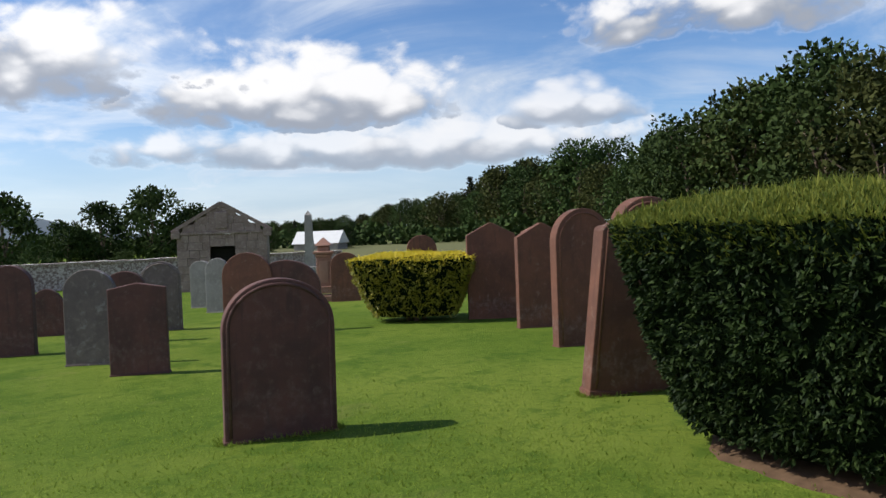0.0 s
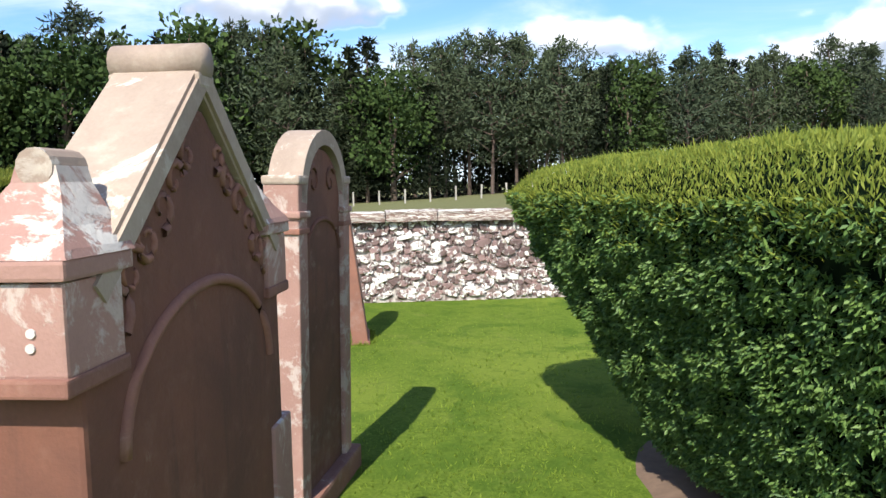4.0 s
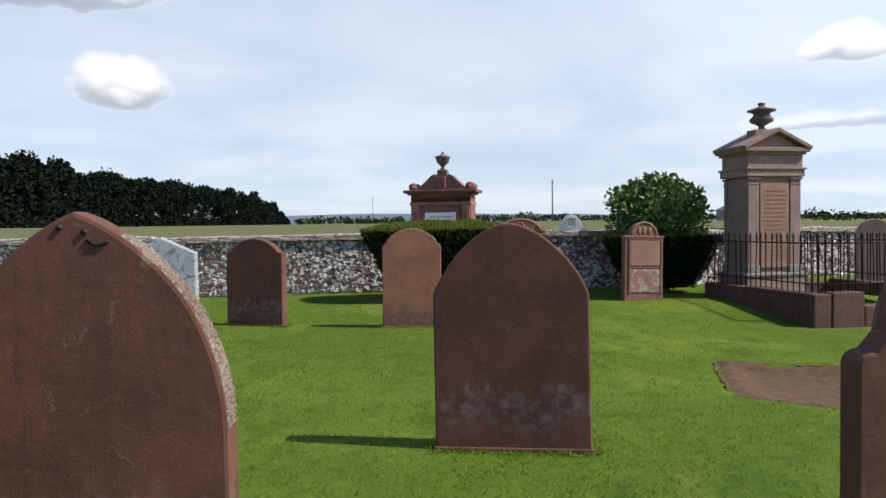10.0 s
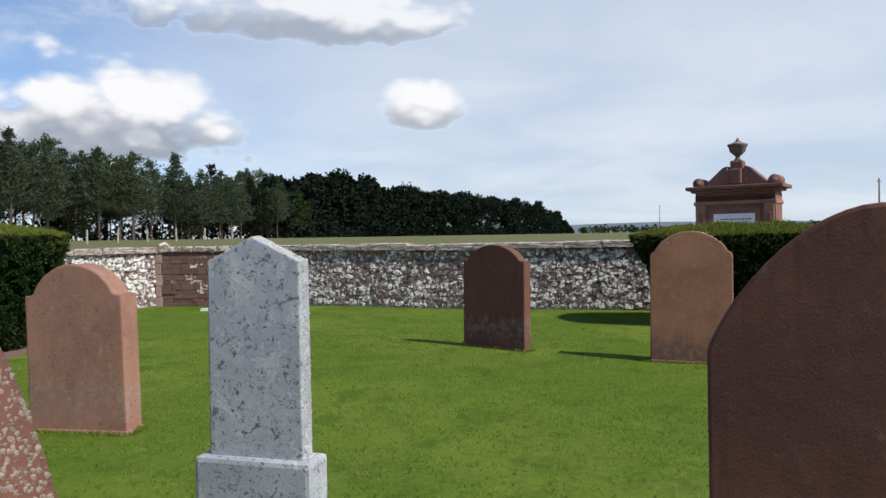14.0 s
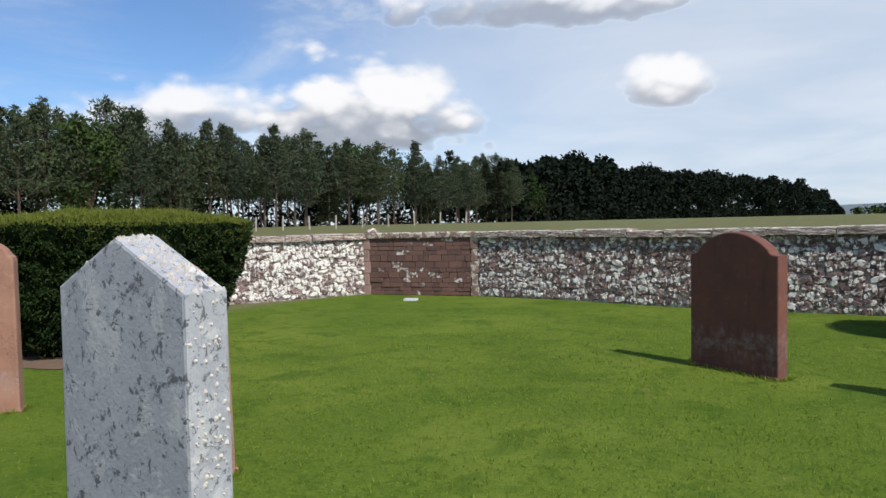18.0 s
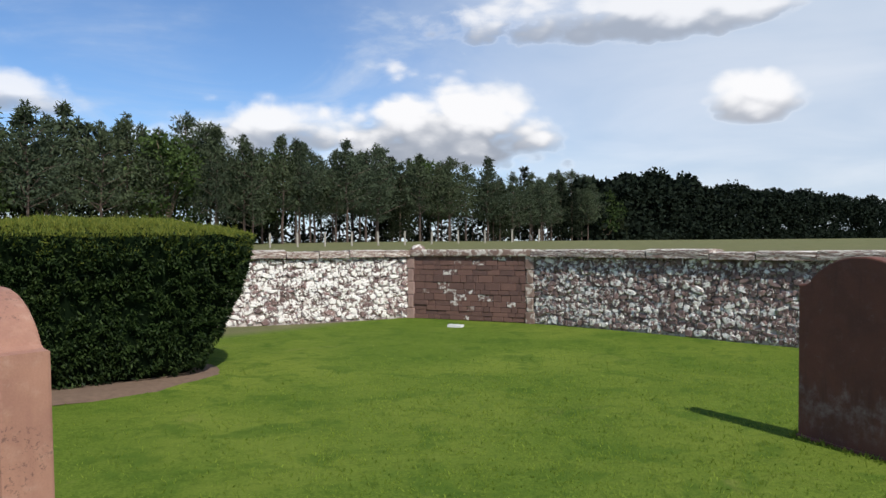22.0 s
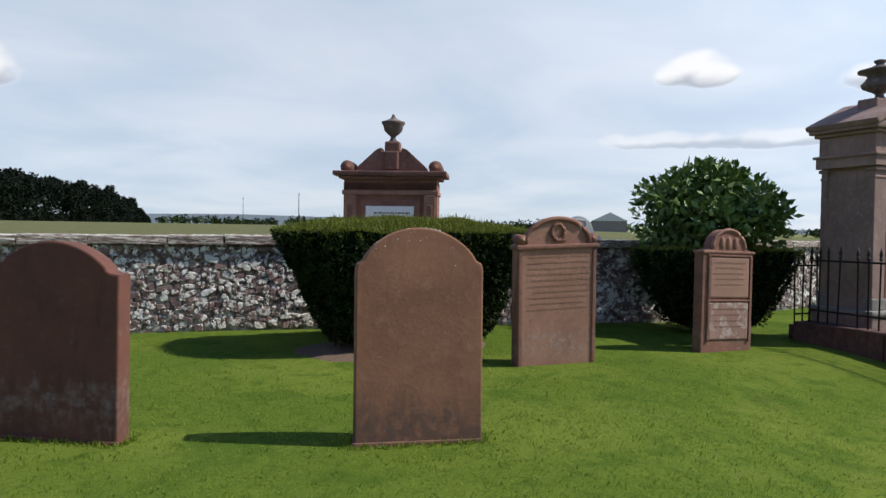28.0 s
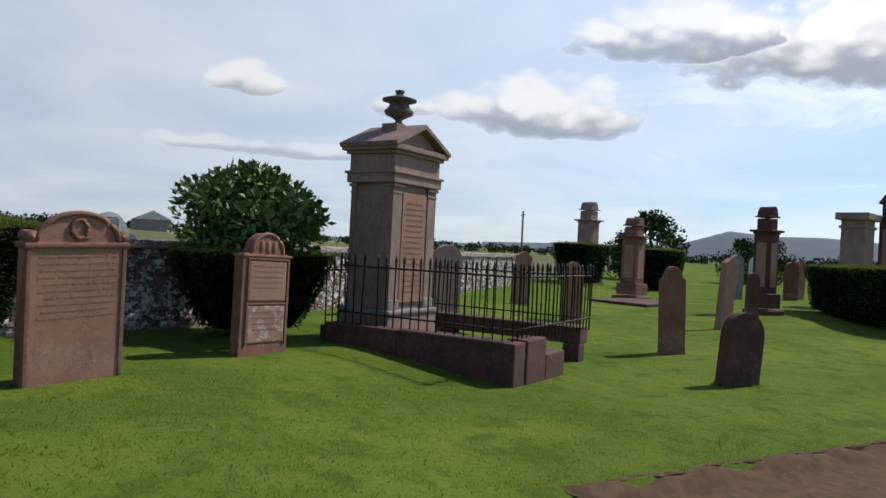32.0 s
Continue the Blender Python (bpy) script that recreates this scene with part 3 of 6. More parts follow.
def stone_mesh(seed):
    """One rough face stone about a metre across, to be scaled: a low dome with an uneven outline."""
    r = random.Random(seed)
    n = 7
    ring = [(0.5 * (0.8 + 0.3 * r.random()) * math.copysign(abs(math.cos(a)) ** 0.6, math.cos(a)), 0.5 * (0.8 + 0.3 * r.random()) * math.copysign(abs(math.sin(a)) ** 0.6, math.sin(a))) for a in (2 * math.pi * k / n for k in range(n))]
    v = [(x, 0.25, z) for x, z in ring] + [(0.95 * x, -0.12, 0.95 * z) for x, z in ring] + [(0.76 * x, -0.19 - 0.07 * r.random(), 0.76 * z) for x, z in ring]
    f = []
    for i in (0, n):
        f += [(i + k, i + (k + 1) % n, i + n + (k + 1) % n, i + n + k) for k in range(n)]
    f.append(tuple(2 * n + k for k in range(n)))
    return v, [q[::-1] for q in f]


def rubble_wall(name, a, b, label, near, height=WALL_H, part_limit=280):
    """A rubble wall from a to b whose face looks to its right; stones near the given span are pieces of their own."""
    d = (b - a).to_3d()
    length = d.length
    ang = math.atan2(d.y, d.x)
    root = thing(name, Matrix.Translation((a.x, a.y, 0)) @ Matrix.Rotation(ang, 4, "Z"), label, "wall", "", "structure")
    inv = root.matrix_basis.copy()

    def gz(u):
        p = inv @ Vector((u, 0, 0))
        return ground_z(p.x, p.y)
    steps = max(2, int(length / 1.5))
    verts, faces = [], []
    for k in range(steps + 1):
        u = length * k / steps
        z = gz(u)
        verts += [(u, 0, z - 0.4), (u, WALL_T, z - 0.4), (u, WALL_T - 0.04, z + height), (u, 0.03, z + height)]
    for k in range(steps):
        i = 4 * k
        faces += [(i, i + 4, i + 7, i + 3), (i + 1, i + 2, i + 6, i + 5), (i + 3, i + 7, i + 6, i + 2)]
    faces += [(0, 3, 2, 1), tuple(4 * steps + k for k in (0, 1, 2, 3))]
    part("core", meshed("core", verts, faces), MORTAR, root)
    kinds = [stone_mesh(100 + k) for k in range(9)]
    shapes = [meshed("stone", v, f) for v, f in kinds]
    for s in shapes:
        s.materials.append(RUBBLE)
    r = random.Random(len(name) * 7)
    rest, made = [], 0
    z0 = 0.04
    while z0 < height - 0.05:
        ch = r.uniform(0.05, 0.095)
        u = r.uniform(0, 0.1)
        while u < length - 0.12:
            wd = r.choice((0.055, 0.075, 0.10, 0.13, 0.20)) * r.uniform(0.8, 1.2)
            k = r.randrange(9)
            m = Matrix.LocRotScale((u + wd / 2, 0.0 + 0.02 * r.random(), gz(u) + z0 + ch / 2 + r.uniform(-0.035, 0.035)), Euler((r.uniform(-0.06, 0.06), r.uniform(-0.4, 0.4), r.uniform(-0.08, 0.08))), (wd * 1.08, r.uniform(0.10, 0.16), ch * r.uniform(0.9, 1.5)))
            if near[0] < u < near[1] and made < part_limit and r.random() < near[2]:
                part("stone", shapes[k], None, root, "", m)
                made += 1
            else:
                rest.append(([m @ Vector(v) for v in kinds[k][0]], kinds[k][1]))
            u += wd * r.uniform(0.98, 1.1)
        z0 += ch * 0.98
    tagged(part("rubble_stones", meshed("rubble_stones", *joined(rest)), RUBBLE_FAR, root), "", "", "", "stuff")
    u, slabs = 0.0, []
    slab_kinds = []
    for k in range(5):
        bm = boxed(1, 1, 1, 0, 0, 0)
        bmesh.ops.subdivide_edges(bm, edges=bm.edges[:], cuts=2, use_grid_fill=True)
        for v in bm.verts:
            v.co.z += 0.10 * noise.noise(v.co * 3 + Vector((k * 5, 0, 0))) + (0.18 * (1 - abs(2 * v.co.y)) if v.co.z > 0.9 else 0)
            v.co.x += 0.02 * noise.noise(v.co * 4 + Vector((0, k * 3, 0)))
            v.co.y += 0.03 * noise.noise(v.co * 4 + Vector((k, k, 2)))
        slab_kinds.append(from_bm("coping_stone", bm, False))
        slab_kinds[-1].materials.append(COPING)
    while u < length - 0.2:
        wd = min(r.uniform(0.55, 1.15), length - u)
        part("coping_stone", slab_kinds[r.randrange(5)], None, root, "", Matrix.LocRotScale((u + wd / 2, WALL_T / 2 - 0.03, gz(u + wd / 2) + height - 0.012 + r.uniform(-0.008, 0.01)), Euler((0, r.uniform(-0.008, 0.008), r.uniform(-0.008, 0.008))), (wd - 0.012, WALL_T + 0.13, r.uniform(0.105, 0.135))))
        u += wd
    return root


# ---- headstones ----
def outline(kind, w, h, sh):
    """Half-open outline of a headstone, from the foot on one side over the top to the other."""
    hw, pts = w / 2, []
    if kind == "round":
        pts = [(hw, 0), (hw, sh)] + [(hw * math.cos(a), sh + (h - sh) * math.sin(a)) for a in (math.pi * k / 22 for k in range(1, 22))] + [(-hw, sh), (-hw, 0)]
    elif kind == "gothic":
        c = ((h - sh) ** 2 - hw ** 2) / (2 * hw)
        full = math.atan2(h - sh, c)
        right = [(-c + (c + hw) * math.cos(full * k / 16), sh + (c + hw) * math.sin(full * k / 16)) for k in range(16)]
        pts = [(hw, 0)] + right + [(0.02, h - 0.012), (0.0, h - 0.004), (-0.02, h - 0.012)] + [(-x, z) for x, z in right[::-1]] + [(-hw, 0)]
    elif kind == "shoulder":
        s, q = (0.055 if h - sh < 0.27 else 0.075) * w, 0.05
        rise = h - sh
        if rise < 0.27:
            chord, up = hw - s, rise - 0.02
            big = (chord ** 2 + up ** 2) / (2 * up)
            half = math.asin(min(1.0, chord / big))
            arch = [(big * math.sin(a), h - big + big * math.cos(a)) for a in (half * (1 - k / 10) for k in range(0, 21))]
        else:
            arch = [((hw - s) * math.cos(a), sh + 0.04 + (rise - 0.04) * math.sin(a)) for a in (math.pi * k / 20 for k in range(0, 21))]
        pts = [(hw, 0), (hw, sh - q), (hw - 0.25 * s, sh - 0.2 * q), (hw - s, sh + 0.01)] + arch[1:-1] + [(-hw + s, sh + 0.01), (-hw + 0.25 * s, sh - 0.2 * q), (-hw, sh - q), (-hw, 0)]
    elif kind == "cove":
        # square shoulders, a small cove and a round head
        s = 0.085 * w
        chord, up = hw - 1.25 * s, h - sh - 0.05
        big = (chord ** 2 + up ** 2) / (2 * up)
        half = math.asin(min(1.0, chord / big))
        arch = [(big * math.sin(a), h - big + big * math.cos(a)) for a in (half * (1 - k / 10) for k in range(0, 21))]
        side = [(hw, 0), (hw, sh), (hw - 0.7 * s, sh + 0.006), (hw - 1.05 * s, sh + 0.020)]
        pts = side + arch + [(-x, z) for x, z in side[::-1]]
    elif kind == "ogive":
        arc = [(hw * math.sin(math.pi / 2 * k / 16), sh + (h - sh) * max(0.0, 1 - math.sin(math.pi / 2 * k / 16) ** 1.75) ** 0.8) for k in range(16, 0, -1)]
        pts = [(hw, 0)] + arc + [(0.0, h)] + [(-x, z) for x, z in arc[::-1]] + [(-hw, 0)]
    elif kind == "gable":
        pts = [(hw, 0), (hw, sh), (0.03, h), (-0.03, h), (-hw, sh), (-hw, 0)]
    elif kind == "stepped":
        pts = [(hw, 0), (hw, sh)] + [(hw - 0.09 * w + 0.09 * w * math.cos(a), sh + 0.06 * math.sin(a)) for a in (math.pi / 2 * k / 4 for k in range(1, 5))]
        top = [(0.34 * w * math.cos(a), sh + 0.06 + (h - sh - 0.06) * math.sin(a)) for a in (math.pi * k / 18 for k in range(1, 18))]
        pts += [(0.36 * w, sh + 0.07)] + top + [(-x, z) for x, z in pts[1:][::-1] if x > 0.36 * w] + [(-hw, 0)]
    else:
        pts = [(hw, 0), (hw, h), (-hw, h), (-hw, 0)]
    return pts


def slab(pts, t, bev=0.012, sink=0.3, inset=0.0, sag=0.0):
    """A slab with that outline and thickness, its edges worn round; inset: depth of a sunk margin on the face."""
    pts = [(x, z if z > 1e-6 else -sink) for x, z in pts]
    bm = bmesh.new()
    vs = [bm.verts.new((x, -t / 2, z)) for x, z in pts]
    f = bm.faces.new(vs)
    got = bmesh.ops.extrude_face_region(bm, geom=[f])
    for v in got["geom"]:
        if isinstance(v, bmesh.types.BMVert):
            v.co.y += t
    bmesh.ops.recalc_face_normals(bm, faces=bm.faces[:])
    edges = [e for e in bm.edges if abs(e.verts[0].co.y - e.verts[1].co.y) < 1e-6]
    bmesh.ops.bevel(bm, geom=edges, offset=bev, segments=2, affect="EDGES", profile=0.55)
    for v in bm.verts:
        n = noise.noise(v.co * 2.3)
        v.co.x += 0.008 * n
        v.co.z += 0.006 * noise.noise(v.co * 3.1 + Vector((4, 4, 4))) if v.co.z > 0 else 0
    return bm


def spot(x, y, rz, lean_x=0.0, lean_y=0.0, z=None):
    return Matrix.Translation((x, y, ground_z(x, y) if z is None else z)) @ Euler((radians(lean_x), radians(lean_y), radians(rz))).to_matrix().to_4x4()


FEET = []


def headstone(kind, x, y, rz, w, h, sh, t, mat, label, lean=(0, 0), group="headstones", bev=0.014, z=None, rim=0.0):
    root = thing("headstone", spot(x, y, rz, *lean, z=z), label, "headstone", group)
    part("slab", slab(outline(kind, w, h, sh), t, bev), mat, root)
    part("footing", boxed(w + 0.02, t + 0.03, 0.325, 0, 0, -0.3, 0.012), mat, root)
    FEET.append((x, y, rz, w, t))
    if rim:
        out = outline(kind, w - 2 * rim, h - rim, sh)[1:-1]
        for y in (-t / 2, t / 2):
            vv, ff = tube([(x, y, z) for x, z in [(out[0][0], 0.05)] + out + [(out[-1][0], 0.05)]], [0.016] * (len(out) + 2), 6)
            part("moulded_rim", meshed("moulded_rim", vv, ff, True), mat, root)
    return root


def lettering(root, w, z_top, rows, y, step=0.075, height=0.022, seed=1, mat=None):
    """Worn, unreadable lines of cut letters as short bars, too small to tell apart."""
    r = random.Random(seed)
    bm = bmesh.new()
    for k in range(rows):
        x, half = -w / 2 * r.uniform(0.75, 1.0), w / 2 * r.uniform(0.75, 1.0)
        while x < half:
            ln = r.uniform(0.02, 0.075)
            box(bm, ln, 0.006, height * r.uniform(0.6, 1.0), x + ln / 2, y, z_top - k * step)
            x += ln + r.uniform(0.012, 0.03)
    tagged(part("inscription", bm, mat or INK, root, "worn unreadable lettering"), "", "", "", "stuff")

# ---- hedges ----
def hedge(name, x, y, rz, top, base, z_top, dome, leaves, shoots, label, leaf=0.045, mats=None, foot=0.12, power=4.0, squash=0.75, group="clipped yews", edge=3, thin=-0.08, shift=(0.0, 0.0)):
    """A clipped yew, narrow at its foot and wide at its flat, shaggy top: near-black core painting the shade in its
    gaps, leaf sprays, new shoots, stem.
    """
    mats = mats or (YEWSHADE, YEWTOP)
    z0 = ground_z(x, y)
    root = thing(name, Matrix.Translation((x, y, z0)) @ Matrix.Rotation(radians(rz), 4, "Z"), label, "hedge", group)
    seed = Vector((x * 3.1, y * 1.7, 5.0))

    # the outline is stepped evenly along its length, not by angle
    fine = [(math.copysign(abs(math.cos(a)) ** (2 / power), math.cos(a)) * top[0], math.copysign(abs(math.sin(a)) ** (2 / power), math.sin(a)) * top[1]) for a in (2 * math.pi * k / 1440 for k in range(1441))]
    run = np.concatenate([[0.0], np.cumsum([math.dist(p, q) for p, q in zip(fine, fine[1:])])])
    fx, fy = np.array(fine).T / np.array([[top[0]], [top[1]]])
    grid = np.linspace(0, run[-1], 721)
    ex, ey = np.interp(grid, run, fx).tolist(), np.interp(grid, run, fy).tolist()

    def shape(u, v, grow=0.0):
        k = (u / (2 * math.pi) % 1.0) * 720
        i = int(k)
        cx, cy = ex[i] + (ex[i + 1] - ex[i]) * (k - i), ey[i] + (ey[i + 1] - ey[i]) * (k - i)
        q = v ** squash
        a, b = (base[0] + (top[0] - base[0]) * q) / 2, (base[1] + (top[1] - base[1]) * q) / 2
        z = foot + v * (z_top - foot)
        bulge = 1 + 0.07 * noise.noise(Vector((cx * 1.6, cy * 1.6, z * 1.4)) + seed)
        return Vector((cx * a * bulge + cx * grow + shift[0] * (1 - q), cy * b * bulge + cy * grow + shift[1] * (1 - q), z))

    def lid(u, r):
        p = shape(u, 1.0)
        return Vector((p.x * r, p.y * r, z_top + dome * (1 - r ** edge) + 0.05 * noise.noise(Vector((p.x * r, p.y * r, 0)) * 2.5 + seed)))
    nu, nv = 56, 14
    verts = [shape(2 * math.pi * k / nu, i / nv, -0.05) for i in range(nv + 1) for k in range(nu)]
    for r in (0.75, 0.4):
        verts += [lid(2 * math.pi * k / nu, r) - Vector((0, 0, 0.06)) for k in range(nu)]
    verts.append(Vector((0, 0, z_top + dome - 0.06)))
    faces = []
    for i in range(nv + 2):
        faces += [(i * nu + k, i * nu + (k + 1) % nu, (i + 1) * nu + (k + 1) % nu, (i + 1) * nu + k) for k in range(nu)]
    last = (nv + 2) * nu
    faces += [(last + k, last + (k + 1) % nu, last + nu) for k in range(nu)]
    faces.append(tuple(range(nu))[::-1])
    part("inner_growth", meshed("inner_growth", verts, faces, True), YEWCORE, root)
    r = random.Random(int(abs(x * 100 + y * 10)))
    pts, nrm = [], []
    tips, tip_n = [], []
    for _ in range(leaves):
        u, v = r.uniform(0, 2 * math.pi), r.random() ** 0.8
        p = shape(u, v)
        gap = noise.noise(p * 7.5 + seed) + 0.6 * noise.noise(p * 17.0)
        # bare gaps let the near-black core show as painted shade
        if gap < thin and r.random() < 0.88:
            continue
        q = shape(u + 0.02, v) - shape(u - 0.02, v)
        k = shape(u, min(1, v + 0.02)) - shape(u, max(0, v - 0.02))
        n = q.cross(k).normalized()
        p = p + n * (0.05 * gap + r.uniform(-0.03, 0.008))
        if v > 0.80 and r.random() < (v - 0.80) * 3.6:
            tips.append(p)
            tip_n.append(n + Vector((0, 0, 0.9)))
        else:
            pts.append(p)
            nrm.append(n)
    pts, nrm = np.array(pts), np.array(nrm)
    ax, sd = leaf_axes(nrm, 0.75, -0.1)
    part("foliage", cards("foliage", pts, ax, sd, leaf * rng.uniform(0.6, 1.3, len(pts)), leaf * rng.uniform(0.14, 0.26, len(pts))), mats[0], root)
    tp = np.array([lid(r.uniform(0, 2 * math.pi), math.sqrt(r.random())) for _ in range(shoots)])
    up = np.tile(np.array([0, 0, 1.0]), (len(tp), 1))
    tp[:, 2] -= 0.03
    if tips:
        tp, up = np.concatenate([tp, np.array(tips)]), np.concatenate([up, np.array(tip_n)])
    ax, sd = leaf_axes(up, 0.42, 0.1)
    ln = leaf * rng.uniform(0.45, 1.15, len(tp)) * np.where(rng.random(len(tp)) < 0.05, 1.9, 1.0)
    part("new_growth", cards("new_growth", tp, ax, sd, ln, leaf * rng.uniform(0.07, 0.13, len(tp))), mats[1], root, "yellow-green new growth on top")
    stems = [tube([(shift[0] + 0.12 * math.cos(a), shift[1] + 0.12 * math.sin(a), -0.2), (shift[0] + 0.2 * math.cos(a), shift[1] + 0.2 * math.sin(a), 0.25), (0.5 * math.cos(a), 0.4 * math.sin(a), 0.7)], [0.06, 0.05, 0.03]) for a in (0.3, 1.9, 3.3, 4.9)]
    part("stem", meshed("stem", *joined(stems), True), BARK, root)
    return root


# ---- trees ----
def blob_cards(name, centres, radii, each, length, width, mat, flatten=0.7):
    """Leaf clumps: each centre is a loose ball of small cards facing all ways."""
    c = np.repeat(np.array(centres), each, 0)
    rr = np.repeat(np.array(radii), each)
    d = unit(rng.normal(size=(len(c), 3)))
    p = c + d * (rr * rng.uniform(0.35, 1.0, len(c)) ** 0.6)[:, None] * np.array([1, 1, flatten])
    ax, sd = leaf_axes(d, 0.8, 0.15)
    me = cards(name, p, ax, sd, length * rng.uniform(0.6, 1.4, len(p)), width * rng.uniform(0.6, 1.3, len(p)))
    me.materials.append(mat)
    return me


def pine_kind(seed, h):
    """A pine: slim trunk bare below, limbs that rise at the tip, loose needle pads that narrow to a ragged leader."""
    r = random.Random(seed)
    path = [(0.05 * k * r.uniform(-1, 1), 0.05 * k * r.uniform(-1, 1), h * k / 6) for k in range(7)]
    pieces = [tube(path, [0.14 - 0.019 * k for k in range(7)])]
    cs, rs = [], []
    low, slim = r.uniform(0.15, 0.34), r.uniform(0.55, 0.9)
    lop, wide = r.uniform(0, 6.283), r.uniform(2.1, 3.2)
    tiers = r.randrange(11, 15)
    for k in range(tiers):
        f = (k + r.uniform(0.2, 0.8)) / tiers
        z = h * (low + (0.96 - low) * f)
        reach = wide * ((1.0 - f) ** slim * min(1.0, 0.62 + 1.6 * f) + 0.10)
        turn = r.uniform(0, 6.283)
        for i in range(6 if f < 0.75 else 4):
            a = turn + 1.1 * i + r.uniform(-0.4, 0.4)
            q = reach * r.uniform(0.45, 1.15) * (1.0 + 0.25 * math.cos(a - lop))
            e = (q * math.cos(a), q * math.sin(a), z + 0.30 * q + r.uniform(-0.2, 0.2))
            if i % 2 == 0:
                pieces.append(tube([(0, 0, z - 0.25), e], [0.045, 0.015], 4))
            size = 0.30 + 0.28 * q
            cs += [e, (e[0] * 0.6, e[1] * 0.6, e[2] - 0.14)]
            rs += [size * r.uniform(0.7, 1.15), size * r.uniform(0.7, 1.1)]
    for k in range(4):
        cs.append((r.uniform(-0.1, 0.1), r.uniform(-0.1, 0.1), h * (0.93 + 0.024 * k)))
        rs.append(0.36 - 0.075 * k)
    trunk = meshed("trunk", *joined(pieces), True)
    trunk.materials.append(PINEBARK)
    return trunk, blob_cards("crown", cs, rs, 26, 0.36, 0.055, PINE, 0.5)


def fir_kind(seed, h):
    r = random.Random(seed)
    trunk = meshed("trunk", *tube([(0, 0, 0), (0, 0, h * 0.5), (0, 0, h * 0.98)], [0.22, 0.13, 0.02]), True)
    trunk.materials.append(BARK)
    cs, rs = [], []
    z = h * 0.12
    while z < h * 0.99:
        reach = (1 - z / h) * h * 0.24 + 0.12
        n = max(3, int(reach * 5))
        for k in range(n):
            a = 6.283 * (k + r.random() * 0.7) / n
            q = reach * r.uniform(0.45, 1.05)
            cs.append((q * math.cos(a), q * math.sin(a), z - 0.12 * q))
            rs.append(0.28 + 0.18 * reach)
        z += 0.42 + 0.02 * h
    return trunk, blob_cards("crown", cs, rs, 26, 0.5, 0.10, FIRSHADE, 0.5)


def broad_kind(seed, h, spread, mat, clumps=80, each=46, length=0.33, width=0.135, low=0.22):
    r = random.Random(seed)
    pieces = [tube([(0, 0, -0.2), (0.1, 0, h * 0.25), (0.0, 0.1, h * 0.6)], [0.26, 0.2, 0.08])]
    cs, rs = [], []
    for k in range(clumps):
        a, t = r.uniform(0, 6.283), r.random()
        z = h * (low + (0.97 - low) * t)
        reach = spread * math.sin(math.pi * min(0.97, 0.16 + 0.80 * t)) ** 0.7 * r.uniform(0.45, 1.08)
        e = (reach * math.cos(a), reach * math.sin(a), z)
        if k % 8 == 0:
            pieces.append(tube([(0, 0, max(h * 0.15, z - 0.5 * h)), (e[0] * 0.5, e[1] * 0.5, z - 0.15 * h), e], [0.09, 0.06, 0.02], 5))
        cs.append(e)
        rs.append(spread * r.uniform(0.22, 0.42))
    trunk = meshed("trunk", *joined(pieces), True)
    trunk.materials.append(BARK)
    return trunk, blob_cards("crown", cs, rs, each, length, width, mat, 0.8)


def tree(kind, x, y, rz, size, label, group, z=None, name="tree"):
    root = thing(name, Matrix.Translation((x, y, (ground_z(x, y) if z is None else z) - 0.05)) @ Matrix.Rotation(rz, 4, "Z") @ Matrix.Diagonal((size, size, size, 1)), label, "tree", group)
    part("trunk", kind[0], None, root)
    part("crown", kind[1], None, root)
    return root

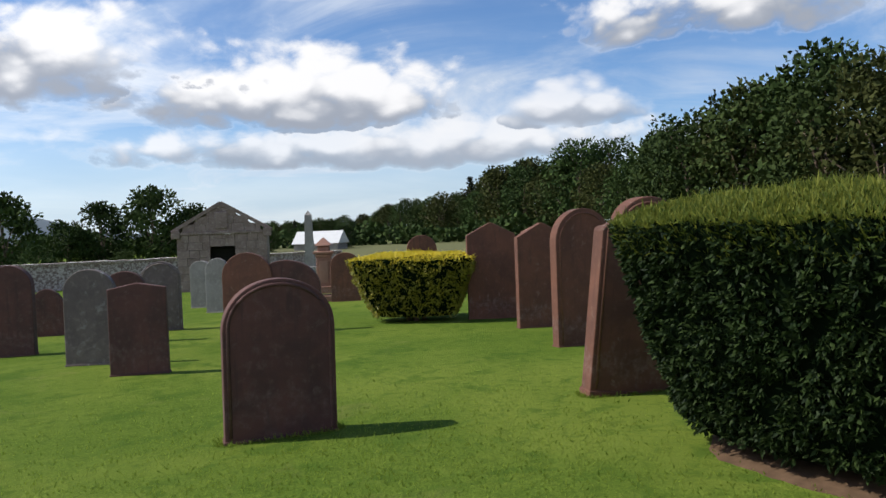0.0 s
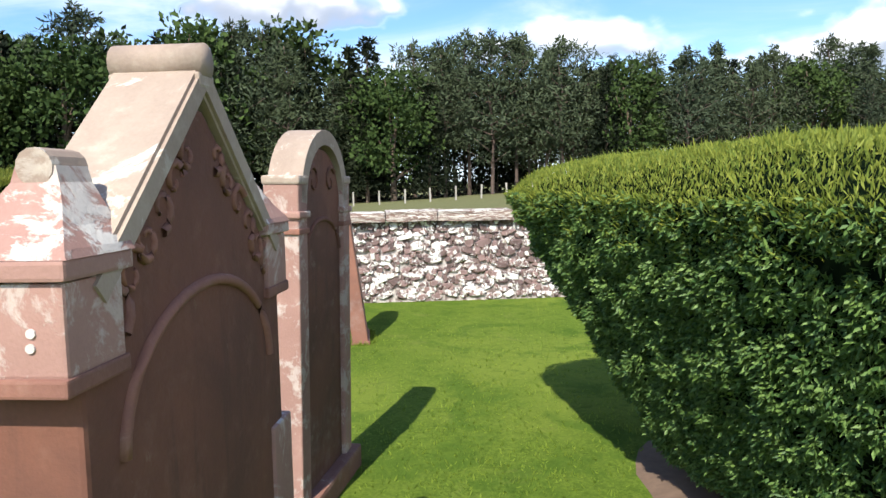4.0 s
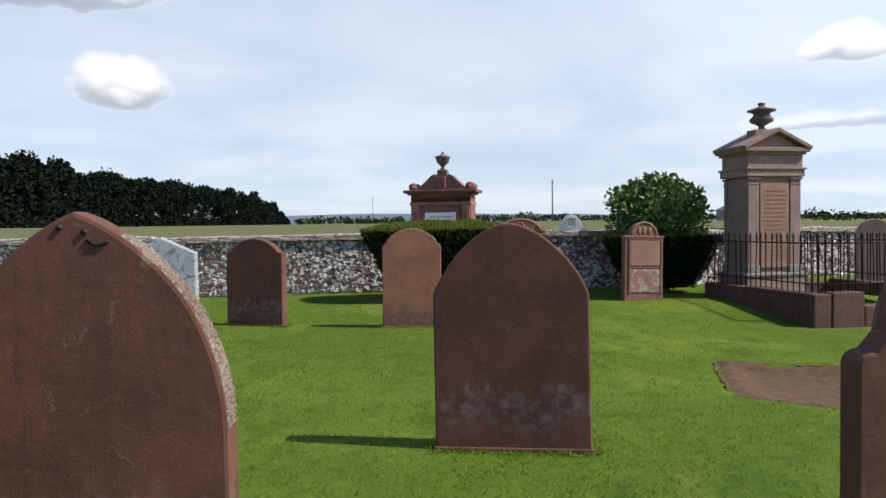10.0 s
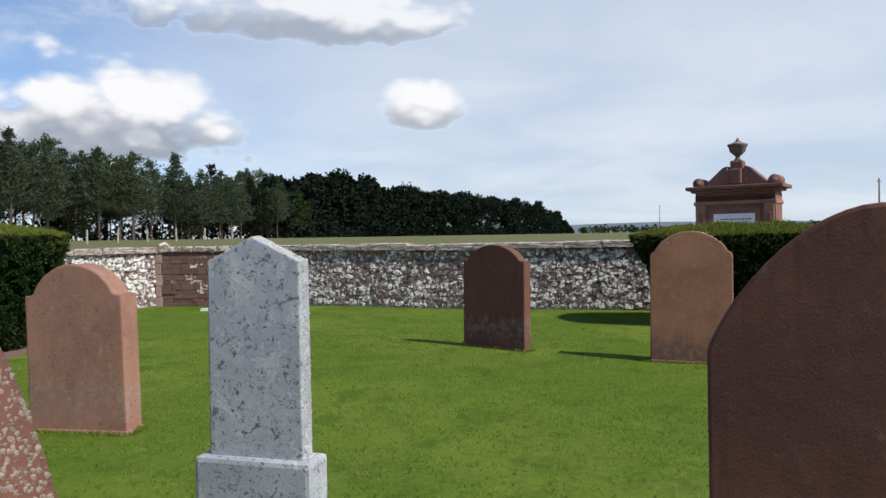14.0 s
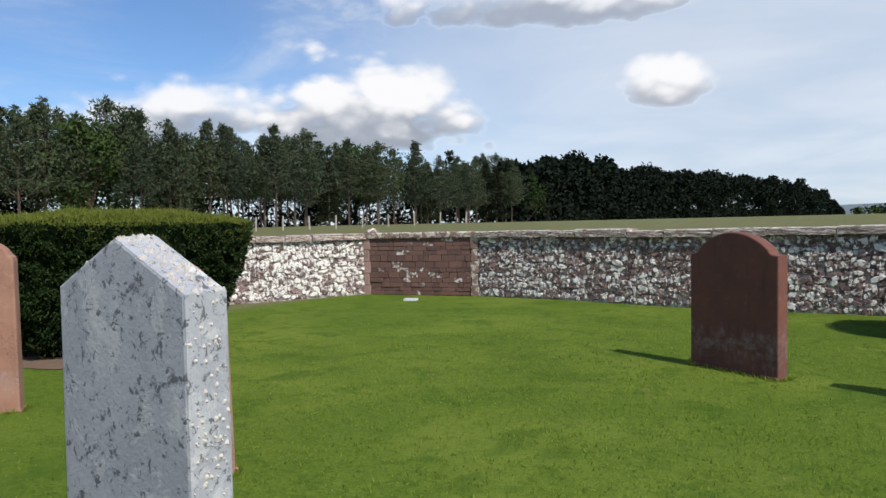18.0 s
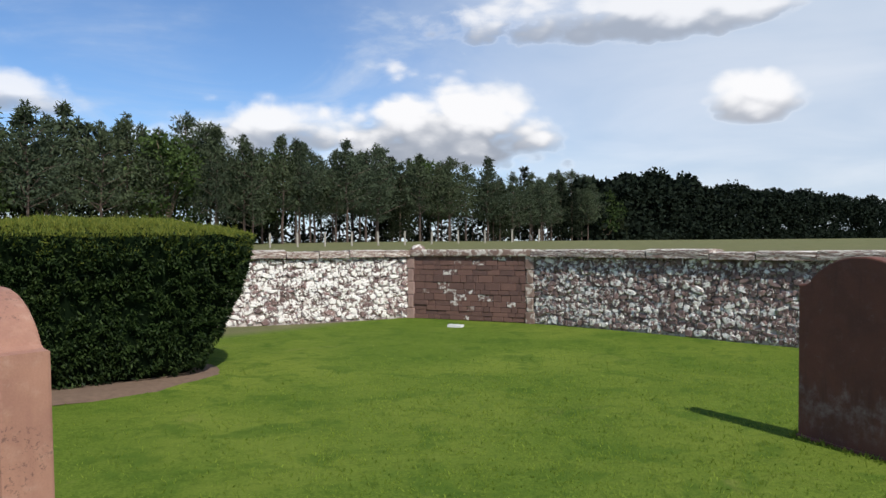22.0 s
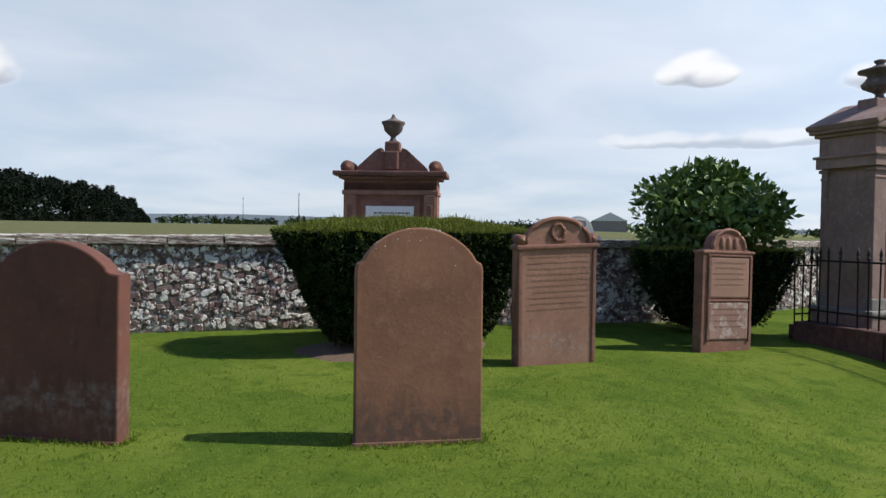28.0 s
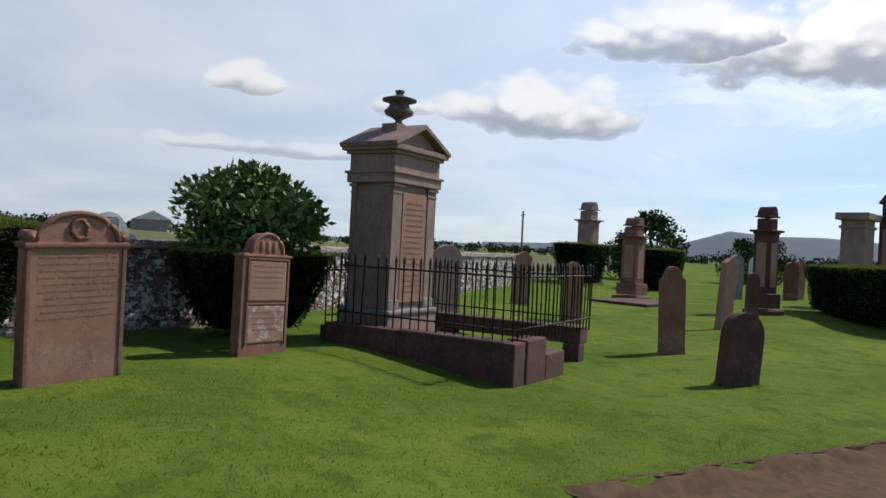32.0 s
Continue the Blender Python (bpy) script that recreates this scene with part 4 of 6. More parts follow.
# ---- churchyard: headstones by the path ----
def gabled_monument():
    """The thick gabled stone with kneelers and a ridge roll."""
    root = thing("gabled_headstone", spot(-3.76, -2.60, 149), "thick red sandstone headstone with a lichened gabled coping", "headstone", "headstones")
    w, t = 1.02, 0.165
    part("slab", slab([(w / 2 - 0.05, 0), (w / 2 - 0.05, 1.30), (0.02, 1.67), (-0.02, 1.67), (-w / 2 + 0.05, 1.30), (-w / 2 + 0.05, 0)], t * 0.9, 0.01), REDSHADE, root)
    for s in (-1, 1):
        bm = boxed(0.15, t * 1.02, 1.18, s * (w / 2 - 0.075), 0, -0.3, 0.008)
        part("buttress", bm, BLOTCH, root)
        bm = boxed(0.170, t * 1.09, 0.028, s * (w / 2 - 0.08), 0, 1.226, 0.005)
        part("string_course", bm, RED, root)
        bm = boxed(0.155, t * 1.05, 0.135, s * (w / 2 - 0.08), 0, 1.252, 0.006)
        part("kneeler_block", bm, BLOTCH, root)
        bm = boxed(0.185, t * 1.17, 0.030, s * (w / 2 - 0.085), 0, 1.389, 0.006)
        part("cap_moulding", bm, BLOTCH, root)
        # gablet on the kneeler, its slopes swept in to a narrow neck
        rows = [(0.005, -0.180, 0.60, 1.419), (-0.004, -0.179, 0.56, 1.432), (-0.038, -0.178, 0.43, 1.462), (-0.070, -0.176, 0.31, 1.500), (-0.088, -0.174, 0.23, 1.525), (-0.092, -0.174, 0.19, 1.550)]
        v, f = [], []
        for out, inn, half, z in rows:
            v += [(s * (w / 2 + out), -t * half, z), (s * (w / 2 + inn), -t * half, z), (s * (w / 2 + inn), t * half, z), (s * (w / 2 + out), t * half, z)]
        for i in range(len(rows) - 1):
            f += [(4 * i + k, 4 * i + (k + 1) % 4, 4 * i + 4 + (k + 1) % 4, 4 * i + 4 + k) for k in range(4)]
        f += [(3, 2, 1, 0), tuple(4 * (len(rows) - 1) + k for k in range(4))]
        bm = bmesh.new()
        bm.from_mesh(meshed("gablet", v, f))
        bmesh.ops.recalc_face_normals(bm, faces=bm.faces[:])
        part("gablet", bm, BLOTCH, root)
        vv, ff = tube([(s * (w / 2 - 0.18), 0, 1.548), (s * (w / 2 - 0.088), 0, 1.548)], [0.029, 0.029], 14)
        part("gablet_roll", meshed("gablet_roll", vv, ff + [tuple(range(14))[::-1]]), ROOFST, root)
    for s in (-1, 1):
        p, q = Vector((s * (w / 2 - 0.10), 0, 1.37)), Vector((0, 0, 1.735))
        d = (q - p)
        ang = math.atan2(d.z, d.x)
        bm = bmesh.new()
        bmesh.ops.create_cube(bm, size=1.0, matrix=Matrix.Translation((p + q) / 2) @ Matrix.Rotation(-ang, 4, "Y") @ Matrix.Diagonal((d.length + 0.05, t * 1.12, 0.055, 1)))
        bmesh.ops.bevel(bm, geom=bm.edges[:], offset=0.008, segments=2, affect="EDGES")
        part("coping", bm, ROOFST, root, "pale lichened coping slope")
        # carved leaf under the coping on the face
        for k in range(6):
            c = p.lerp(q, 0.12 + 0.14 * k) - Vector((0, 0, 0.07))
            for y in (-t * 0.45, t * 0.45):
                # a curled frond in relief
                turn, size = k * 1.9 + s, 0.052 - 0.003 * k
                curl = [(c.x + size * (1 - j / 14) * math.cos(turn + j * 0.55), y, c.z - 0.02 + size * (1 - j / 14) * math.sin(turn + j * 0.55)) for j in range(12)]
                vv, ff = tube(curl, [0.011 - 0.0006 * j for j in range(12)], 6)
                part("carved_leaf", meshed("carved_leaf", vv, ff, True), RED, root)
    vv, ff = tube([(0, -t * 0.57, 1.765), (0, t * 0.57, 1.765)], [0.038, 0.038], 14)
    part("ridge_roll", meshed("ridge_roll", vv, ff + [tuple(range(14))[::-1]], True), ROOFST, root)
    part("ridge_fillet", boxed(0.075, t * 1.14, 0.03, 0, 0, 1.712, 0.006), ROOFST, root)
    # a pointed arch and band in relief under the carving
    for y in (-t * 0.455, t * 0.455):
        arch = [(0.36 * math.cos(a), y, 1.08 + 0.24 * math.sin(a)) for a in (math.pi * k / 20 for k in range(21))]
        vv, ff = tube(arch, [0.013] * 21, 6)
        part("hood_arch", meshed("hood_arch", vv, ff, True), RED, root)
    for x, z in ((-0.008, 1.318), (-0.006, 1.297)):
        vv, ff = tube([(-w / 2 + 0.07, x - 0.03, z), (-w / 2 - 0.0005, x - 0.03, z)], [0.0075, 0.007], 10)
        part("lichen_spot", meshed("lichen_spot", vv, ff + [tuple(range(10))[::-1]]), LICHEN, root, "round white lichen spot")


gabled_monument()


def arched_monument():
    """The tall round-headed stone with side pilasters."""
    root = thing("arched_headstone", spot(-5.54, -1.82, 144, 1.2), "tall red sandstone headstone with an arched hood and pilasters", "headstone", "headstones")
    w, t = 0.74, 0.16
    part("slab", slab([(0.32, 0), (0.32, 1.44)] + [(0.27 * math.cos(a), 1.46 + 0.25 * math.sin(a)) for a in (math.pi * k / 16 for k in range(1, 16))] + [(-0.32, 1.44), (-0.32, 0)], t * 0.7, 0.01), REDSHADE, root)
    hood = []
    for k in range(17):
        a = math.pi * k / 16
        hood.append((0.265 * math.cos(a), 0, 1.46 + 0.27 * math.sin(a)))
    verts, faces = [], []
    for x, _, z in hood:
        d = Vector((x, 0, z - 1.42)).normalized()
        for y, k in ((-t / 2, 0.0), (t / 2, 0.0), (t / 2, 0.07), (-t / 2, 0.07)):
            verts.append((x + d.x * k, y, z + d.z * k))
    for i in range(16):
        for k in range(4):
            faces.append((4 * i + k, 4 * i + (k + 1) % 4, 4 * i + 4 + (k + 1) % 4, 4 * i + 4 + k))
    faces += [(0, 1, 2, 3), (64, 67, 66, 65)]
    bm = bmesh.new()
    bm.from_mesh(meshed("hood", verts, faces))
    bmesh.ops.recalc_face_normals(bm, faces=bm.faces[:])
    part("hood", bm, ROOFST, root, "lichened arched hood mould")
    for s in (-1, 1):
        part("pilaster", boxed(0.11, t, 1.86, s * 0.315, 0, -0.3, 0.01), BLOTCH, root)
        part("capital", boxed(0.14, t * 1.14, 0.03, s * 0.315, 0, 1.40, 0.008), BLOTCH, root)
        part("pilaster_cap", boxed(0.125, t * 1.08, 0.04, s * 0.315, 0, 1.545, 0.012), ROOFST, root)
        part("band", boxed(0.13, t * 1.08, 0.025, s * 0.315, 0, 1.33, 0.006), RED, root)
    part("plinth", boxed(w + 0.12, t * 1.5, 0.42, 0, 0, -0.3, 0.02), RED, root)
    # carved spandrel scrolls and an arch on both faces
    for y in (-t * 0.36, t * 0.36):
        for s in (-1, 1):
            curl = [(s * (0.12 + 0.075 * (1 - j / 16) * math.cos(0.6 + j * 0.5)), y, 1.56 + 0.075 * (1 - j / 16) * math.sin(0.6 + j * 0.5)) for j in range(14)]
            vv, ff = tube(curl, [0.012 - 0.0006 * j for j in range(14)], 6)
            part("spandrel_scroll", meshed("spandrel_scroll", vv, ff, True), REDSHADE, root)
        arch = [(0.24 * math.cos(a), y, 1.22 + 0.16 * math.sin(a)) for a in (math.pi * k / 18 for k in range(19))]
        vv, ff = tube(arch, [0.012] * 19, 6)
        part("face_arch", meshed("face_arch", vv, ff, True), REDSHADE, root)


arched_monument()
headstone("stepped", -8.78, -0.40, 160, 0.62, 1.56, 1.32, 0.15, RED, "narrow pink sandstone headstone leaning back in the grass", (-7, 0))
pointed = headstone("gothic", -1.72, 0.34, -28, 1.20, 1.615, 0.70, 0.15, REDSHADE, "large pointed red sandstone headstone with lichened edge", (-1.5, -1.0), bev=0.02)
headstone("ogive", 0.865, 0.995, -37, 1.045, 1.53, 1.05, 0.12, DARK, "large dark weathered sandstone headstone with white salts at its foot", (-1, -0.6))
headstone("cove", -2.90, 4.83, -19, 0.86, 1.30, 1.06, 0.19, PINK, "round-topped pink sandstone headstone with small shoulders", (1.0, -0.8))
headstone("cove", 1.03, 8.31, -47, 1.0, 1.375, 1.16, 0.15, DARK, "dark round-topped headstone with pale salts near its foot", (0, 0.5))
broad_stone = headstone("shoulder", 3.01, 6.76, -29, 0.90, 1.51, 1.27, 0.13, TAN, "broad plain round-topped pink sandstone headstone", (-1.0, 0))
headstone("stepped", 1.46, -1.35, -30, 0.79, 1.42, 0.93, 0.15, REDSHADE, "shade-darkened red sandstone headstone with rounded head and shoulders", (0, 0))
headstone("shoulder", -5.42, 5.86, 30, 0.60, 1.50, 1.34, 0.15, PINK, "weathered pink sandstone headstone beside a clipped yew", (2, 0))


def iron_stubs(root, t):
    """Broken iron cramps and a hook near the head of the pointed stone."""
    for x, z in ((-0.055, 1.545), (0.045, 1.525)):
        vv, ff = tube([(x, -t / 2 + 0.02, z), (x, -t / 2 - 0.012, z)], [0.014, 0.012], 8)
        part("iron_stub", meshed("iron_stub", vv, ff, True), IRON, root, "rusted iron cramp stub")
    ring = [(0.10 + 0.045 * math.cos(a), -t / 2 - 0.004, 1.50 + 0.03 * math.sin(a)) for a in (math.pi * (1.05 + 0.8 * k / 8) for k in range(9))]
    vv, ff = tube(ring, [0.008] * 9, 6)
    part("iron_hook", meshed("iron_hook", vv, ff, True), IRON, root, "rusted iron hook")


iron_stubs(pointed, 0.15)


def lichen_crust(root, pts, t, count, size, seed, face=0.0, mat=LICHEN):
    """Pale crusts of lichen on the edge of a stone along its outline, and a few on its face."""
    r = random.Random(seed)
    verts, faces = [], []
    for _ in range(count):
        k = r.randrange(len(pts) - 1)
        p, q = Vector((pts[k][0], 0, pts[k][1])), Vector((pts[k + 1][0], 0, pts[k + 1][1]))
        c = p.lerp(q, r.random())
        d = (q - p).normalized()
        n = Vector((d.z, 0, -d.x))
        a, b = d, Vector((0, 1, 0))
        c = c + n * 0.002 + b * r.uniform(-0.43, 0.43) * t
        if r.random() < face:
            c, n, b = c - n * (0.02 + abs(r.gauss(0, 0.05))), Vector((0, -1, 0)), n
            c.y = -t / 2 - 0.002
        s = size * r.uniform(0.3, 1.0) ** 1.5
        i, m = len(verts), r.randrange(5, 9)
        for j in range(m):
            w = 2 * math.pi * j / m
            e = s * r.uniform(0.55, 1.2)
            verts.append(c - n * 0.005 + a * e * math.cos(w) + b * e * math.sin(w) * 0.8)
        verts.append(c + n * 0.004)
        faces += [(i + j, i + (j + 1) % m, i + m) for j in range(m)]
    ob = part("lichen", meshed("lichen", verts, faces), mat, root, "crusts of pale grey lichen")
    tagged(ob, "", "", "", "stuff")


lichen_crust(pointed, outline("gothic", 1.20, 1.615, 0.70)[1:-1][:14], 0.15, 1700, 0.0105, 2, 0.0, CRUST)

lichen_crust(broad_stone, outline("shoulder", 0.90, 1.51, 1.27)[3:-3], 0.13, 60, 0.012, 7, 0.3)


def pale_stele():
    root = thing("stepped_headstone", spot(-1.18, 2.12, -22), "pale lichen-speckled granite headstone on two stepped plinths", "headstone", "headstones")
    part("stele", slab([(0.222, 0.54), (0.216, 1.385), (0.0, 1.488), (-0.216, 1.385), (-0.222, 0.54)], 0.095, 0.008), PALE, root)
    lichen_crust(root, [(0.222, 0.54), (0.219, 1.0), (0.216, 1.385), (0.0, 1.488), (-0.216, 1.385)], 0.095, 420, 0.014, 5)
    part("upper_plinth", boxed(0.545, 0.18, 0.27, 0, 0, 0.28, 0.022), PALE, root)
    part("lower_plinth", boxed(0.67, 0.29, 0.58, 0, 0, -0.3, 0.02), PALE, root)


pale_stele()


def scroll_stone():
    """The headstone with a scrolled pediment and a carved wreath."""
    root = thing("scrolled_headstone", spot(6.11, 8.25, -19, 3.0, -2.0) @ Matrix.Diagonal((0.97, 0.91, 0.91, 1)), "pink sandstone headstone with scrolled pediment, wreath and worn inscription", "headstone", "headstones")
    w, t = 1.02, 0.16
    part("slab", slab([(w / 2, 0), (w / 2, 1.46), (-w / 2, 1.46), (-w / 2, 0)], t, 0.012), PINK, root)
    part("cornice", boxed(w + 0.06, t + 0.06, 0.06, 0, 0, 1.45, 0.02), RED, root)
    arch = [(0.40 * math.cos(a), 1.53 + 0.27 * math.sin(a)) for a in (math.pi * k / 16 for k in range(17))]
    part("pediment", slab([(w / 2, 1.50), (w / 2, 1.53)] + arch + [(-w / 2, 1.53), (-w / 2, 1.50)], t * 0.85, 0.008, 0), PINK, root)
    rim = [(x * 1.05, -t * 0.45, 1.53 + (z - 1.53) * 1.08) for x, z in arch]
    vv, ff = tube(rim, [0.03] * 17, 8)
    part("pediment_moulding", meshed("pediment_moulding", vv, ff, True), RED, root)
    for s in (-1, 1):
        vv, ff = tube([(s * 0.46, -t * 0.58, 1.575), (s * 0.46, t * 0.5, 1.575)], [0.062, 0.062], 14)
        scroll = part("scroll", meshed("scroll", vv, ff + [tuple(range(14))[::-1]], True), RED, root)
        vv, ff = tube([(s * 0.46, -t * 0.64, 1.575), (s * 0.46, -t * 0.55, 1.575)], [0.026, 0.026], 10)
        part("scroll_eye", meshed("scroll_eye", vv, ff + [tuple(range(10))[::-1]], True), PINK, scroll)
        part("edge_pilaster", boxed(0.05, t + 0.03, 1.45, s * (w / 2 - 0.025), 0, 0.0, 0.01), RED, root)
    ring = [(0.085 * math.cos(a), -t * 0.46, 1.655 + 0.10 * math.sin(a)) for a in (2 * math.pi * k / 20 for k in range(21))]
    vv, ff = tube(ring, [0.024] * 21, 8)
    wreath = part("wreath", meshed("wreath", vv, ff, True), RED, root)
    part("ribbon", boxed(0.16, 0.03, 0.025, 0.03, -t * 0.46, 1.545, 0.008), RED, wreath)
    lettering(root, 0.84, 1.35, 10, -t / 2 - 0.001, 0.072, 0.024, 5)


scroll_stone()


def panelled_stone():
    """The headstone with two sunk panels and carved figures in its head (kept plain)."""
    root = thing("panelled_headstone", spot(8.62, 7.60, -17, -1, 1.5) @ Matrix.Scale(0.93, 4), "old red sandstone headstone with two carved panels and a round head", "headstone", "headstones")
    w, t = 0.90, 0.17
    pts = [(w / 2, 0), (w / 2, 1.36), (w / 2 - 0.06, 1.40)] + [(0.30 * math.cos(a), 1.42 + 0.27 * math.sin(a)) for a in (math.pi * k / 14 for k in range(15))] + [(-w / 2 + 0.06, 1.40), (-w / 2, 1.36), (-w / 2, 0)]
    part("slab", slab(pts, t, 0.012), RED, root)
    part("string_moulding", boxed(w + 0.03, t + 0.04, 0.035, 0, 0, 1.355, 0.01), PINK, root)
    for z, hh, mat in ((0.16, 0.52, BLOTCH), (0.74, 0.56, PANEL)):
        part("panel", boxed(0.70, 0.03, hh, 0.02, -t / 2 - 0.002, z, 0.02), mat, root)
        for s in (-1, 1):
            part("panel_border", boxed(0.025, 0.05, hh + 0.05, 0.02 + s * 0.37, -t / 2, z - 0.025, 0.008), RED, root)
        part("panel_rail", boxed(0.78, 0.05, 0.025, 0.02, -t / 2, z + hh + 0.01, 0.008), RED, root)
    rim = [(0.29 * math.cos(a), -t * 0.5, 1.42 + 0.26 * math.sin(a)) for a in (math.pi * k / 14 for k in range(15))]
    vv, ff = tube(rim, [0.025] * 15, 8)
    part("head_moulding", meshed("head_moulding", vv, ff, True), PINK, root)
    for x in (-0.12, 0.0, 0.12):
        bm = bmesh.new()
        bmesh.ops.create_icosphere(bm, subdivisions=2, radius=1.0, matrix=Matrix.Translation((x, -t * 0.5, 1.50)) @ Matrix.Diagonal((0.045, 0.025, 0.09, 1)))
        part("carving", bm, PINK, root, "", None, True)
    lettering(root, 0.6, 1.22, 5, -t / 2 - 0.018, 0.075, 0.02, 9)
    lettering(root, 0.6, 0.58, 4, -t / 2 - 0.018, 0.08, 0.02, 10)


panelled_stone()


def white_stone():
    root = thing("marble_headstone", spot(9.2, 10.5, -35), "small white marble headstone with rounded head", "headstone", "headstones")
    part("slab", slab(outline("stepped", 0.75, 1.77, 1.40), 0.12, 0.01), WHITE, root)
    part("medallion", boxed(0.22, 0.02, 0.22, 0, -0.065, 1.48, 0.06), WHITE, root)
    lettering(root, 0.5, 1.35, 4, -0.062, 0.09, 0.03, 3, SLATE)


white_stone()

# ---- headstones to the south-west ----
# red stones here take the darkened mix, which paints their faces as shaded
SW = "south-west headstones"
headstone("round", -5.58, -8.17, 158, 0.92, 1.32, 0.92, 0.15, DUSK, "dark round-headed sandstone headstone with rain streaks", (0.5, 0.8), SW, rim=0.045)
headstone("gable", -6.07, -12.42, 148, 0.72, 1.20, 1.13, 0.12, DUSK, "dark low-gabled sandstone headstone", (0, 0), SW)
headstone("round", -5.95, -13.85, 140, 0.72, 1.38, 1.05, 0.12, SLATE, "grey weathered round-headed headstone with a pale foot", (0, 0), SW)
headstone("gothic", -5.45, -16.4, 150, 0.85, 1.5, 1.15, 0.2, DUSK, "dark pointed headstone on a low plinth", (0, 0), SW)
headstone("gothic", -6.8, -19.1, 147, 0.62, 0.98, 0.62, 0.12, DUSK, "small dark pointed headstone", (0, 0), SW)
headstone("round", -7.3, -16.2, 145, 0.72, 1.30, 0.98, 0.12, DUSK, "dark round-headed headstone behind another", (0, 0), SW)
headstone("round", -8.45, -17.4, 150, 0.78, 1.42, 1.05, 0.12, SLATE, "grey round-headed headstone with a carved border", (0, 0), SW, rim=0.05)
headstone("round", -11.7, -22.4, 135, 0.62, 1.35, 1.1, 0.14, GREYST, "pale grey round-headed headstone", (0, 0), SW)
headstone("shoulder", -11.2, -20.4, 135, 0.62, 1.42, 1.2, 0.14, GREYST, "pale grey shouldered headstone", (0, 0), SW)
headstone("round", -9.2, -15.2, 135, 0.95, 1.55, 1.1, 0.14, REDSHADE, "red sandstone round-headed headstone with lit rim", (0, 0), SW)
headstone("round", -9.75, -14.75, 140, 1.30, 1.38, 0.85, 0.16, DUSK, "broad dark round-headed headstone", (0, 0), SW)
headstone("round", -14.8, -19.7, 140, 0.85, 1.42, 1.05, 0.14, REDSHADE, "red round-headed headstone beside a golden yew", (0, 0), SW)
headstone("gable", -13.1, -12.5, 140, 0.98, 1.92, 1.68, 0.16, REDSHADE, "tall red sandstone headstone with a gabled head", (0, 0), SW)
headstone("gable", -14.2, -12.6, 120, 0.5, 1.85, 1.7, 0.12, PINK, "thin pink headstone leaning to one side", (0, 8), SW)
headstone("gable", -12.6, -10.85, 150, 0.95, 1.86, 1.62, 0.16, REDSHADE, "tall gabled red sandstone headstone seen from behind", (0, 0), SW)
headstone("round", -11.1, -8.95, 158, 0.95, 1.98, 1.5, 0.17, REDSHADE, "tall round-headed red headstone with a pale moulded rim", (0, 0), SW, rim=0.07)
headstone("stepped", -8.72, -6.75, 150, 1.02, 1.95, 1.58, 0.20, REDSHADE, "tall red sandstone headstone leaning beside the clipped yew", (2, 6), SW, rim=0.06)
headstone("round", -16.0, -17.7, 140, 0.85, 1.8, 1.4, 0.15, REDSHADE, "red round-headed headstone beyond the golden yew", (0, 0), SW)


def capped_pillar(x, y, rz, h, w, mat, label, name="pillar_monument", cap="ball"):
    """A square pillar monument: plinths, panelled die, cornice and a shaped head."""
    root = thing(name, spot(x, y, rz), label, "monument", "pillar monuments")
    part("base_step", boxed(w * 1.7, w * 1.7, 0.48, 0, 0, -0.3, 0.03), mat, root)
    part("plinth", boxed(w * 1.35, w * 1.35, h * 0.14, 0, 0, 0.24, 0.03), mat, root)
    part("die", boxed(w, w, h * 0.56, 0, 0, 0.24 + h * 0.14, 0.02), mat, root)
    for k in range(4):
        part("sunk_panel", boxed(w * 0.62, 0.02, h * 0.42, 0, -w / 2 - 0.004, 0.24 + h * 0.2, 0.008), PANEL, root, "", Matrix.Rotation(k * math.pi / 2, 4, "Z"))
    z = 0.24 + h * 0.70
    part("neck_moulding", boxed(w * 1.14, w * 1.14, 0.07, 0, 0, z, 0.02), mat, root)
    part("cornice", boxed(w * 1.42, w * 1.42, 0.08, 0, 0, z + 0.08, 0.03), mat, root)
    bm = bmesh.new()
    box(bm, w * 0.82, w * 0.82, h * 0.11, 0, 0, z + 0.15, 0.02)
    part("head", bm, mat, root)
    if cap == "arch":
        part("arched_top", slab([(w * 0.58, 0.001), (w * 0.56, 0.05), (w * 0.34, 0.06)] + [(w * 0.32 * math.cos(a), h * 0.09 * math.sin(a) + 0.06) for a in (math.pi * k / 12 for k in range(1, 12))] + [(-w * 0.34, 0.06), (-w * 0.56, 0.05), (-w * 0.58, 0.001)], w * 0.95, 0.008, 0.0), mat, root, "", Matrix.Translation((0, 0, z + 0.15 + h * 0.12)))
    else:
        v = [(-w * .6, -w * .6, 0), (w * .6, -w * .6, 0), (w * .6, w * .6, 0), (-w * .6, w * .6, 0), (0, 0, h * 0.16)]
        part("pyramid_top", meshed("pyramid_top", v, [(3, 2, 1, 0), (0, 1, 4), (1, 2, 4), (2, 3, 4), (3, 0, 4)]), mat, root, "", Matrix.Translation((0, 0, z + 0.16 + h * 0.11)))
    return root


capped_pillar(-14.7, -20.6, 140, 1.55, 0.42, PINK, "small pale red pillar monument with a moulded cap")


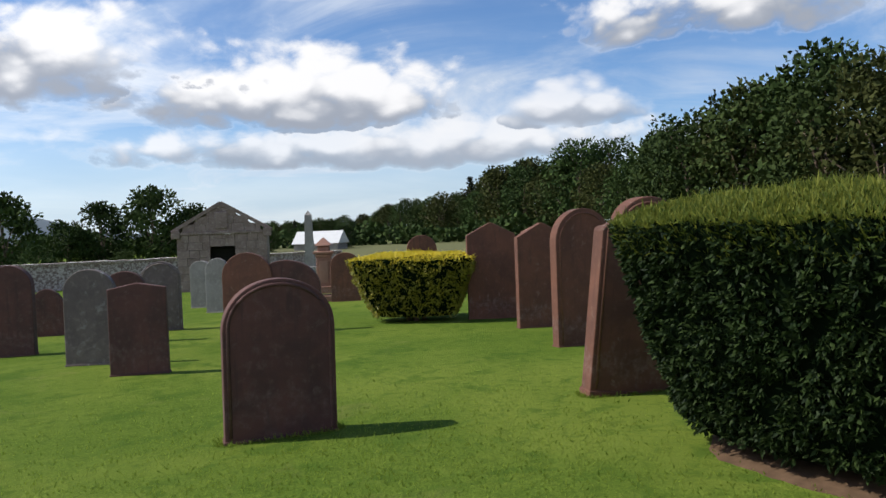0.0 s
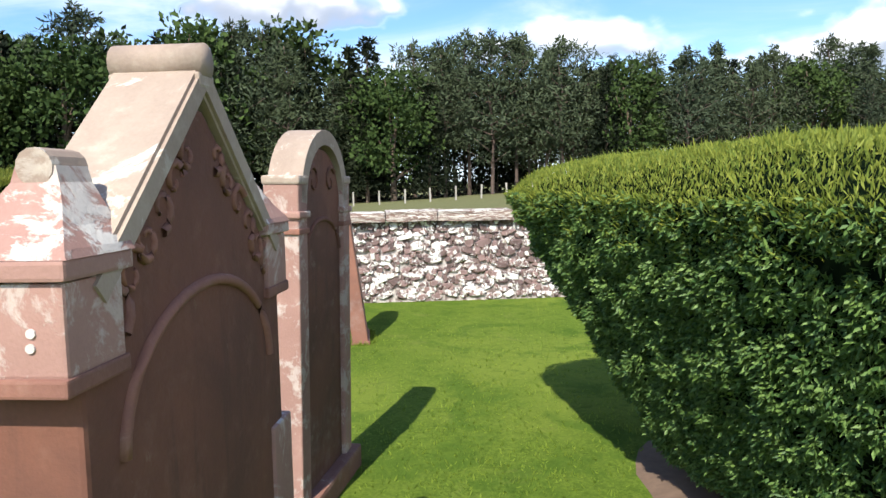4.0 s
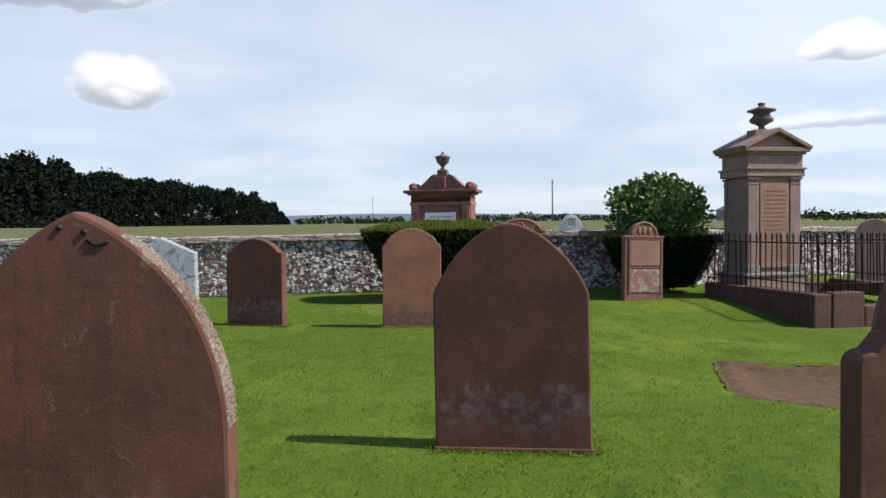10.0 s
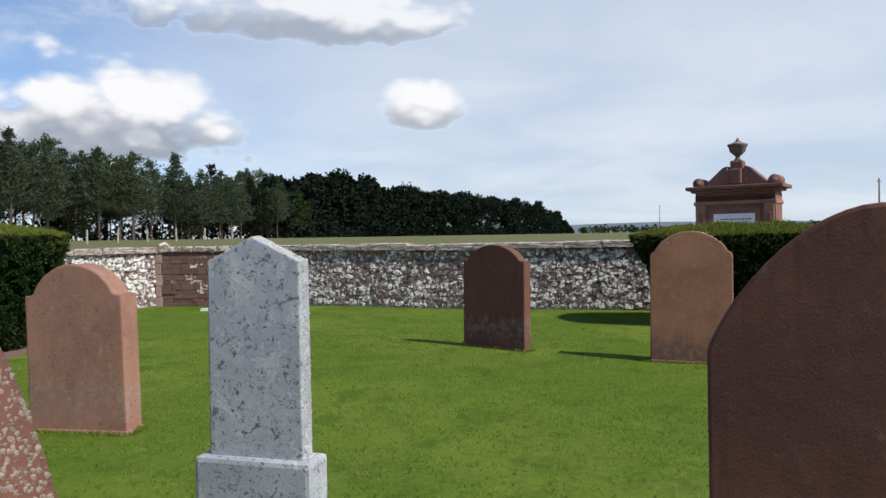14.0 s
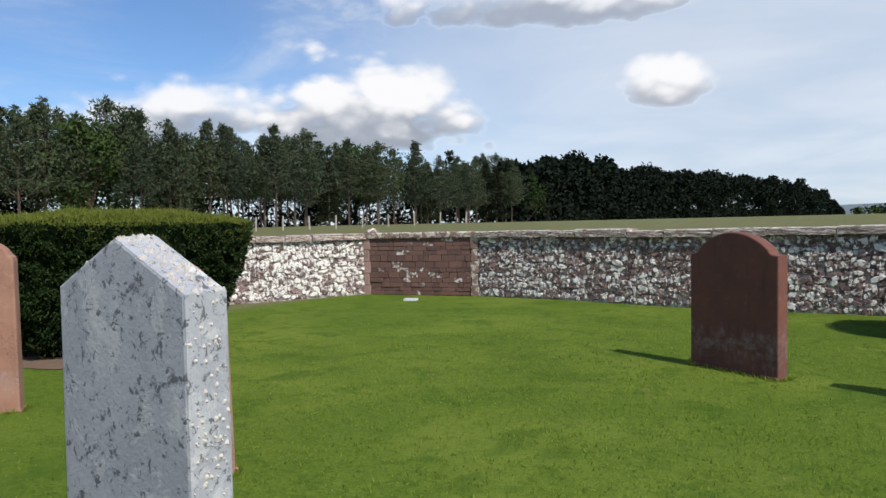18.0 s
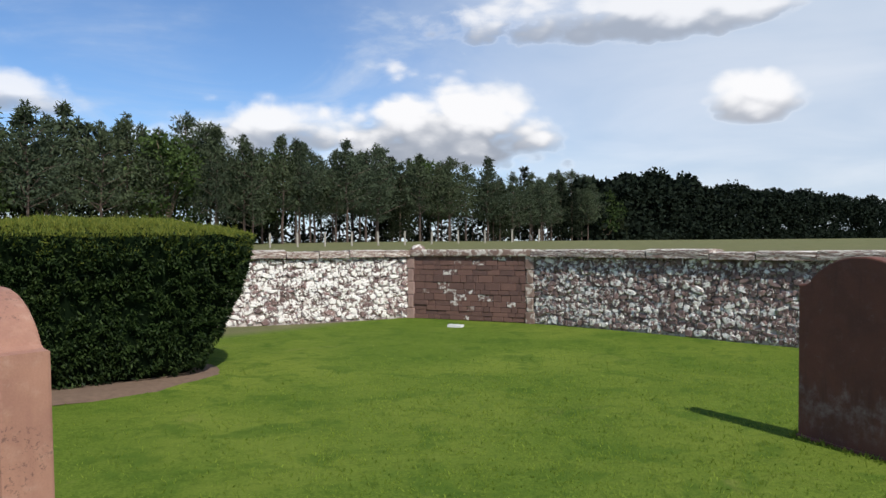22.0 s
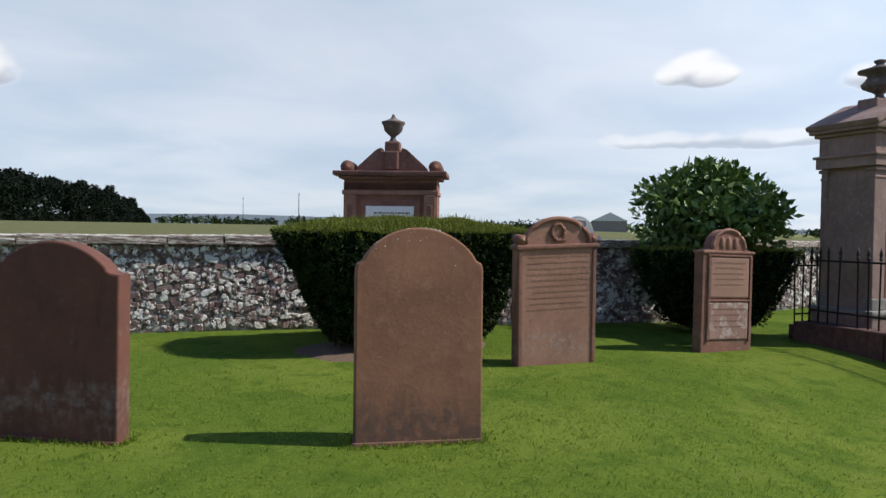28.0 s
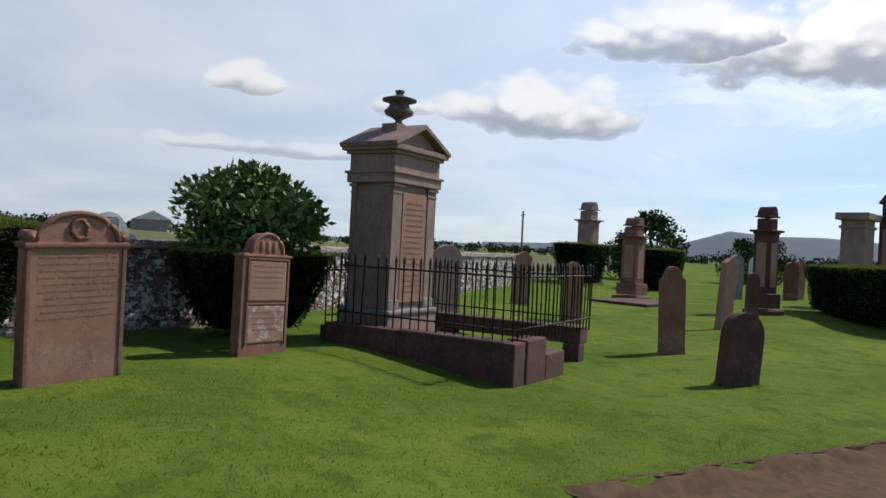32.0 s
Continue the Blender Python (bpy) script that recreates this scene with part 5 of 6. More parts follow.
def obelisk(x, y, rz, h, w, mat, label):
    root = thing("obelisk", spot(x, y, rz), label, "obelisk", "pillar monuments")
    part("step", boxed(w * 2.2, w * 2.2, 0.5, 0, 0, -0.25, 0.02), mat, root)
    part("pedestal", boxed(w * 1.6, w * 1.6, h * 0.22, 0, 0, 0.25, 0.03), mat, root)
    z, a, b = 0.25 + h * 0.22, w / 2, w * 0.33
    v = [(s * a, q * a, z) for s, q in ((-1, -1), (1, -1), (1, 1), (-1, 1))] + [(s * b, q * b, h * 0.94) for s, q in ((-1, -1), (1, -1), (1, 1), (-1, 1))] + [(0, 0, h)]
    part("shaft", meshed("shaft", v, [(3, 2, 1, 0)] + [(k, (k + 1) % 4, 4 + (k + 1) % 4, 4 + k) for k in range(4)] + [(4 + k, 4 + (k + 1) % 4, 8) for k in range(4)]), mat, root)


obelisk(-17.4, -25.4, 140, 3.0, 0.36, GREYST, "slim grey granite obelisk on a pedestal")


def mausoleum():
    """The small ashlar tomb house with a gabled front and a dark doorway."""
    root = thing("mausoleum", spot(-16.6, -30.6, 148), "small weathered stone mausoleum with a gabled front and dark doorway", "mausoleum")
    w, d, eave, apex = 3.6, 3.4, 2.35, 3.55
    ground = -0.2

    def ashlar(x0, x1, z0, z1, tri=None):
        z, k = z0, 0
        while z < z1 - 0.02:
            ch = min(0.32, z1 - z)
            lo, hi = x0, x1
            if tri:
                f = (z + ch * 0.5 - z0) / (tri - z0)
                lo, hi = x0 * (1 - f), x1 * (1 - f)
                if hi - lo < 0.3:
                    break
            x = lo - (0.0 if k % 2 == 0 else 0.0)
            while x < hi - 0.03:
                bw = min(random.Random(int(x * 91 + z * 37)).uniform(0.38, 0.62), hi - x)
                if hi - x - bw < 0.12:
                    bw = hi - x
                part("ashlar_block", boxed(bw - 0.012, 0.3, ch - 0.012, x + bw / 2, 0, z), ASHLAR, root, "")
                x += bw
            z += ch
            k += 1
    ashlar(-w / 2, -0.5, ground, eave)
    ashlar(0.5, w / 2, ground, eave)
    ashlar(-0.5, 0.5, 1.85, eave)
    ashlar(-w / 2, w / 2, eave + 0.12, apex, apex + 0.1)
    part("gable_core", meshed("gable_core", [(x, y, z) for y in (0.0, 0.2) for x, z in ((-w / 2, eave), (w / 2, eave), (0, apex + 0.04))], [(0, 1, 2), (5, 4, 3), (0, 3, 4, 1), (1, 4, 5, 2), (2, 5, 3, 0)]), ASHLAR, root)
    # a near-black sheet behind the opening paints the shade inside
    part("doorway", boxed(1.0, 0.04, 2.0, 0, 0.55, ground), DOORSHADE, root)
    part("cornice", boxed(w + 0.3, 0.42, 0.12, 0, 0, eave, 0.02), ASHLAR, root)
    for s in (-1, 1):
        part("side_wall", boxed(0.3, d, eave - ground, s * (w / 2 - 0.15), d / 2 + 0.16, ground), ASHLAR, root)
        p, q = Vector((s * (w / 2 + 0.18), 0, eave + 0.14)), Vector((0, 0, apex + 0.1))
        v = q - p
        ang = math.atan2(v.z, v.x)
        bm = bmesh.new()
        bmesh.ops.create_cube(bm, size=1.0, matrix=Matrix.Translation((p + q) / 2 + Vector((0, d / 2, 0))) @ Matrix.Rotation(-ang, 4, "Y") @ Matrix.Diagonal((v.length, d + 0.4, 0.14, 1)))
        part("roof_slope", bm, ASHLAR, root)
        part("eave_block", boxed(0.34, 0.5, 0.34, s * (w / 2 + 0.02), 0, eave - 0.14, 0.03), ASHLAR, root)
    part("back_wall", boxed(w, 0.3, eave - ground, 0, d + 0.16, ground), ASHLAR, root)
    part("gable_shield", boxed(0.5, 0.08, 0.7, 0, -0.18, eave + 0.22, 0.04), ASHLAR, root)


mausoleum()


# ---- pedimented monuments and railing ----
def urn(root, z, mat, profile, name="urn"):
    part(name, lathe([(r, z + h) for r, h in profile]), mat, root, "dark stone urn")


def tablet_monument():
    """The monument with broken scrolls, an urn and a white tablet, beyond the yew."""
    root = thing("tablet_monument", spot(6.63, 12.2, -43) @ Matrix.Diagonal((0.95, 0.94, 0.925, 1)), "red sandstone monument with urn, scrolled pediment and white tablet", "monument")
    w, d = 1.56, 0.62
    part("plinth", boxed(w + 0.2, d + 0.2, 0.9, 0, 0, -0.3, 0.03), RED, root)
    part("body", boxed(w, d, 1.86, 0, 0, 0.58, 0.012), RED, root)
    part("tablet_frame", boxed(0.98, 0.05, 1.25, 0, -d / 2 - 0.005, 0.88, 0.012), RED, root)
    tablet = part("tablet", boxed(0.80, 0.04, 1.06, 0, -d / 2 - 0.03, 0.97, 0.006), TABLET, root, "white marble tablet")
    lettering(tablet, 0.66, 1.90, 10, -d / 2 - 0.052, 0.09, 0.03, 21, SLATE)
    for s in (-1, 1):
        part("pilaster", boxed(0.19, 0.07, 1.62, s * 0.66, -d / 2 - 0.02, 0.6, 0.01), PINK, root)
        part("pilaster_groove", boxed(0.09, 0.03, 1.3, s * 0.66, -d / 2 - 0.055, 0.75, 0.01), RED, root)
    part("architrave", boxed(w + 0.04, d + 0.1, 0.08, 0, 0, 2.22, 0.015), PINK, root)
    part("frieze", boxed(w - 0.02, d, 0.2, 0, 0, 2.30), RED, root)
    part("cornice_lower", boxed(w + 0.14, d + 0.16, 0.05, 0, 0, 2.49, 0.015), REDMON, root)
    part("cornice", boxed(w + 0.32, d + 0.32, 0.08, 0, 0, 2.54, 0.02), REDMON, root)
    t = d * 0.6
    gab = [(0.62, 0.001), (0.58, 0.10), (0.26, 0.40), (0.18, 0.43), (0.16, 0.36), (-0.16, 0.36), (-0.18, 0.43), (-0.26, 0.40), (-0.58, 0.10), (-0.62, 0.001)]
    part("broken_pediment", slab(gab, t, 0.012, 0), REDMON, root, "", Matrix.Translation((0, 0, 2.61)))
    for s in (-1, 1):
        vv, ff = tube([(s * 0.74, -t * 0.6, 2.70), (s * 0.74, t * 0.6, 2.70)], [0.115, 0.115], 16)
        scroll = part("scroll", meshed("scroll", vv, ff + [tuple(range(16))[::-1]], True), REDMON, root)
        vv, ff = tube([(s * 0.74, -t * 0.66, 2.70), (s * 0.74, -t * 0.55, 2.70)], [0.05, 0.05], 10)
        part("scroll_eye", meshed("scroll_eye", vv, ff + [tuple(range(10))[::-1]], True), RED, scroll)
    part("shield", boxed(0.24, 0.08, 0.32, 0, -t / 2 - 0.02, 2.66, 0.03), REDMON, root)
    part("urn_block", boxed(0.26, 0.26, 0.20, 0, 0, 2.96, 0.04), REDMON, root)
    urn(root, 3.15, SLATE, [(0.10, 0), (0.05, 0.05), (0.045, 0.1), (0.09, 0.14), (0.15, 0.20), (0.175, 0.30), (0.20, 0.33), (0.20, 0.355), (0.12, 0.38), (0.045, 0.42), (0.03, 0.46), (0.012, 0.49)])


tablet_monument()
PLOT = Matrix.Translation((9.28, 4.32, -0.19)) @ Matrix.Rotation(radians(-17), 4, "Z")


def pediment_monument():
    """The tall pedimented monument inside the railing."""
    root = thing("pediment_monument", PLOT @ Matrix.Translation((1.05, 2.80, 0.18)), "tall grey-pink sandstone monument with pediment, pilasters and urn", "monument")
    w, d = 1.20, 0.80
    part("base", boxed(w + 0.14, d + 0.14, 0.75, 0, 0, -0.3, 0.02), MON, root)
    part("base_moulding", boxed(w + 0.20, d + 0.20, 0.07, 0, 0, 0.45, 0.025), GREYST, root)
    part("shaft", boxed(w - 0.06, d - 0.06, 2.1, 0, 0, 0.5, 0.01), MON, root)
    for s in (-1, 1):
        for q in (-1, 1):
            part("pilaster", boxed(0.24, 0.10, 1.92, s * (w / 2 - 0.12), q * (d / 2 - 0.04), 0.52, 0.01), MON, root)
            part("pilaster_foot", boxed(0.28, 0.14, 0.16, s * (w / 2 - 0.12), q * (d / 2 - 0.04), 0.52, 0.02), GREYST, root)
            part("pilaster_cap", boxed(0.29, 0.16, 0.05, s * (w / 2 - 0.12), q * (d / 2 - 0.04), 2.40, 0.015), MON, root)
            part("pilaster_neck", boxed(0.26, 0.12, 0.03, s * (w / 2 - 0.12), q * (d / 2 - 0.04), 2.30, 0.01), MON, root)
    panel = part("inscription_panel", boxed(0.66, 0.05, 1.72, 0, -d / 2 + 0.02, 0.62, 0.015), PANEL, root, "red inscription panel with worn lines")
    lettering(panel, 0.54, 2.16, 17, -d / 2 - 0.008, 0.086, 0.03, 31)
    part("architrave", boxed(w + 0.12, d + 0.12, 0.16, 0, 0, 2.46, 0.012), MON, root)
    part("architrave_fillet", boxed(w + 0.18, d + 0.18, 0.04, 0, 0, 2.60, 0.01), MON, root)
    part("frieze", boxed(w + 0.06, d + 0.06, 0.26, 0, 0, 2.64, 0.008), MON, root)
    part("bed_moulding", boxed(w + 0.16, d + 0.16, 0.05, 0, 0, 2.90, 0.015), MON, root)
    part("cornice", boxed(w + 0.27, d + 0.27, 0.09, 0, 0, 2.95, 0.02), MON, root)
    hw, hd, z0, z1 = (w + 0.27) / 2, (d + 0.27) / 2, 3.045, 3.39
    gab = [(-hw + 0.12, z0), (hw - 0.12, z0), (0, z1 - 0.06)]
    v = [(x, y, z) for y in (-hd + 0.12, hd - 0.12) for x, z in gab]
    part("gable", meshed("gable", v, [(0, 1, 2), (5, 4, 3), (0, 3, 4, 1), (1, 4, 5, 2), (2, 5, 3, 0)]), MON, root)
    for s in (-1, 1):
        p, q = Vector((s * (hw + 0.02), 0, z0 - 0.01)), Vector((0, 0, z1))
        dd = q - p
        bm = bmesh.new()
        bmesh.ops.create_cube(bm, size=1.0, matrix=Matrix.Translation((p + q) / 2) @ Matrix.Rotation(-math.atan2(dd.z, dd.x), 4, "Y") @ Matrix.Diagonal((dd.length + 0.03, 2 * hd + 0.04, 0.075, 1)))
        bmesh.ops.bevel(bm, geom=bm.edges[:], offset=0.01, segments=2, affect="EDGES")
        part("roof_slope", bm, MON, root)
    part("urn_block", boxed(0.5, 0.3, 0.14, 0, 0, 3.30, 0.02), MON, root)
    urn(root, 3.42, SLATE, [(0.13, 0), (0.12, 0.03), (0.06, 0.06), (0.055, 0.10), (0.10, 0.13), (0.22, 0.19), (0.24, 0.24), (0.19, 0.29), (0.15, 0.35), (0.20, 0.39), (0.28, 0.41), (0.28, 0.435), (0.12, 0.48), (0.05, 0.52), (0.075, 0.55), (0.08, 0.575), (0.03, 0.59)])


pediment_monument()


def kerb_and_railing():
    kerb = thing("grave_kerb", PLOT, "raised red sandstone kerb round a railed grave plot", "kerb")
    z = -0.3
    part("kerb_stone", boxed(0.34, 1.34, 0.78, 0.17, 2.56, z, 0.02), DUSK, kerb)
    part("kerb_stone", boxed(0.34, 1.86, 0.80, 0.17, 0.95, z, 0.025), DUSK, kerb)
    part("kerb_stone", boxed(0.62, 0.32, 0.82, 0.66, 0.16, z, 0.025), DUSK, kerb)
    part("kerb_stone", boxed(0.66, 0.32, 0.58, 1.31, 0.16, z, 0.025), DUSK, kerb)
    part("kerb_stone", boxed(0.36, 1.6, 0.28, 3.2, 1.1, 0.20, 0.02), DUSK, kerb)
    part("kerb_stone", boxed(0.36, 1.32, 0.28, 3.2, 2.57, 0.20, 0.02), DUSK, kerb)
    part("kerb_support", boxed(0.26, 0.3, 0.5, 3.12, 0.45, -0.3, 0.03), DUSK, kerb)
    part("kerb_support", boxed(0.26, 0.3, 0.5, 3.12, 2.9, -0.3, 0.03), DUSK, kerb)
    part("kerb_stone", boxed(3.0, 0.26, 0.70, 1.7, 3.36, z, 0.02), DUSK, kerb)
    rail = thing("iron_railing", PLOT, "rusty black iron railing with spear heads on a stone kerb", "railing")
    spear = [(0.011, 0), (0.011, 0.92), (0.022, 0.93), (0.022, 0.95), (0.011, 0.955), (0.024, 0.99), (0.016, 1.03), (0.003, 1.09)]
    bar = lathe(spear, 8)
    bar.materials.append(IRON)
    r = random.Random(4)

    def run(a, b, foot, n, gap=()):
        a, b = Vector(a), Vector(b)
        for k in range(n + 1):
            if k in gap:
                continue
            p = a.lerp(b, k / n)
            part("bar", bar, None, rail, "", Matrix.Translation((p.x, p.y, foot - 0.03)) @ Euler((r.uniform(-0.02, 0.02), r.uniform(-0.02, 0.02), 0)).to_matrix().to_4x4())
        for h in (0.86, 0.16):
            vv, ff = tube([(a.x, a.y, foot + h), (b.x, b.y, foot + h)], [0.014, 0.014], 6)
            part("rail", meshed("rail", vv, ff + [tuple(range(6))[::-1]], True), IRON, rail)
    run((0.17, 0.14), (0.17, 3.12), 0.49, 20, (16,))
    run((0.17, 0.14), (3.2, 0.22), 0.49, 20)
    run((3.2, 0.22), (3.2, 3.3), 0.47, 19)
    run((0.17, 3.36), (3.2, 3.36), 0.40, 20)


kerb_and_railing()

# ---- stones to the east ----
E_ = "eastern headstones"
headstone("stepped", 14.35, 2.16, -62, 0.46, 1.64, 1.36, 0.2, RED, "red sandstone headstone with carved head, edge on", (0, -2), E_)
headstone("gothic", 11.49, 1.38, -58, 0.66, 1.08, 0.74, 0.16, DUSK, "small dark pointed headstone leaning sideways", (0, 5), E_)
headstone("gable", 20.5, 0.55, -40, 0.52, 1.92, 1.76, 0.18, PINK, "thin pink headstone leaning sideways", (0, 6), E_)
headstone("stepped", 18.7, 4.4, -62, 0.52, 1.56, 1.3, 0.18, PINK, "pink sandstone headstone behind the railing", (0, 0), E_)
headstone("gable", 21.5, 6.2, -60, 0.5, 1.6, 1.45, 0.16, PINK, "thin pink headstone behind the railing", (0, 4), E_)
headstone("round", 15.6, 6.95, -40, 0.75, 1.6, 1.25, 0.16, MON, "brown round-headed headstone behind the tall monument", (0, 0), E_)
headstone("round", 38.5, -2.9, -50, 0.62, 2.1, 1.75, 0.16, WHITE, "white marble headstone across the grass", (0, 0), E_)
headstone("gothic", 38.1, -2.0, -50, 0.75, 2.2, 1.8, 0.3, GREYST, "pale grey headstone on a plinth", (0, 0), E_)
headstone("round", 24.5, -0.75, -50, 0.5, 1.5, 1.2, 0.14, DARK, "small dark round-headed headstone", (0, 0), E_)
headstone("shoulder", 42.0, -5.6, -50, 0.9, 2.1, 1.8, 0.2, PINK, "pink headstone far across the grass", (0, 4), E_)
headstone("round", 40.5, -5.0, -50, 0.9, 2.0, 1.6, 0.2, DARK, "dark headstone far across the grass", (0, 0), E_)
capped_pillar(27.8, -1.63, -40, 3.75, 0.60, DUSK, "dark red pillar monument with an arched head", "pillar_monument", "arch")
capped_pillar(31.5, 2.95, -30, 3.35, 0.70, RED, "red sandstone pillar monument on a wide step", "pillar_monument", "arch")
capped_pillar(43.2, 5.6, -30, 4.8, 0.9, MON, "tall brown pillar monument with moulded head", "pillar_monument", "arch")
part("step_slab", boxed(3.0, 2.6, 0.4, 0, 0, -0.3, 0.03), DUSK, None, "low dark stone step", spot(29.2, 2.75, -30))
tagged(bpy.data.objects["step_slab"], "", "slab")
capped_pillar(38.0, -8.7, -30, 5.6, 0.8, DUSK, "tall dark monument above the hedge")


def far_tomb():
    root = thing("table_monument", spot(36.9, -7.0, -30) @ Matrix.Diagonal((0.9, 1.0, 1.1, 1)), "grey monument with a heavy flat cornice behind the hedge", "monument")
    part("body", boxed(1.7, 1.0, 4.1, 0, 0, -0.3, 0.02), MON, root)
    part("cornice", boxed(2.3, 1.4, 0.3, 0, 0, 3.65, 0.05), MON, root)
    part("band", boxed(1.9, 1.15, 0.12, 0, 0, 3.3, 0.02), MON, root)


far_tomb()

# ---- bare soil plot and litter ----
def soil_plot():
    n = 44
    verts, faces = [], []
    for j in range(n + 1):
        for i in range(n + 1):
            u, v = (2 * i / n - 1) * SOIL_HALF[0] * 1.03, (2 * j / n - 1) * SOIL_HALF[1] * 1.04
            x = SOIL_AT[0] + u * math.cos(SOIL_TURN) - v * math.sin(SOIL_TURN)
            y = SOIL_AT[1] + u * math.sin(SOIL_TURN) + v * math.cos(SOIL_TURN)
            e = min(SOIL_HALF[0] - abs(u), SOIL_HALF[1] - abs(v)) + 0.14 * noise.noise(Vector((x * 2.5, y * 2.5, 0)))
            z = ground_z(x, y) - 0.16 * sm(-0.05, 0.35, min(SOIL_HALF[0] - abs(u), SOIL_HALF[1] - abs(v))) + 0.09 * sm(-0.05, 0.2, e) - 0.05 * sm(0.02, -0.10, e)
            verts.append((x, y, z + 0.02 * noise.noise(Vector((x * 7, y * 7, 1)))))
    for j in range(n):
        faces += [(j * (n + 1) + i, j * (n + 1) + i + 1, (j + 1) * (n + 1) + i + 1, (j + 1) * (n + 1) + i) for i in range(n)]
    solid("soil_bed", meshed("soil_bed", verts, faces, True), EARTH, Matrix(), "bare brown earth of a sunken grave plot", "soil", "", "structure")


soil_plot()


def turf_lip():
    """The cut edge of the turf round the far sides of the plot: a ragged face of dark earth under the grass."""
    r = random.Random(17)
    c, d = math.cos(SOIL_TURN), math.sin(SOIL_TURN)
    verts, faces = [], []
    run = [(-SOIL_HALF[0] - 0.04, -SOIL_HALF[1] + 0.3 + 0.07 * k) for k in range(38) if -SOIL_HALF[1] + 0.3 + 0.07 * k < SOIL_HALF[1]] + [(-SOIL_HALF[0] + 0.07 * k, SOIL_HALF[1] + 0.04) for k in range(int(2 * SOIL_HALF[0] / 0.07))]
    for k, (u, v) in enumerate(run):
        w = 0.06 * noise.noise(Vector((u * 2.1, v * 2.1, 0))) + r.uniform(-0.012, 0.012)
        u, v = (u - w, v) if v < SOIL_HALF[1] else (u, v + w)
        for du, z in ((0.03, 0.006), (-0.02, 0.002 + r.uniform(-0.012, 0.006)), (-0.035 + r.uniform(-0.015, 0.015), -0.06), (-0.07, -0.14)):
            a, b = (u - du, v) if v < SOIL_HALF[1] else (u, v + du)
            x, y = SOIL_AT[0] + a * c - b * d, SOIL_AT[1] + a * d + b * c
            verts.append((x, y, ground_z(x, y) + z))
    for k in range(len(run) - 1):
        faces += [(4 * k + j, 4 * k + 1 + j, 4 * k + 5 + j, 4 * k + 4 + j) for j in range(3)]
    solid("turf_edge", meshed("turf_edge", verts, faces), EARTH, Matrix(), "dark cut edge of turf round a sunken plot", "soil", "", "structure")


turf_lip()


def soil_ring(x, y, rx, ry, rz, earth=SOIL):
    """Bare earth under a clipped yew, with a ragged rim."""
    n, m = 40, 6
    verts, faces = [(0, 0, 0.03)], []
    for j in range(1, m + 1):
        for k in range(n):
            a = 2 * math.pi * k / n
            q = j / m * (1 + 0.14 * noise.noise(Vector((math.cos(a) * 2, math.sin(a) * 2, x))))
            px, py = rx * q * math.cos(a), ry * q * math.sin(a)
            verts.append((px, py, 0.028 * (1 - (j / m) ** 4) - (0.02 if j == m else 0) + 0.01 * noise.noise(Vector((px * 6, py * 6, 3)))))
    faces += [(0, 1 + k, 1 + (k + 1) % n) for k in range(n)]
    for j in range(m - 1):
        faces += [(1 + j * n + k, 1 + (j + 1) * n + k, 1 + (j + 1) * n + (k + 1) % n, 1 + j * n + (k + 1) % n) for k in range(n)]
    solid("soil_patch", meshed("soil_patch", verts, faces, True), earth, Matrix.Translation((x, y, ground_z(x, y) + 0.012)) @ Matrix.Rotation(radians(rz), 4, "Z"), "bare dry soil beneath a clipped yew", "soil", "", "structure")


# ---- clipped yews ----
# this one takes the leaf and shoot colours brightened for sunlight
hedge("clipped_yew", -4.22, 0.10, -10, (3.4, 2.1), (1.65, 1.05), 1.46, 0.20, 190000, 60000, "large clipped green yew, flat-topped and tapering to its foot", 0.029, (YEWSUNLIT, SUNLITTOP), edge=8, squash=0.85, thin=-0.40, shift=(0.20, 0.10))
soil_ring(-4.05, 0.25, 1.35, 0.85, -10)
hedge("clipped_yew", -7.65, -4.55, 80, (2.7, 2.1), (1.7, 1.3), 1.61, 0.20, 60000, 42000, "clipped dark green yew with a flat top", 0.055)
# darker earth than under the other yews, painting in this one's shade
soil_ring(-7.55, -4.45, 0.95, 0.74, 80, EARTH)
hedge("clipped_yew", -9.35, -2.75, 80, (2.7, 2.0), (1.5, 1.1), 1.54, 0.16, 30000, 20000, "clipped dark green yew behind another", 0.06)
hedge("clipped_yew", -6.50, 9.00, 55, (3.4, 2.5), (2.0, 1.5), 1.60, 0.18, 60000, 34000, "broad clipped yew before the boundary wall", 0.050, foot=0.04)
soil_ring(-6.35, 8.85, 1.4, 1.15, 55)
hedge("clipped_yew", 5.50, 10.25, -16, (3.2, 1.8), (1.9, 1.0), 1.51, 0.15, 34000, 24000, "dark clipped yew before the tablet monument", 0.06)
soil_ring(5.3, 10.2, 1.4, 0.9, -16)
hedge("clipped_yew", 10.25, 8.63, -25, (2.45, 1.5), (1.25, 0.85), 1.27, 0.08, 15000, 4200, "dark clipped yew beneath an elder bush", 0.06)
hedge("golden_yew", -12.15, -13.75, 128, (2.5, 1.8), (1.6, 1.0), 1.28, 0.10, 16000, 6500, "clipped golden yew with a bright yellow top", 0.06, (GOLD, GOLDTOP), group="golden yew")
hedge("clipped_yew", 27.3, -5.0, 2, (11.0, 2.4), (10.2, 1.9), 1.82, 0.08, 15000, 5000, "long low dark yew hedge", 0.085)
hedge("clipped_yew", 40.0, 5.7, -20, (3.8, 2.4), (2.6, 1.5), 2.2, 0.08, 7000, 2500, "dark clipped yew by a pillar monument", 0.09)
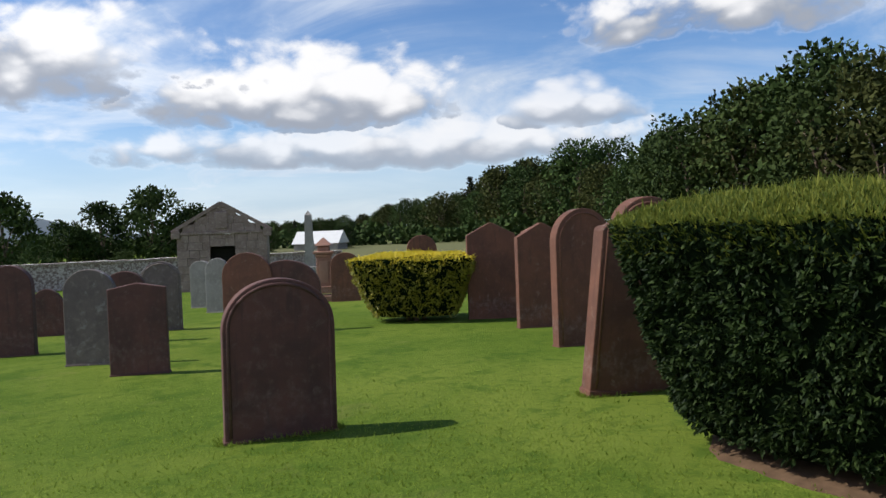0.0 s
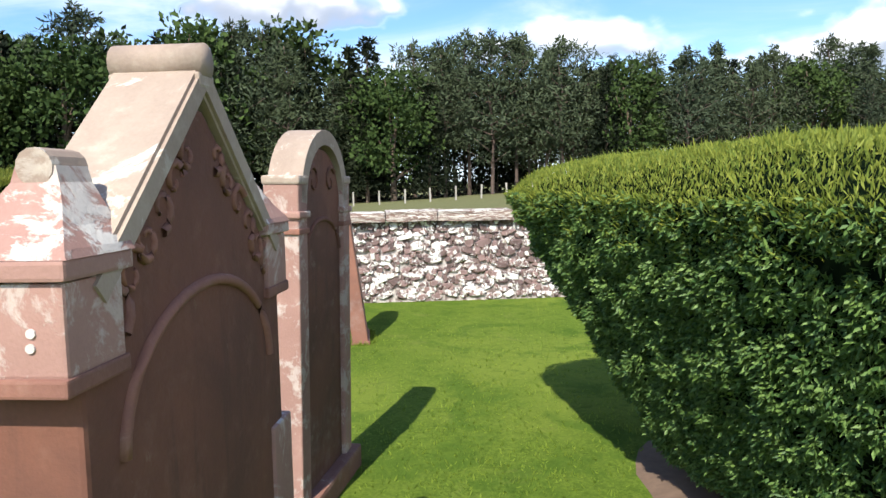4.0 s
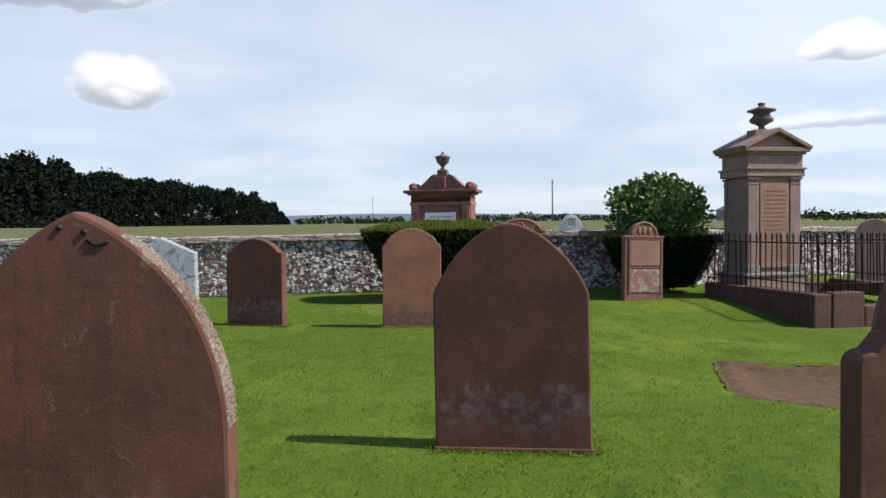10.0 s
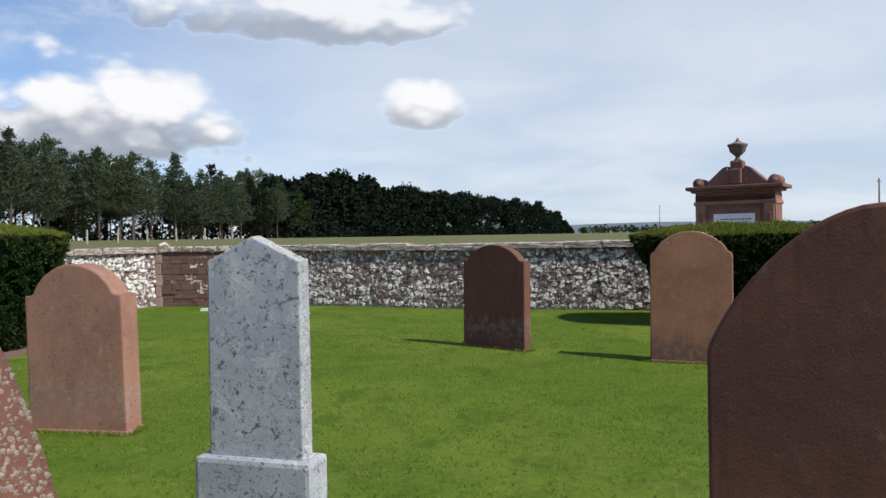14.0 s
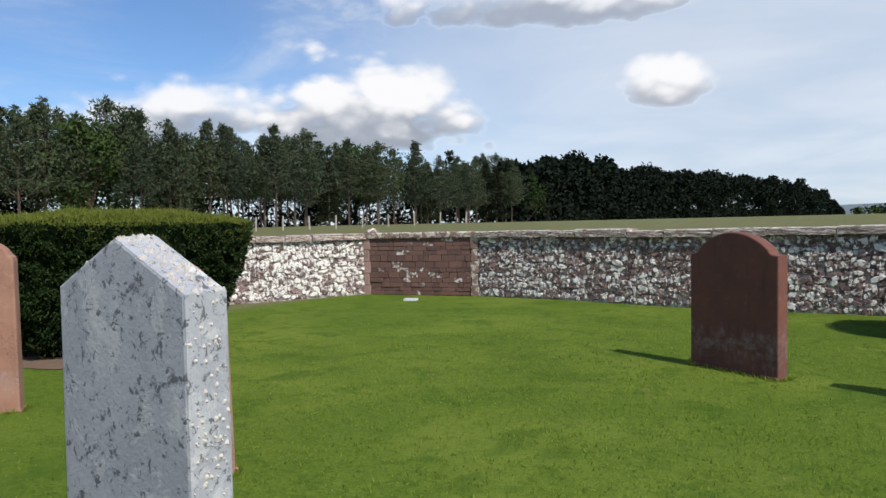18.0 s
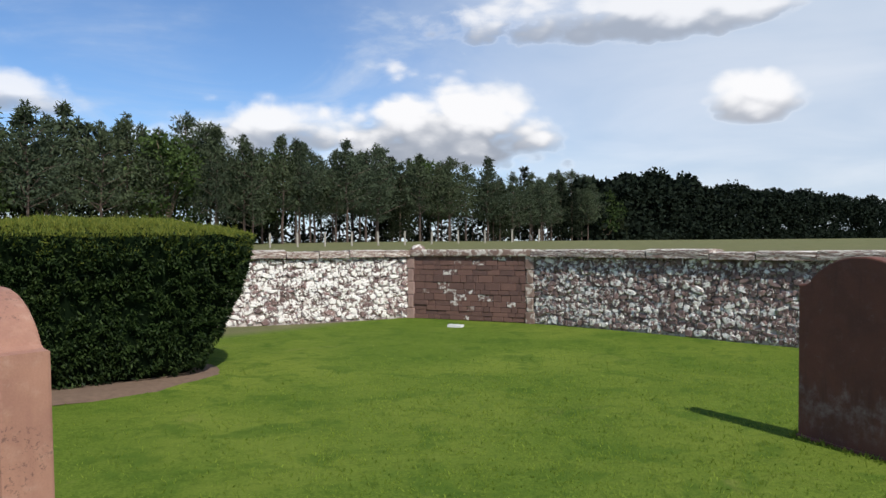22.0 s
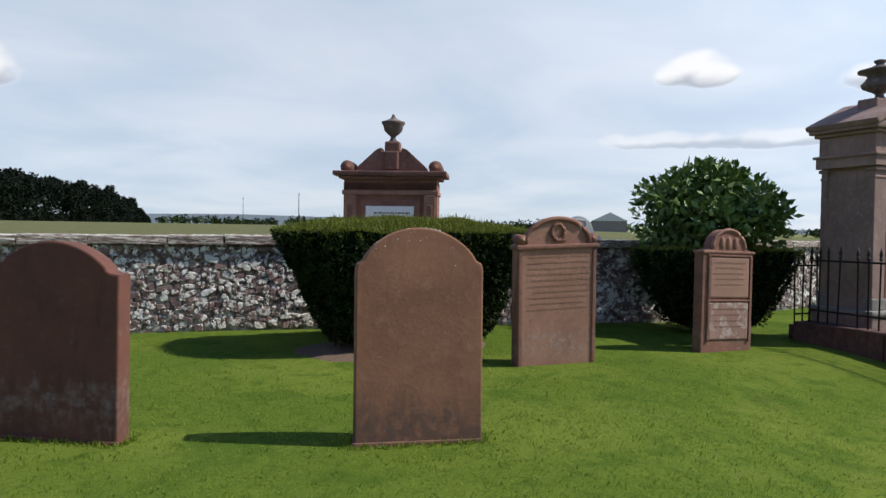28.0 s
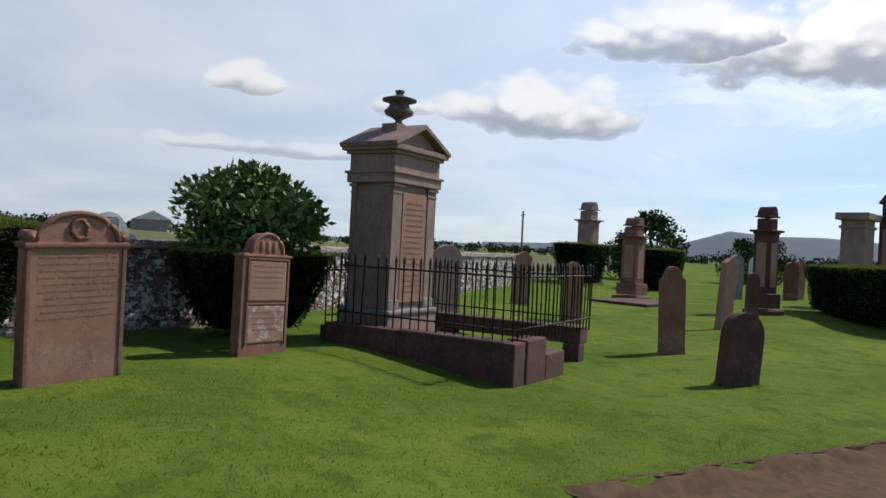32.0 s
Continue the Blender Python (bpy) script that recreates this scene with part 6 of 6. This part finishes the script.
hedge("clipped_yew", 44.0, 1.3, -10, (4.2, 2.4), (3.6, 1.7), 2.3, 0.08, 6000, 2500, "dark clipped yew far across the grass", 0.10)

# ---- trees and distance ----
PINES = [pine_kind(11 + k, 10.5) for k in range(7)]
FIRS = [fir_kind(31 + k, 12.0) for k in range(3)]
BROADS = [broad_kind(51 + k, 10.0, 3.4, BROAD) for k in range(4)]
OLIVES = [broad_kind(71 + k, 9.0, 3.6, AUTUMN) for k in range(2)]
BUSH = broad_kind(91, 3.6, 1.42, ELDER, 70, 85, 0.17, 0.055, 0.56)
tree(BUSH, 10.25, 8.8, 0.4, 0.71, "dense green elder bush over the clipped yew", "shrubs", None, "bush")


# azimuth, range and skyline height of the wood's edge
EDGE = [(-150, 260, 1.0), (-142, 240, 1.4), (-135, 200, 3.5), (-126, 150, 6.3), (-120, 110, 6.8), (-116, 95, 8.8), (-109, 80, 11.2), (-98, 72, 13.0), (-90, 70, 12.2), (-80, 74, 12.0), (-66, 74, 11.8), (-54, 70, 10.4), (-42, 72, 10.1), (-31, 75, 8.5), (-20, 82, 7.5), (-13, 90, 6.3), (-5, 115, 5.2), (-1.5, 140, 5.9), (0.5, 155, 5.2), (3.3, 180, 4.6), (9, 230, 3.9), (14, 290, 3.1), (15.8, 330, 2.3), (17, 380, 0.7)]


def edge_at(az, k):
    return float(np.interp(az, [q[0] for q in EDGE], [q[k] for q in EDGE]))


def wood():
    r = random.Random(3)
    for row in range(3):
        az = -150 + row
        while az < -4:
            rr, el = edge_at(az, 1), edge_at(az, 2)
            d = rr * (1 + 0.06 * row) + r.uniform(-2.5, 2.5) + 3 * row
            a = radians(az + r.uniform(-0.5, 0.5))
            x, y = -1 + d * math.sin(a), d * math.cos(a)
            hh = d * math.tan(radians(el)) + 1.5 - ground_z(x, y)
            pick = r.random()
            if az < -104:
                kind, h0, lab = (BROADS[r.randrange(4)], 10.0, "broad-leaved tree at the edge of the wood") if pick < 0.72 else (OLIVES[r.randrange(2)], 9.0, "olive-green broad-leaved tree in the wood") if pick < 0.86 else (FIRS[r.randrange(3)], 12.0, "dark spruce in the wood")
            elif az < -66:
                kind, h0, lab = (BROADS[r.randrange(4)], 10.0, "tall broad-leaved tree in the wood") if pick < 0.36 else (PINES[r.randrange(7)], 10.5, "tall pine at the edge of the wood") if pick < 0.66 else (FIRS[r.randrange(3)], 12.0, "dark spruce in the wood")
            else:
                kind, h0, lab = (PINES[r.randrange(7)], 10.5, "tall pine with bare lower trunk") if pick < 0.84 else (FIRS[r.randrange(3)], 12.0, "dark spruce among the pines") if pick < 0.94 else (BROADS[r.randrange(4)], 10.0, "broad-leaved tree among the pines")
            wide = kind in BROADS or kind in OLIVES
            size = max(0.3, hh / h0 * (r.uniform(0.70, 1.0) if wide else r.uniform(0.70, 1.05)))
            tree(kind, x, y, r.uniform(0, 6.28), size, lab, "wood")
            az += math.degrees((1.9 + 0.5 * row) * size / rr * (1.55 if wide else 0.74)) * r.uniform(0.45, 1.55)


wood()


def undergrowth():
    """Scrub and low branches that close the foot of the wood, and the mass of trees behind its edge, its shade put into
    a near-black colour.
    """
    r = random.Random(12)
    cs, rs = [], []
    for k in range(520):
        az = r.uniform(-118, -4)
        d = edge_at(az, 1) * r.uniform(1.04, 1.2)
        x, y = -1 + d * math.sin(radians(az)), d * math.cos(radians(az))
        t = r.uniform(0.8, 2.8) * (1.0 if az > -66 else 1.6)
        cs.append((x, y, ground_z(x, y) + 0.45 * t))
        rs.append(0.9 * t)
    for k in range(520):
        az = r.uniform(-140, -64)
        d = edge_at(az, 1) * r.uniform(1.16, 1.3)
        x, y = -1 + d * math.sin(radians(az)), d * math.cos(radians(az))
        top = edge_at(az, 1) * math.tan(radians(edge_at(az, 2)))
        t = r.uniform(1.2, 2.4)
        cs.append((x, y, ground_z(x, y) + r.uniform(0.1, 0.8) * top))
        rs.append(t)
    solid("undergrowth", blob_cards("undergrowth", cs, rs, 34, 0.6, 0.16, FIRSHADE, 0.8), None, Matrix(), "dark scrub and trees deep in the wood", "scrub", "", "stuff")
    # the far end of the wood, one lumpy mass with its shade put into the colour
    cs, rs = [], []
    for k in range(1900):
        az = -7 + 24 * r.random()
        rr = edge_at(az, 1)
        d = rr * r.uniform(1.0, 1.1)
        x, y = -1 + d * math.sin(radians(az)), d * math.cos(radians(az))
        lump = noise.noise(Vector((az * 0.9, 0, 0))) * 0.15 + noise.noise(Vector((az * 2.6, 3, 0))) * 0.14
        top = d * math.tan(radians(edge_at(az, 2))) * (0.98 + lump) + 1.5 - ground_z(x, y)
        t = max(0.5, top * r.uniform(0.08, 0.17))
        cs.append((x, y, ground_z(x, y) + (max(0.3, (top - t) * r.random() ** 0.6) if k < 1400 else 0.5 * t)))
        rs.append(t)
    solid("far_wood", blob_cards("far_wood", cs, rs, 46, 0.8, 0.34, FIRSHADE, 0.8), None, Matrix(), "almost black far end of the pine wood", "wood", "", "stuff")


undergrowth()
ROUND = [broad_kind(81 + k, 7.0, 3.3, BROAD, 66, 60, 0.36, 0.14, 0.05) for k in range(2)]
for az, d, s, k in ((-167.5, 75, 1.0, 0), (-170, 80, 0.8, 1), (-163.5, 85, 0.72, 1), (-161.4, 86, 0.95, 0), (-157.8, 84, 1.15, 0), (-155.2, 86, 0.92, 1), (-153.8, 95, 0.66, 0), (-165.5, 60, 0.36, 0), (-160, 62, 0.3, 1), (-149.5, 120, 0.55, 1), (-146.5, 130, 0.5, 0), (-143.5, 130, 0.6, 1)):
    tree(ROUND[k], -2.5 + d * math.sin(radians(az)), -3 + d * math.cos(radians(az)), az, s, "round-crowned dark tree beyond the churchyard", "far trees")
for x, y, s in ((60, 1.6, 0.58), (58, 3.4, 0.4), (66, -6.2, 0.40), (52, 7, 0.24), (70, -9, 0.42)):
    tree(ROUND[int(x) % 2], x, y, x, s * 1.3, "bushy tree at the edge of the churchyard", "far trees")


def tree_belt(az0, az1, dist, h, mat, n, label):
    """A far belt of trees and scrub as one mass of leaf clumps."""
    r = random.Random(int(dist + az0))
    cs, rs = [], []
    for k in range(n):
        a = radians(az0 + (az1 - az0) * r.random())
        d = dist * r.uniform(0.97, 1.06)
        x, y = d * math.sin(a), d * math.cos(a)
        top = h * (0.55 + 0.5 * noise.noise(Vector((math.degrees(a) * 0.35, dist * 0.01, 0)))) * r.uniform(0.6, 1.25)
        cs.append((x, y, ground_z(x, y) + top * 0.55))
        rs.append(max(0.5, top * 0.6))
    me = blob_cards("tree_belt", cs, rs, 26, h * 0.17, h * 0.10, mat, 0.8)
    solid("tree_belt", me, None, Matrix(), label, "trees", "", "stuff")


tree_belt(-178, -125, 150, 6.0, BROAD, 260, "far hedgerow trees across the fields")
tree_belt(17.5, 120, 240, 3.6, BROAD, 420, "far dark hedgerow trees below the hills")
tree_belt(17.5, 120, 520, 8.0, FIRSHADE, 420, "distant dark woodland below the hills")


def hill(name, az0, az1, dist, heights, label):
    n = 60
    verts, faces = [], []
    for k in range(n + 1):
        f = k / n
        a = radians(az0 + (az1 - az0) * f)
        h = float(np.interp(f, np.linspace(0, 1, len(heights)), heights)) + 2.5 * noise.noise(Vector((f * 14, dist, 0)))
        for d, z in ((dist, 0.0), (dist * 1.15, 0.8 * h), (dist * 1.3, h), (dist * 1.5, 0.5 * h), (dist * 1.6, -60)):
            verts.append((d * math.sin(a), d * math.cos(a), z if z > 0 else -40.0))
    for k in range(n):
        faces += [(5 * k + j, 5 * k + 5 + j, 5 * k + 6 + j, 5 * k + 1 + j) for j in range(4)]
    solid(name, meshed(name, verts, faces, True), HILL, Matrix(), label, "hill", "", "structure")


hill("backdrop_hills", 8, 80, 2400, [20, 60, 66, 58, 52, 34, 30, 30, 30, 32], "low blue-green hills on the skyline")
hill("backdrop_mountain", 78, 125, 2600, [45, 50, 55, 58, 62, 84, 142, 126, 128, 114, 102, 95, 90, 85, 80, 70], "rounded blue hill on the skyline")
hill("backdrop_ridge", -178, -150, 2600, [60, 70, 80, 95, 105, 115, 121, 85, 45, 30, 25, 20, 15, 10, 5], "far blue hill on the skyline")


def barn(x, y, rz, w, d, h):
    root = thing("farm_shed", spot(x, y, rz), "long farm shed with a pale roof far off", "building")
    part("wall", boxed(w, d, h, 0, 0, -0.5), GREYST, root)
    v = [(-w / 2 - .3, -d / 2 - .3, h - .5), (w / 2 + .3, -d / 2 - .3, h - .5), (w / 2 + .3, d / 2 + .3, h - .5), (-w / 2 - .3, d / 2 + .3, h - .5), (-w / 2 - .3, 0, h + 1.6), (w / 2 + .3, 0, h + 1.6)]
    part("roof", meshed("roof", v, [(0, 1, 5, 4), (2, 3, 4, 5), (1, 2, 5), (3, 0, 4), (3, 2, 1, 0)]), ROOFING, root)


barn(-72, -104, 120, 8, 4, 1.6)
barn(150, 118, 40, 26, 8, 3.0)


def pole(x, y, h):
    root = thing("utility_pole", spot(x, y, 30), "wooden utility pole in the fields", "pole")
    part("post", lathe([(0.13, -0.5), (0.10, h)], 8), BARK, root)
    part("crossarm", boxed(1.2, 0.1, 0.1, 0, 0, h - 0.5), BARK, root)


pole(72, 91.6, 7.0)
pole(94, 180, 9.0)
pole(120, 276, 11)
pole(80, 15.2, 6.0)


def field_fence():
    root = thing("field_fence", Matrix(), "post and wire fence along the edge of the wood", "fence")
    me = from_bm("post", boxed(0.12, 0.12, 1.5, 0, 0, -0.3, 0.015))
    me.materials.append(POST)
    pts = []
    for k in range(43):
        az = -96 + 2.05 * k
        d = float(np.interp(az, [-96, -60, -20, 12], [62, 60, 64, 90]))
        x, y = -1 + d * math.sin(radians(az)), d * math.cos(radians(az))
        part("post", me, None, root, "", Matrix.Translation((x, y, ground_z(x, y))) @ Euler((0.03 * math.sin(k * 2.3), 0.04 * math.sin(k * 1.7), 0)).to_matrix().to_4x4())
        pts.append((x, y, ground_z(x, y)))
    for h in (0.5, 0.85, 1.1):
        vv, ff = tube([(x, y, z + h) for x, y, z in pts], [0.006] * len(pts), 3)
        part("wire", meshed("wire", vv, ff), IRON, root)


field_fence()
litter = meshed("litter", [(-0.14, -0.05, 0.03), (0.12, -0.07, 0.03), (0.15, 0.05, 0.035), (-0.11, 0.07, 0.03), (-0.14, -0.05, 0.075), (0.12, -0.07, 0.07), (0.15, 0.05, 0.075), (-0.11, 0.07, 0.08)], [(0, 3, 2, 1), (4, 5, 6, 7), (0, 1, 5, 4), (1, 2, 6, 5), (2, 3, 7, 6), (3, 0, 4, 7)])
solid("fallen_stone", litter, WHITE, Matrix.Translation((-4.10, 14.95, ground_z(-4.1, 14.95) - 0.03)), "small white stone lying on the grass by the wall", "stone")


# ---- boundary walls ----
rubble_wall("wall_west", WEST_END, WEST_BEND, "limewashed rubble boundary wall with lichened coping", (5.0, 10.4, 0.6), 1.06, 200)
rubble_wall("wall_west_2", WEST_BEND, WEST_TURN, "limewashed rubble boundary wall behind a clipped yew", (0, 0, 0))
rubble_wall("wall_west_3", WEST_TURN, CORNER_W, "heavily limewashed rubble boundary wall by the blocked gateway", (0.0, 4.5, 0.7), part_limit=200)
rubble_wall("wall_north", CORNER_N, NORTH_BEND, "dark rubble boundary wall with traces of limewash and flat coping", (0.0, 11.0, 0.5))
rubble_wall("wall_north_2", NORTH_BEND, NORTH_END, "rubble boundary wall behind the railed monument", (0, 0, 0))
rubble_wall("wall_south", Vector((-30.0, -41.0)), Vector((0.0, -47.0)) * 0.5 + Vector((0, -20)), "far rubble wall of the churchyard", (0, 0, 0), 1.3, 0)


def blocked_gate():
    """The blocked opening across the corner, in coursed red stone with dressed jambs."""
    a, b = CORNER_W, CORNER_N
    d = (b - a).to_3d()
    root = thing("wall_corner", Matrix.Translation((a.x, a.y, ground_z(a.x, a.y))) @ Matrix.Rotation(math.atan2(d.y, d.x), 4, "Z"), "old gateway across the wall corner, blocked with red sandstone", "wall", "", "structure")
    L = d.length
    part("core", boxed(L, 0.4, WALL_H + 0.45, L / 2, 0.24, -0.4), BLOCKED, root)
    r = random.Random(8)
    me = from_bm("gate_block", boxed(1, 1, 1, 0, 0, -0.5, 0.06))
    me.materials.append(BLOCKED)
    z = 0.0
    while z < WALL_H - 0.03:
        ch = r.uniform(0.07, 0.16)
        u = 0.12
        while u < L - 0.2:
            bw = min(r.uniform(0.10, 0.34), L - 0.12 - u)
            part("gate_block", me, None, root, "", Matrix.LocRotScale((u + bw / 2, 0.03 + r.uniform(-0.012, 0.012), z + ch / 2), Euler((0, r.uniform(-0.01, 0.01), 0)), (bw - 0.006, 0.12, ch - 0.005)))
            u += bw
        z += ch
    for u in (0.05, L - 0.05):
        k = 0
        z = -0.05
        while z < WALL_H:
            part("jamb_stone", boxed(0.13 if k % 2 else 0.18, 0.5, 0.26, u, 0.2, z, 0.02), COPING if u > 1 else MON, root)
            z += 0.265
            k += 1
    n = 3
    for k in range(n):
        part("coping_stone", boxed(L / n - 0.01, 0.58, 0.13, L * (k + 0.5) / n, 0.2, WALL_H - 0.01, 0.03), COPING, root)
    part("corner_knob", lathe([(0.16, WALL_H + 0.1), (0.15, WALL_H + 0.16), (0.09, WALL_H + 0.21), (0.02, WALL_H + 0.23)], 12), COPING, root, "", Matrix.Translation((0.1, 0.2, 0)))


blocked_gate()


# ---- grass ----
def grass():
    """Short blades over the lawn, thinning out smoothly away from the walk."""
    n = 1500000
    p = np.stack([rng.uniform(-13, 14, n), rng.uniform(-13, 15, n)], 1)
    near = np.min([np.hypot(p[:, 0] - a, p[:, 1] - b) for a, b in ((-4.6, -6.0), (0.3, 5.2), (-4.5, -1.2), (3.6, 5.0), (-0.6, 8.0), (1.4, 0.4))], 0)
    p = p[rng.random(n) < 0.8 * np.clip(1.2 - near / 5.2, 0.0, 1.0) ** 1.7]
    clump = np.array([noise.noise(Vector((x * 3.2, y * 3.2, 0))) for x, y in p])
    clump += 0.6 * np.array([noise.noise(Vector((x * 8.5, y * 8.5, 4))) for x, y in p])
    p = p[rng.random(len(p)) < 0.52 + 0.6 * clump]
    # longer tufts left by the mower round each stone
    fringe = []
    for x, y, rz, w, t in FEET:
        if math.hypot(x, y - 2) < 13:
            u = rng.uniform(-1, 1, (int(900 * w), 2))
            e = np.where(rng.random(len(u)) < 0.5, 1, -1)
            long = rng.random(len(u)) < 0.75
            a = np.where(long, u[:, 0] * (w / 2 + 0.03), e * (w / 2 + 0.02 + 0.04 * np.abs(u[:, 1])))
            b = np.where(long, e * (t / 2 + 0.02 + 0.05 * np.abs(u[:, 1])), u[:, 0] * t / 2)
            c, d = math.cos(radians(rz)), math.sin(radians(rz))
            fringe.append(np.column_stack([x + a * c - b * d, y + a * d + b * c]))
    fringe = np.concatenate(fringe)
    tall = len(fringe)
    p = np.concatenate([p, fringe])
    dx, dy = p[:, 0] - SOIL_AT[0], p[:, 1] - SOIL_AT[1]
    u = dx * math.cos(SOIL_TURN) + dy * math.sin(SOIL_TURN)
    v = -dx * math.sin(SOIL_TURN) + dy * math.cos(SOIL_TURN)
    p = p[(np.abs(u) > SOIL_HALF[0] - 0.03) | (np.abs(v) > SOIL_HALF[1] - 0.03)]
    for x, y, r in BARE:
        p = p[np.hypot(p[:, 0] - x, p[:, 1] - y) > r]
    z = np.array([ground_z(x, y) for x, y in p]) - 0.006
    c = np.column_stack([p, z])
    ax, sd = leaf_axes(np.tile(np.array([0, 0, 1.0]), (len(c), 1)), 0.9)
    solid("grass", cards("grass", c, ax, sd, 0.030 * rng.uniform(0.5, 1.5, len(c)) * np.where(np.arange(len(c)) >= len(c) - tall, 1.6, 1.0), 0.0042 * rng.uniform(0.6, 1.4, len(c))), BLADE, Matrix(), "short blades of mown grass", "grass", "", "stuff")


BARE = [(-4.25, 0.15, 0.85), (-7.6, -4.5, 0.7), (-6.35, 8.85, 1.15)]
grass()
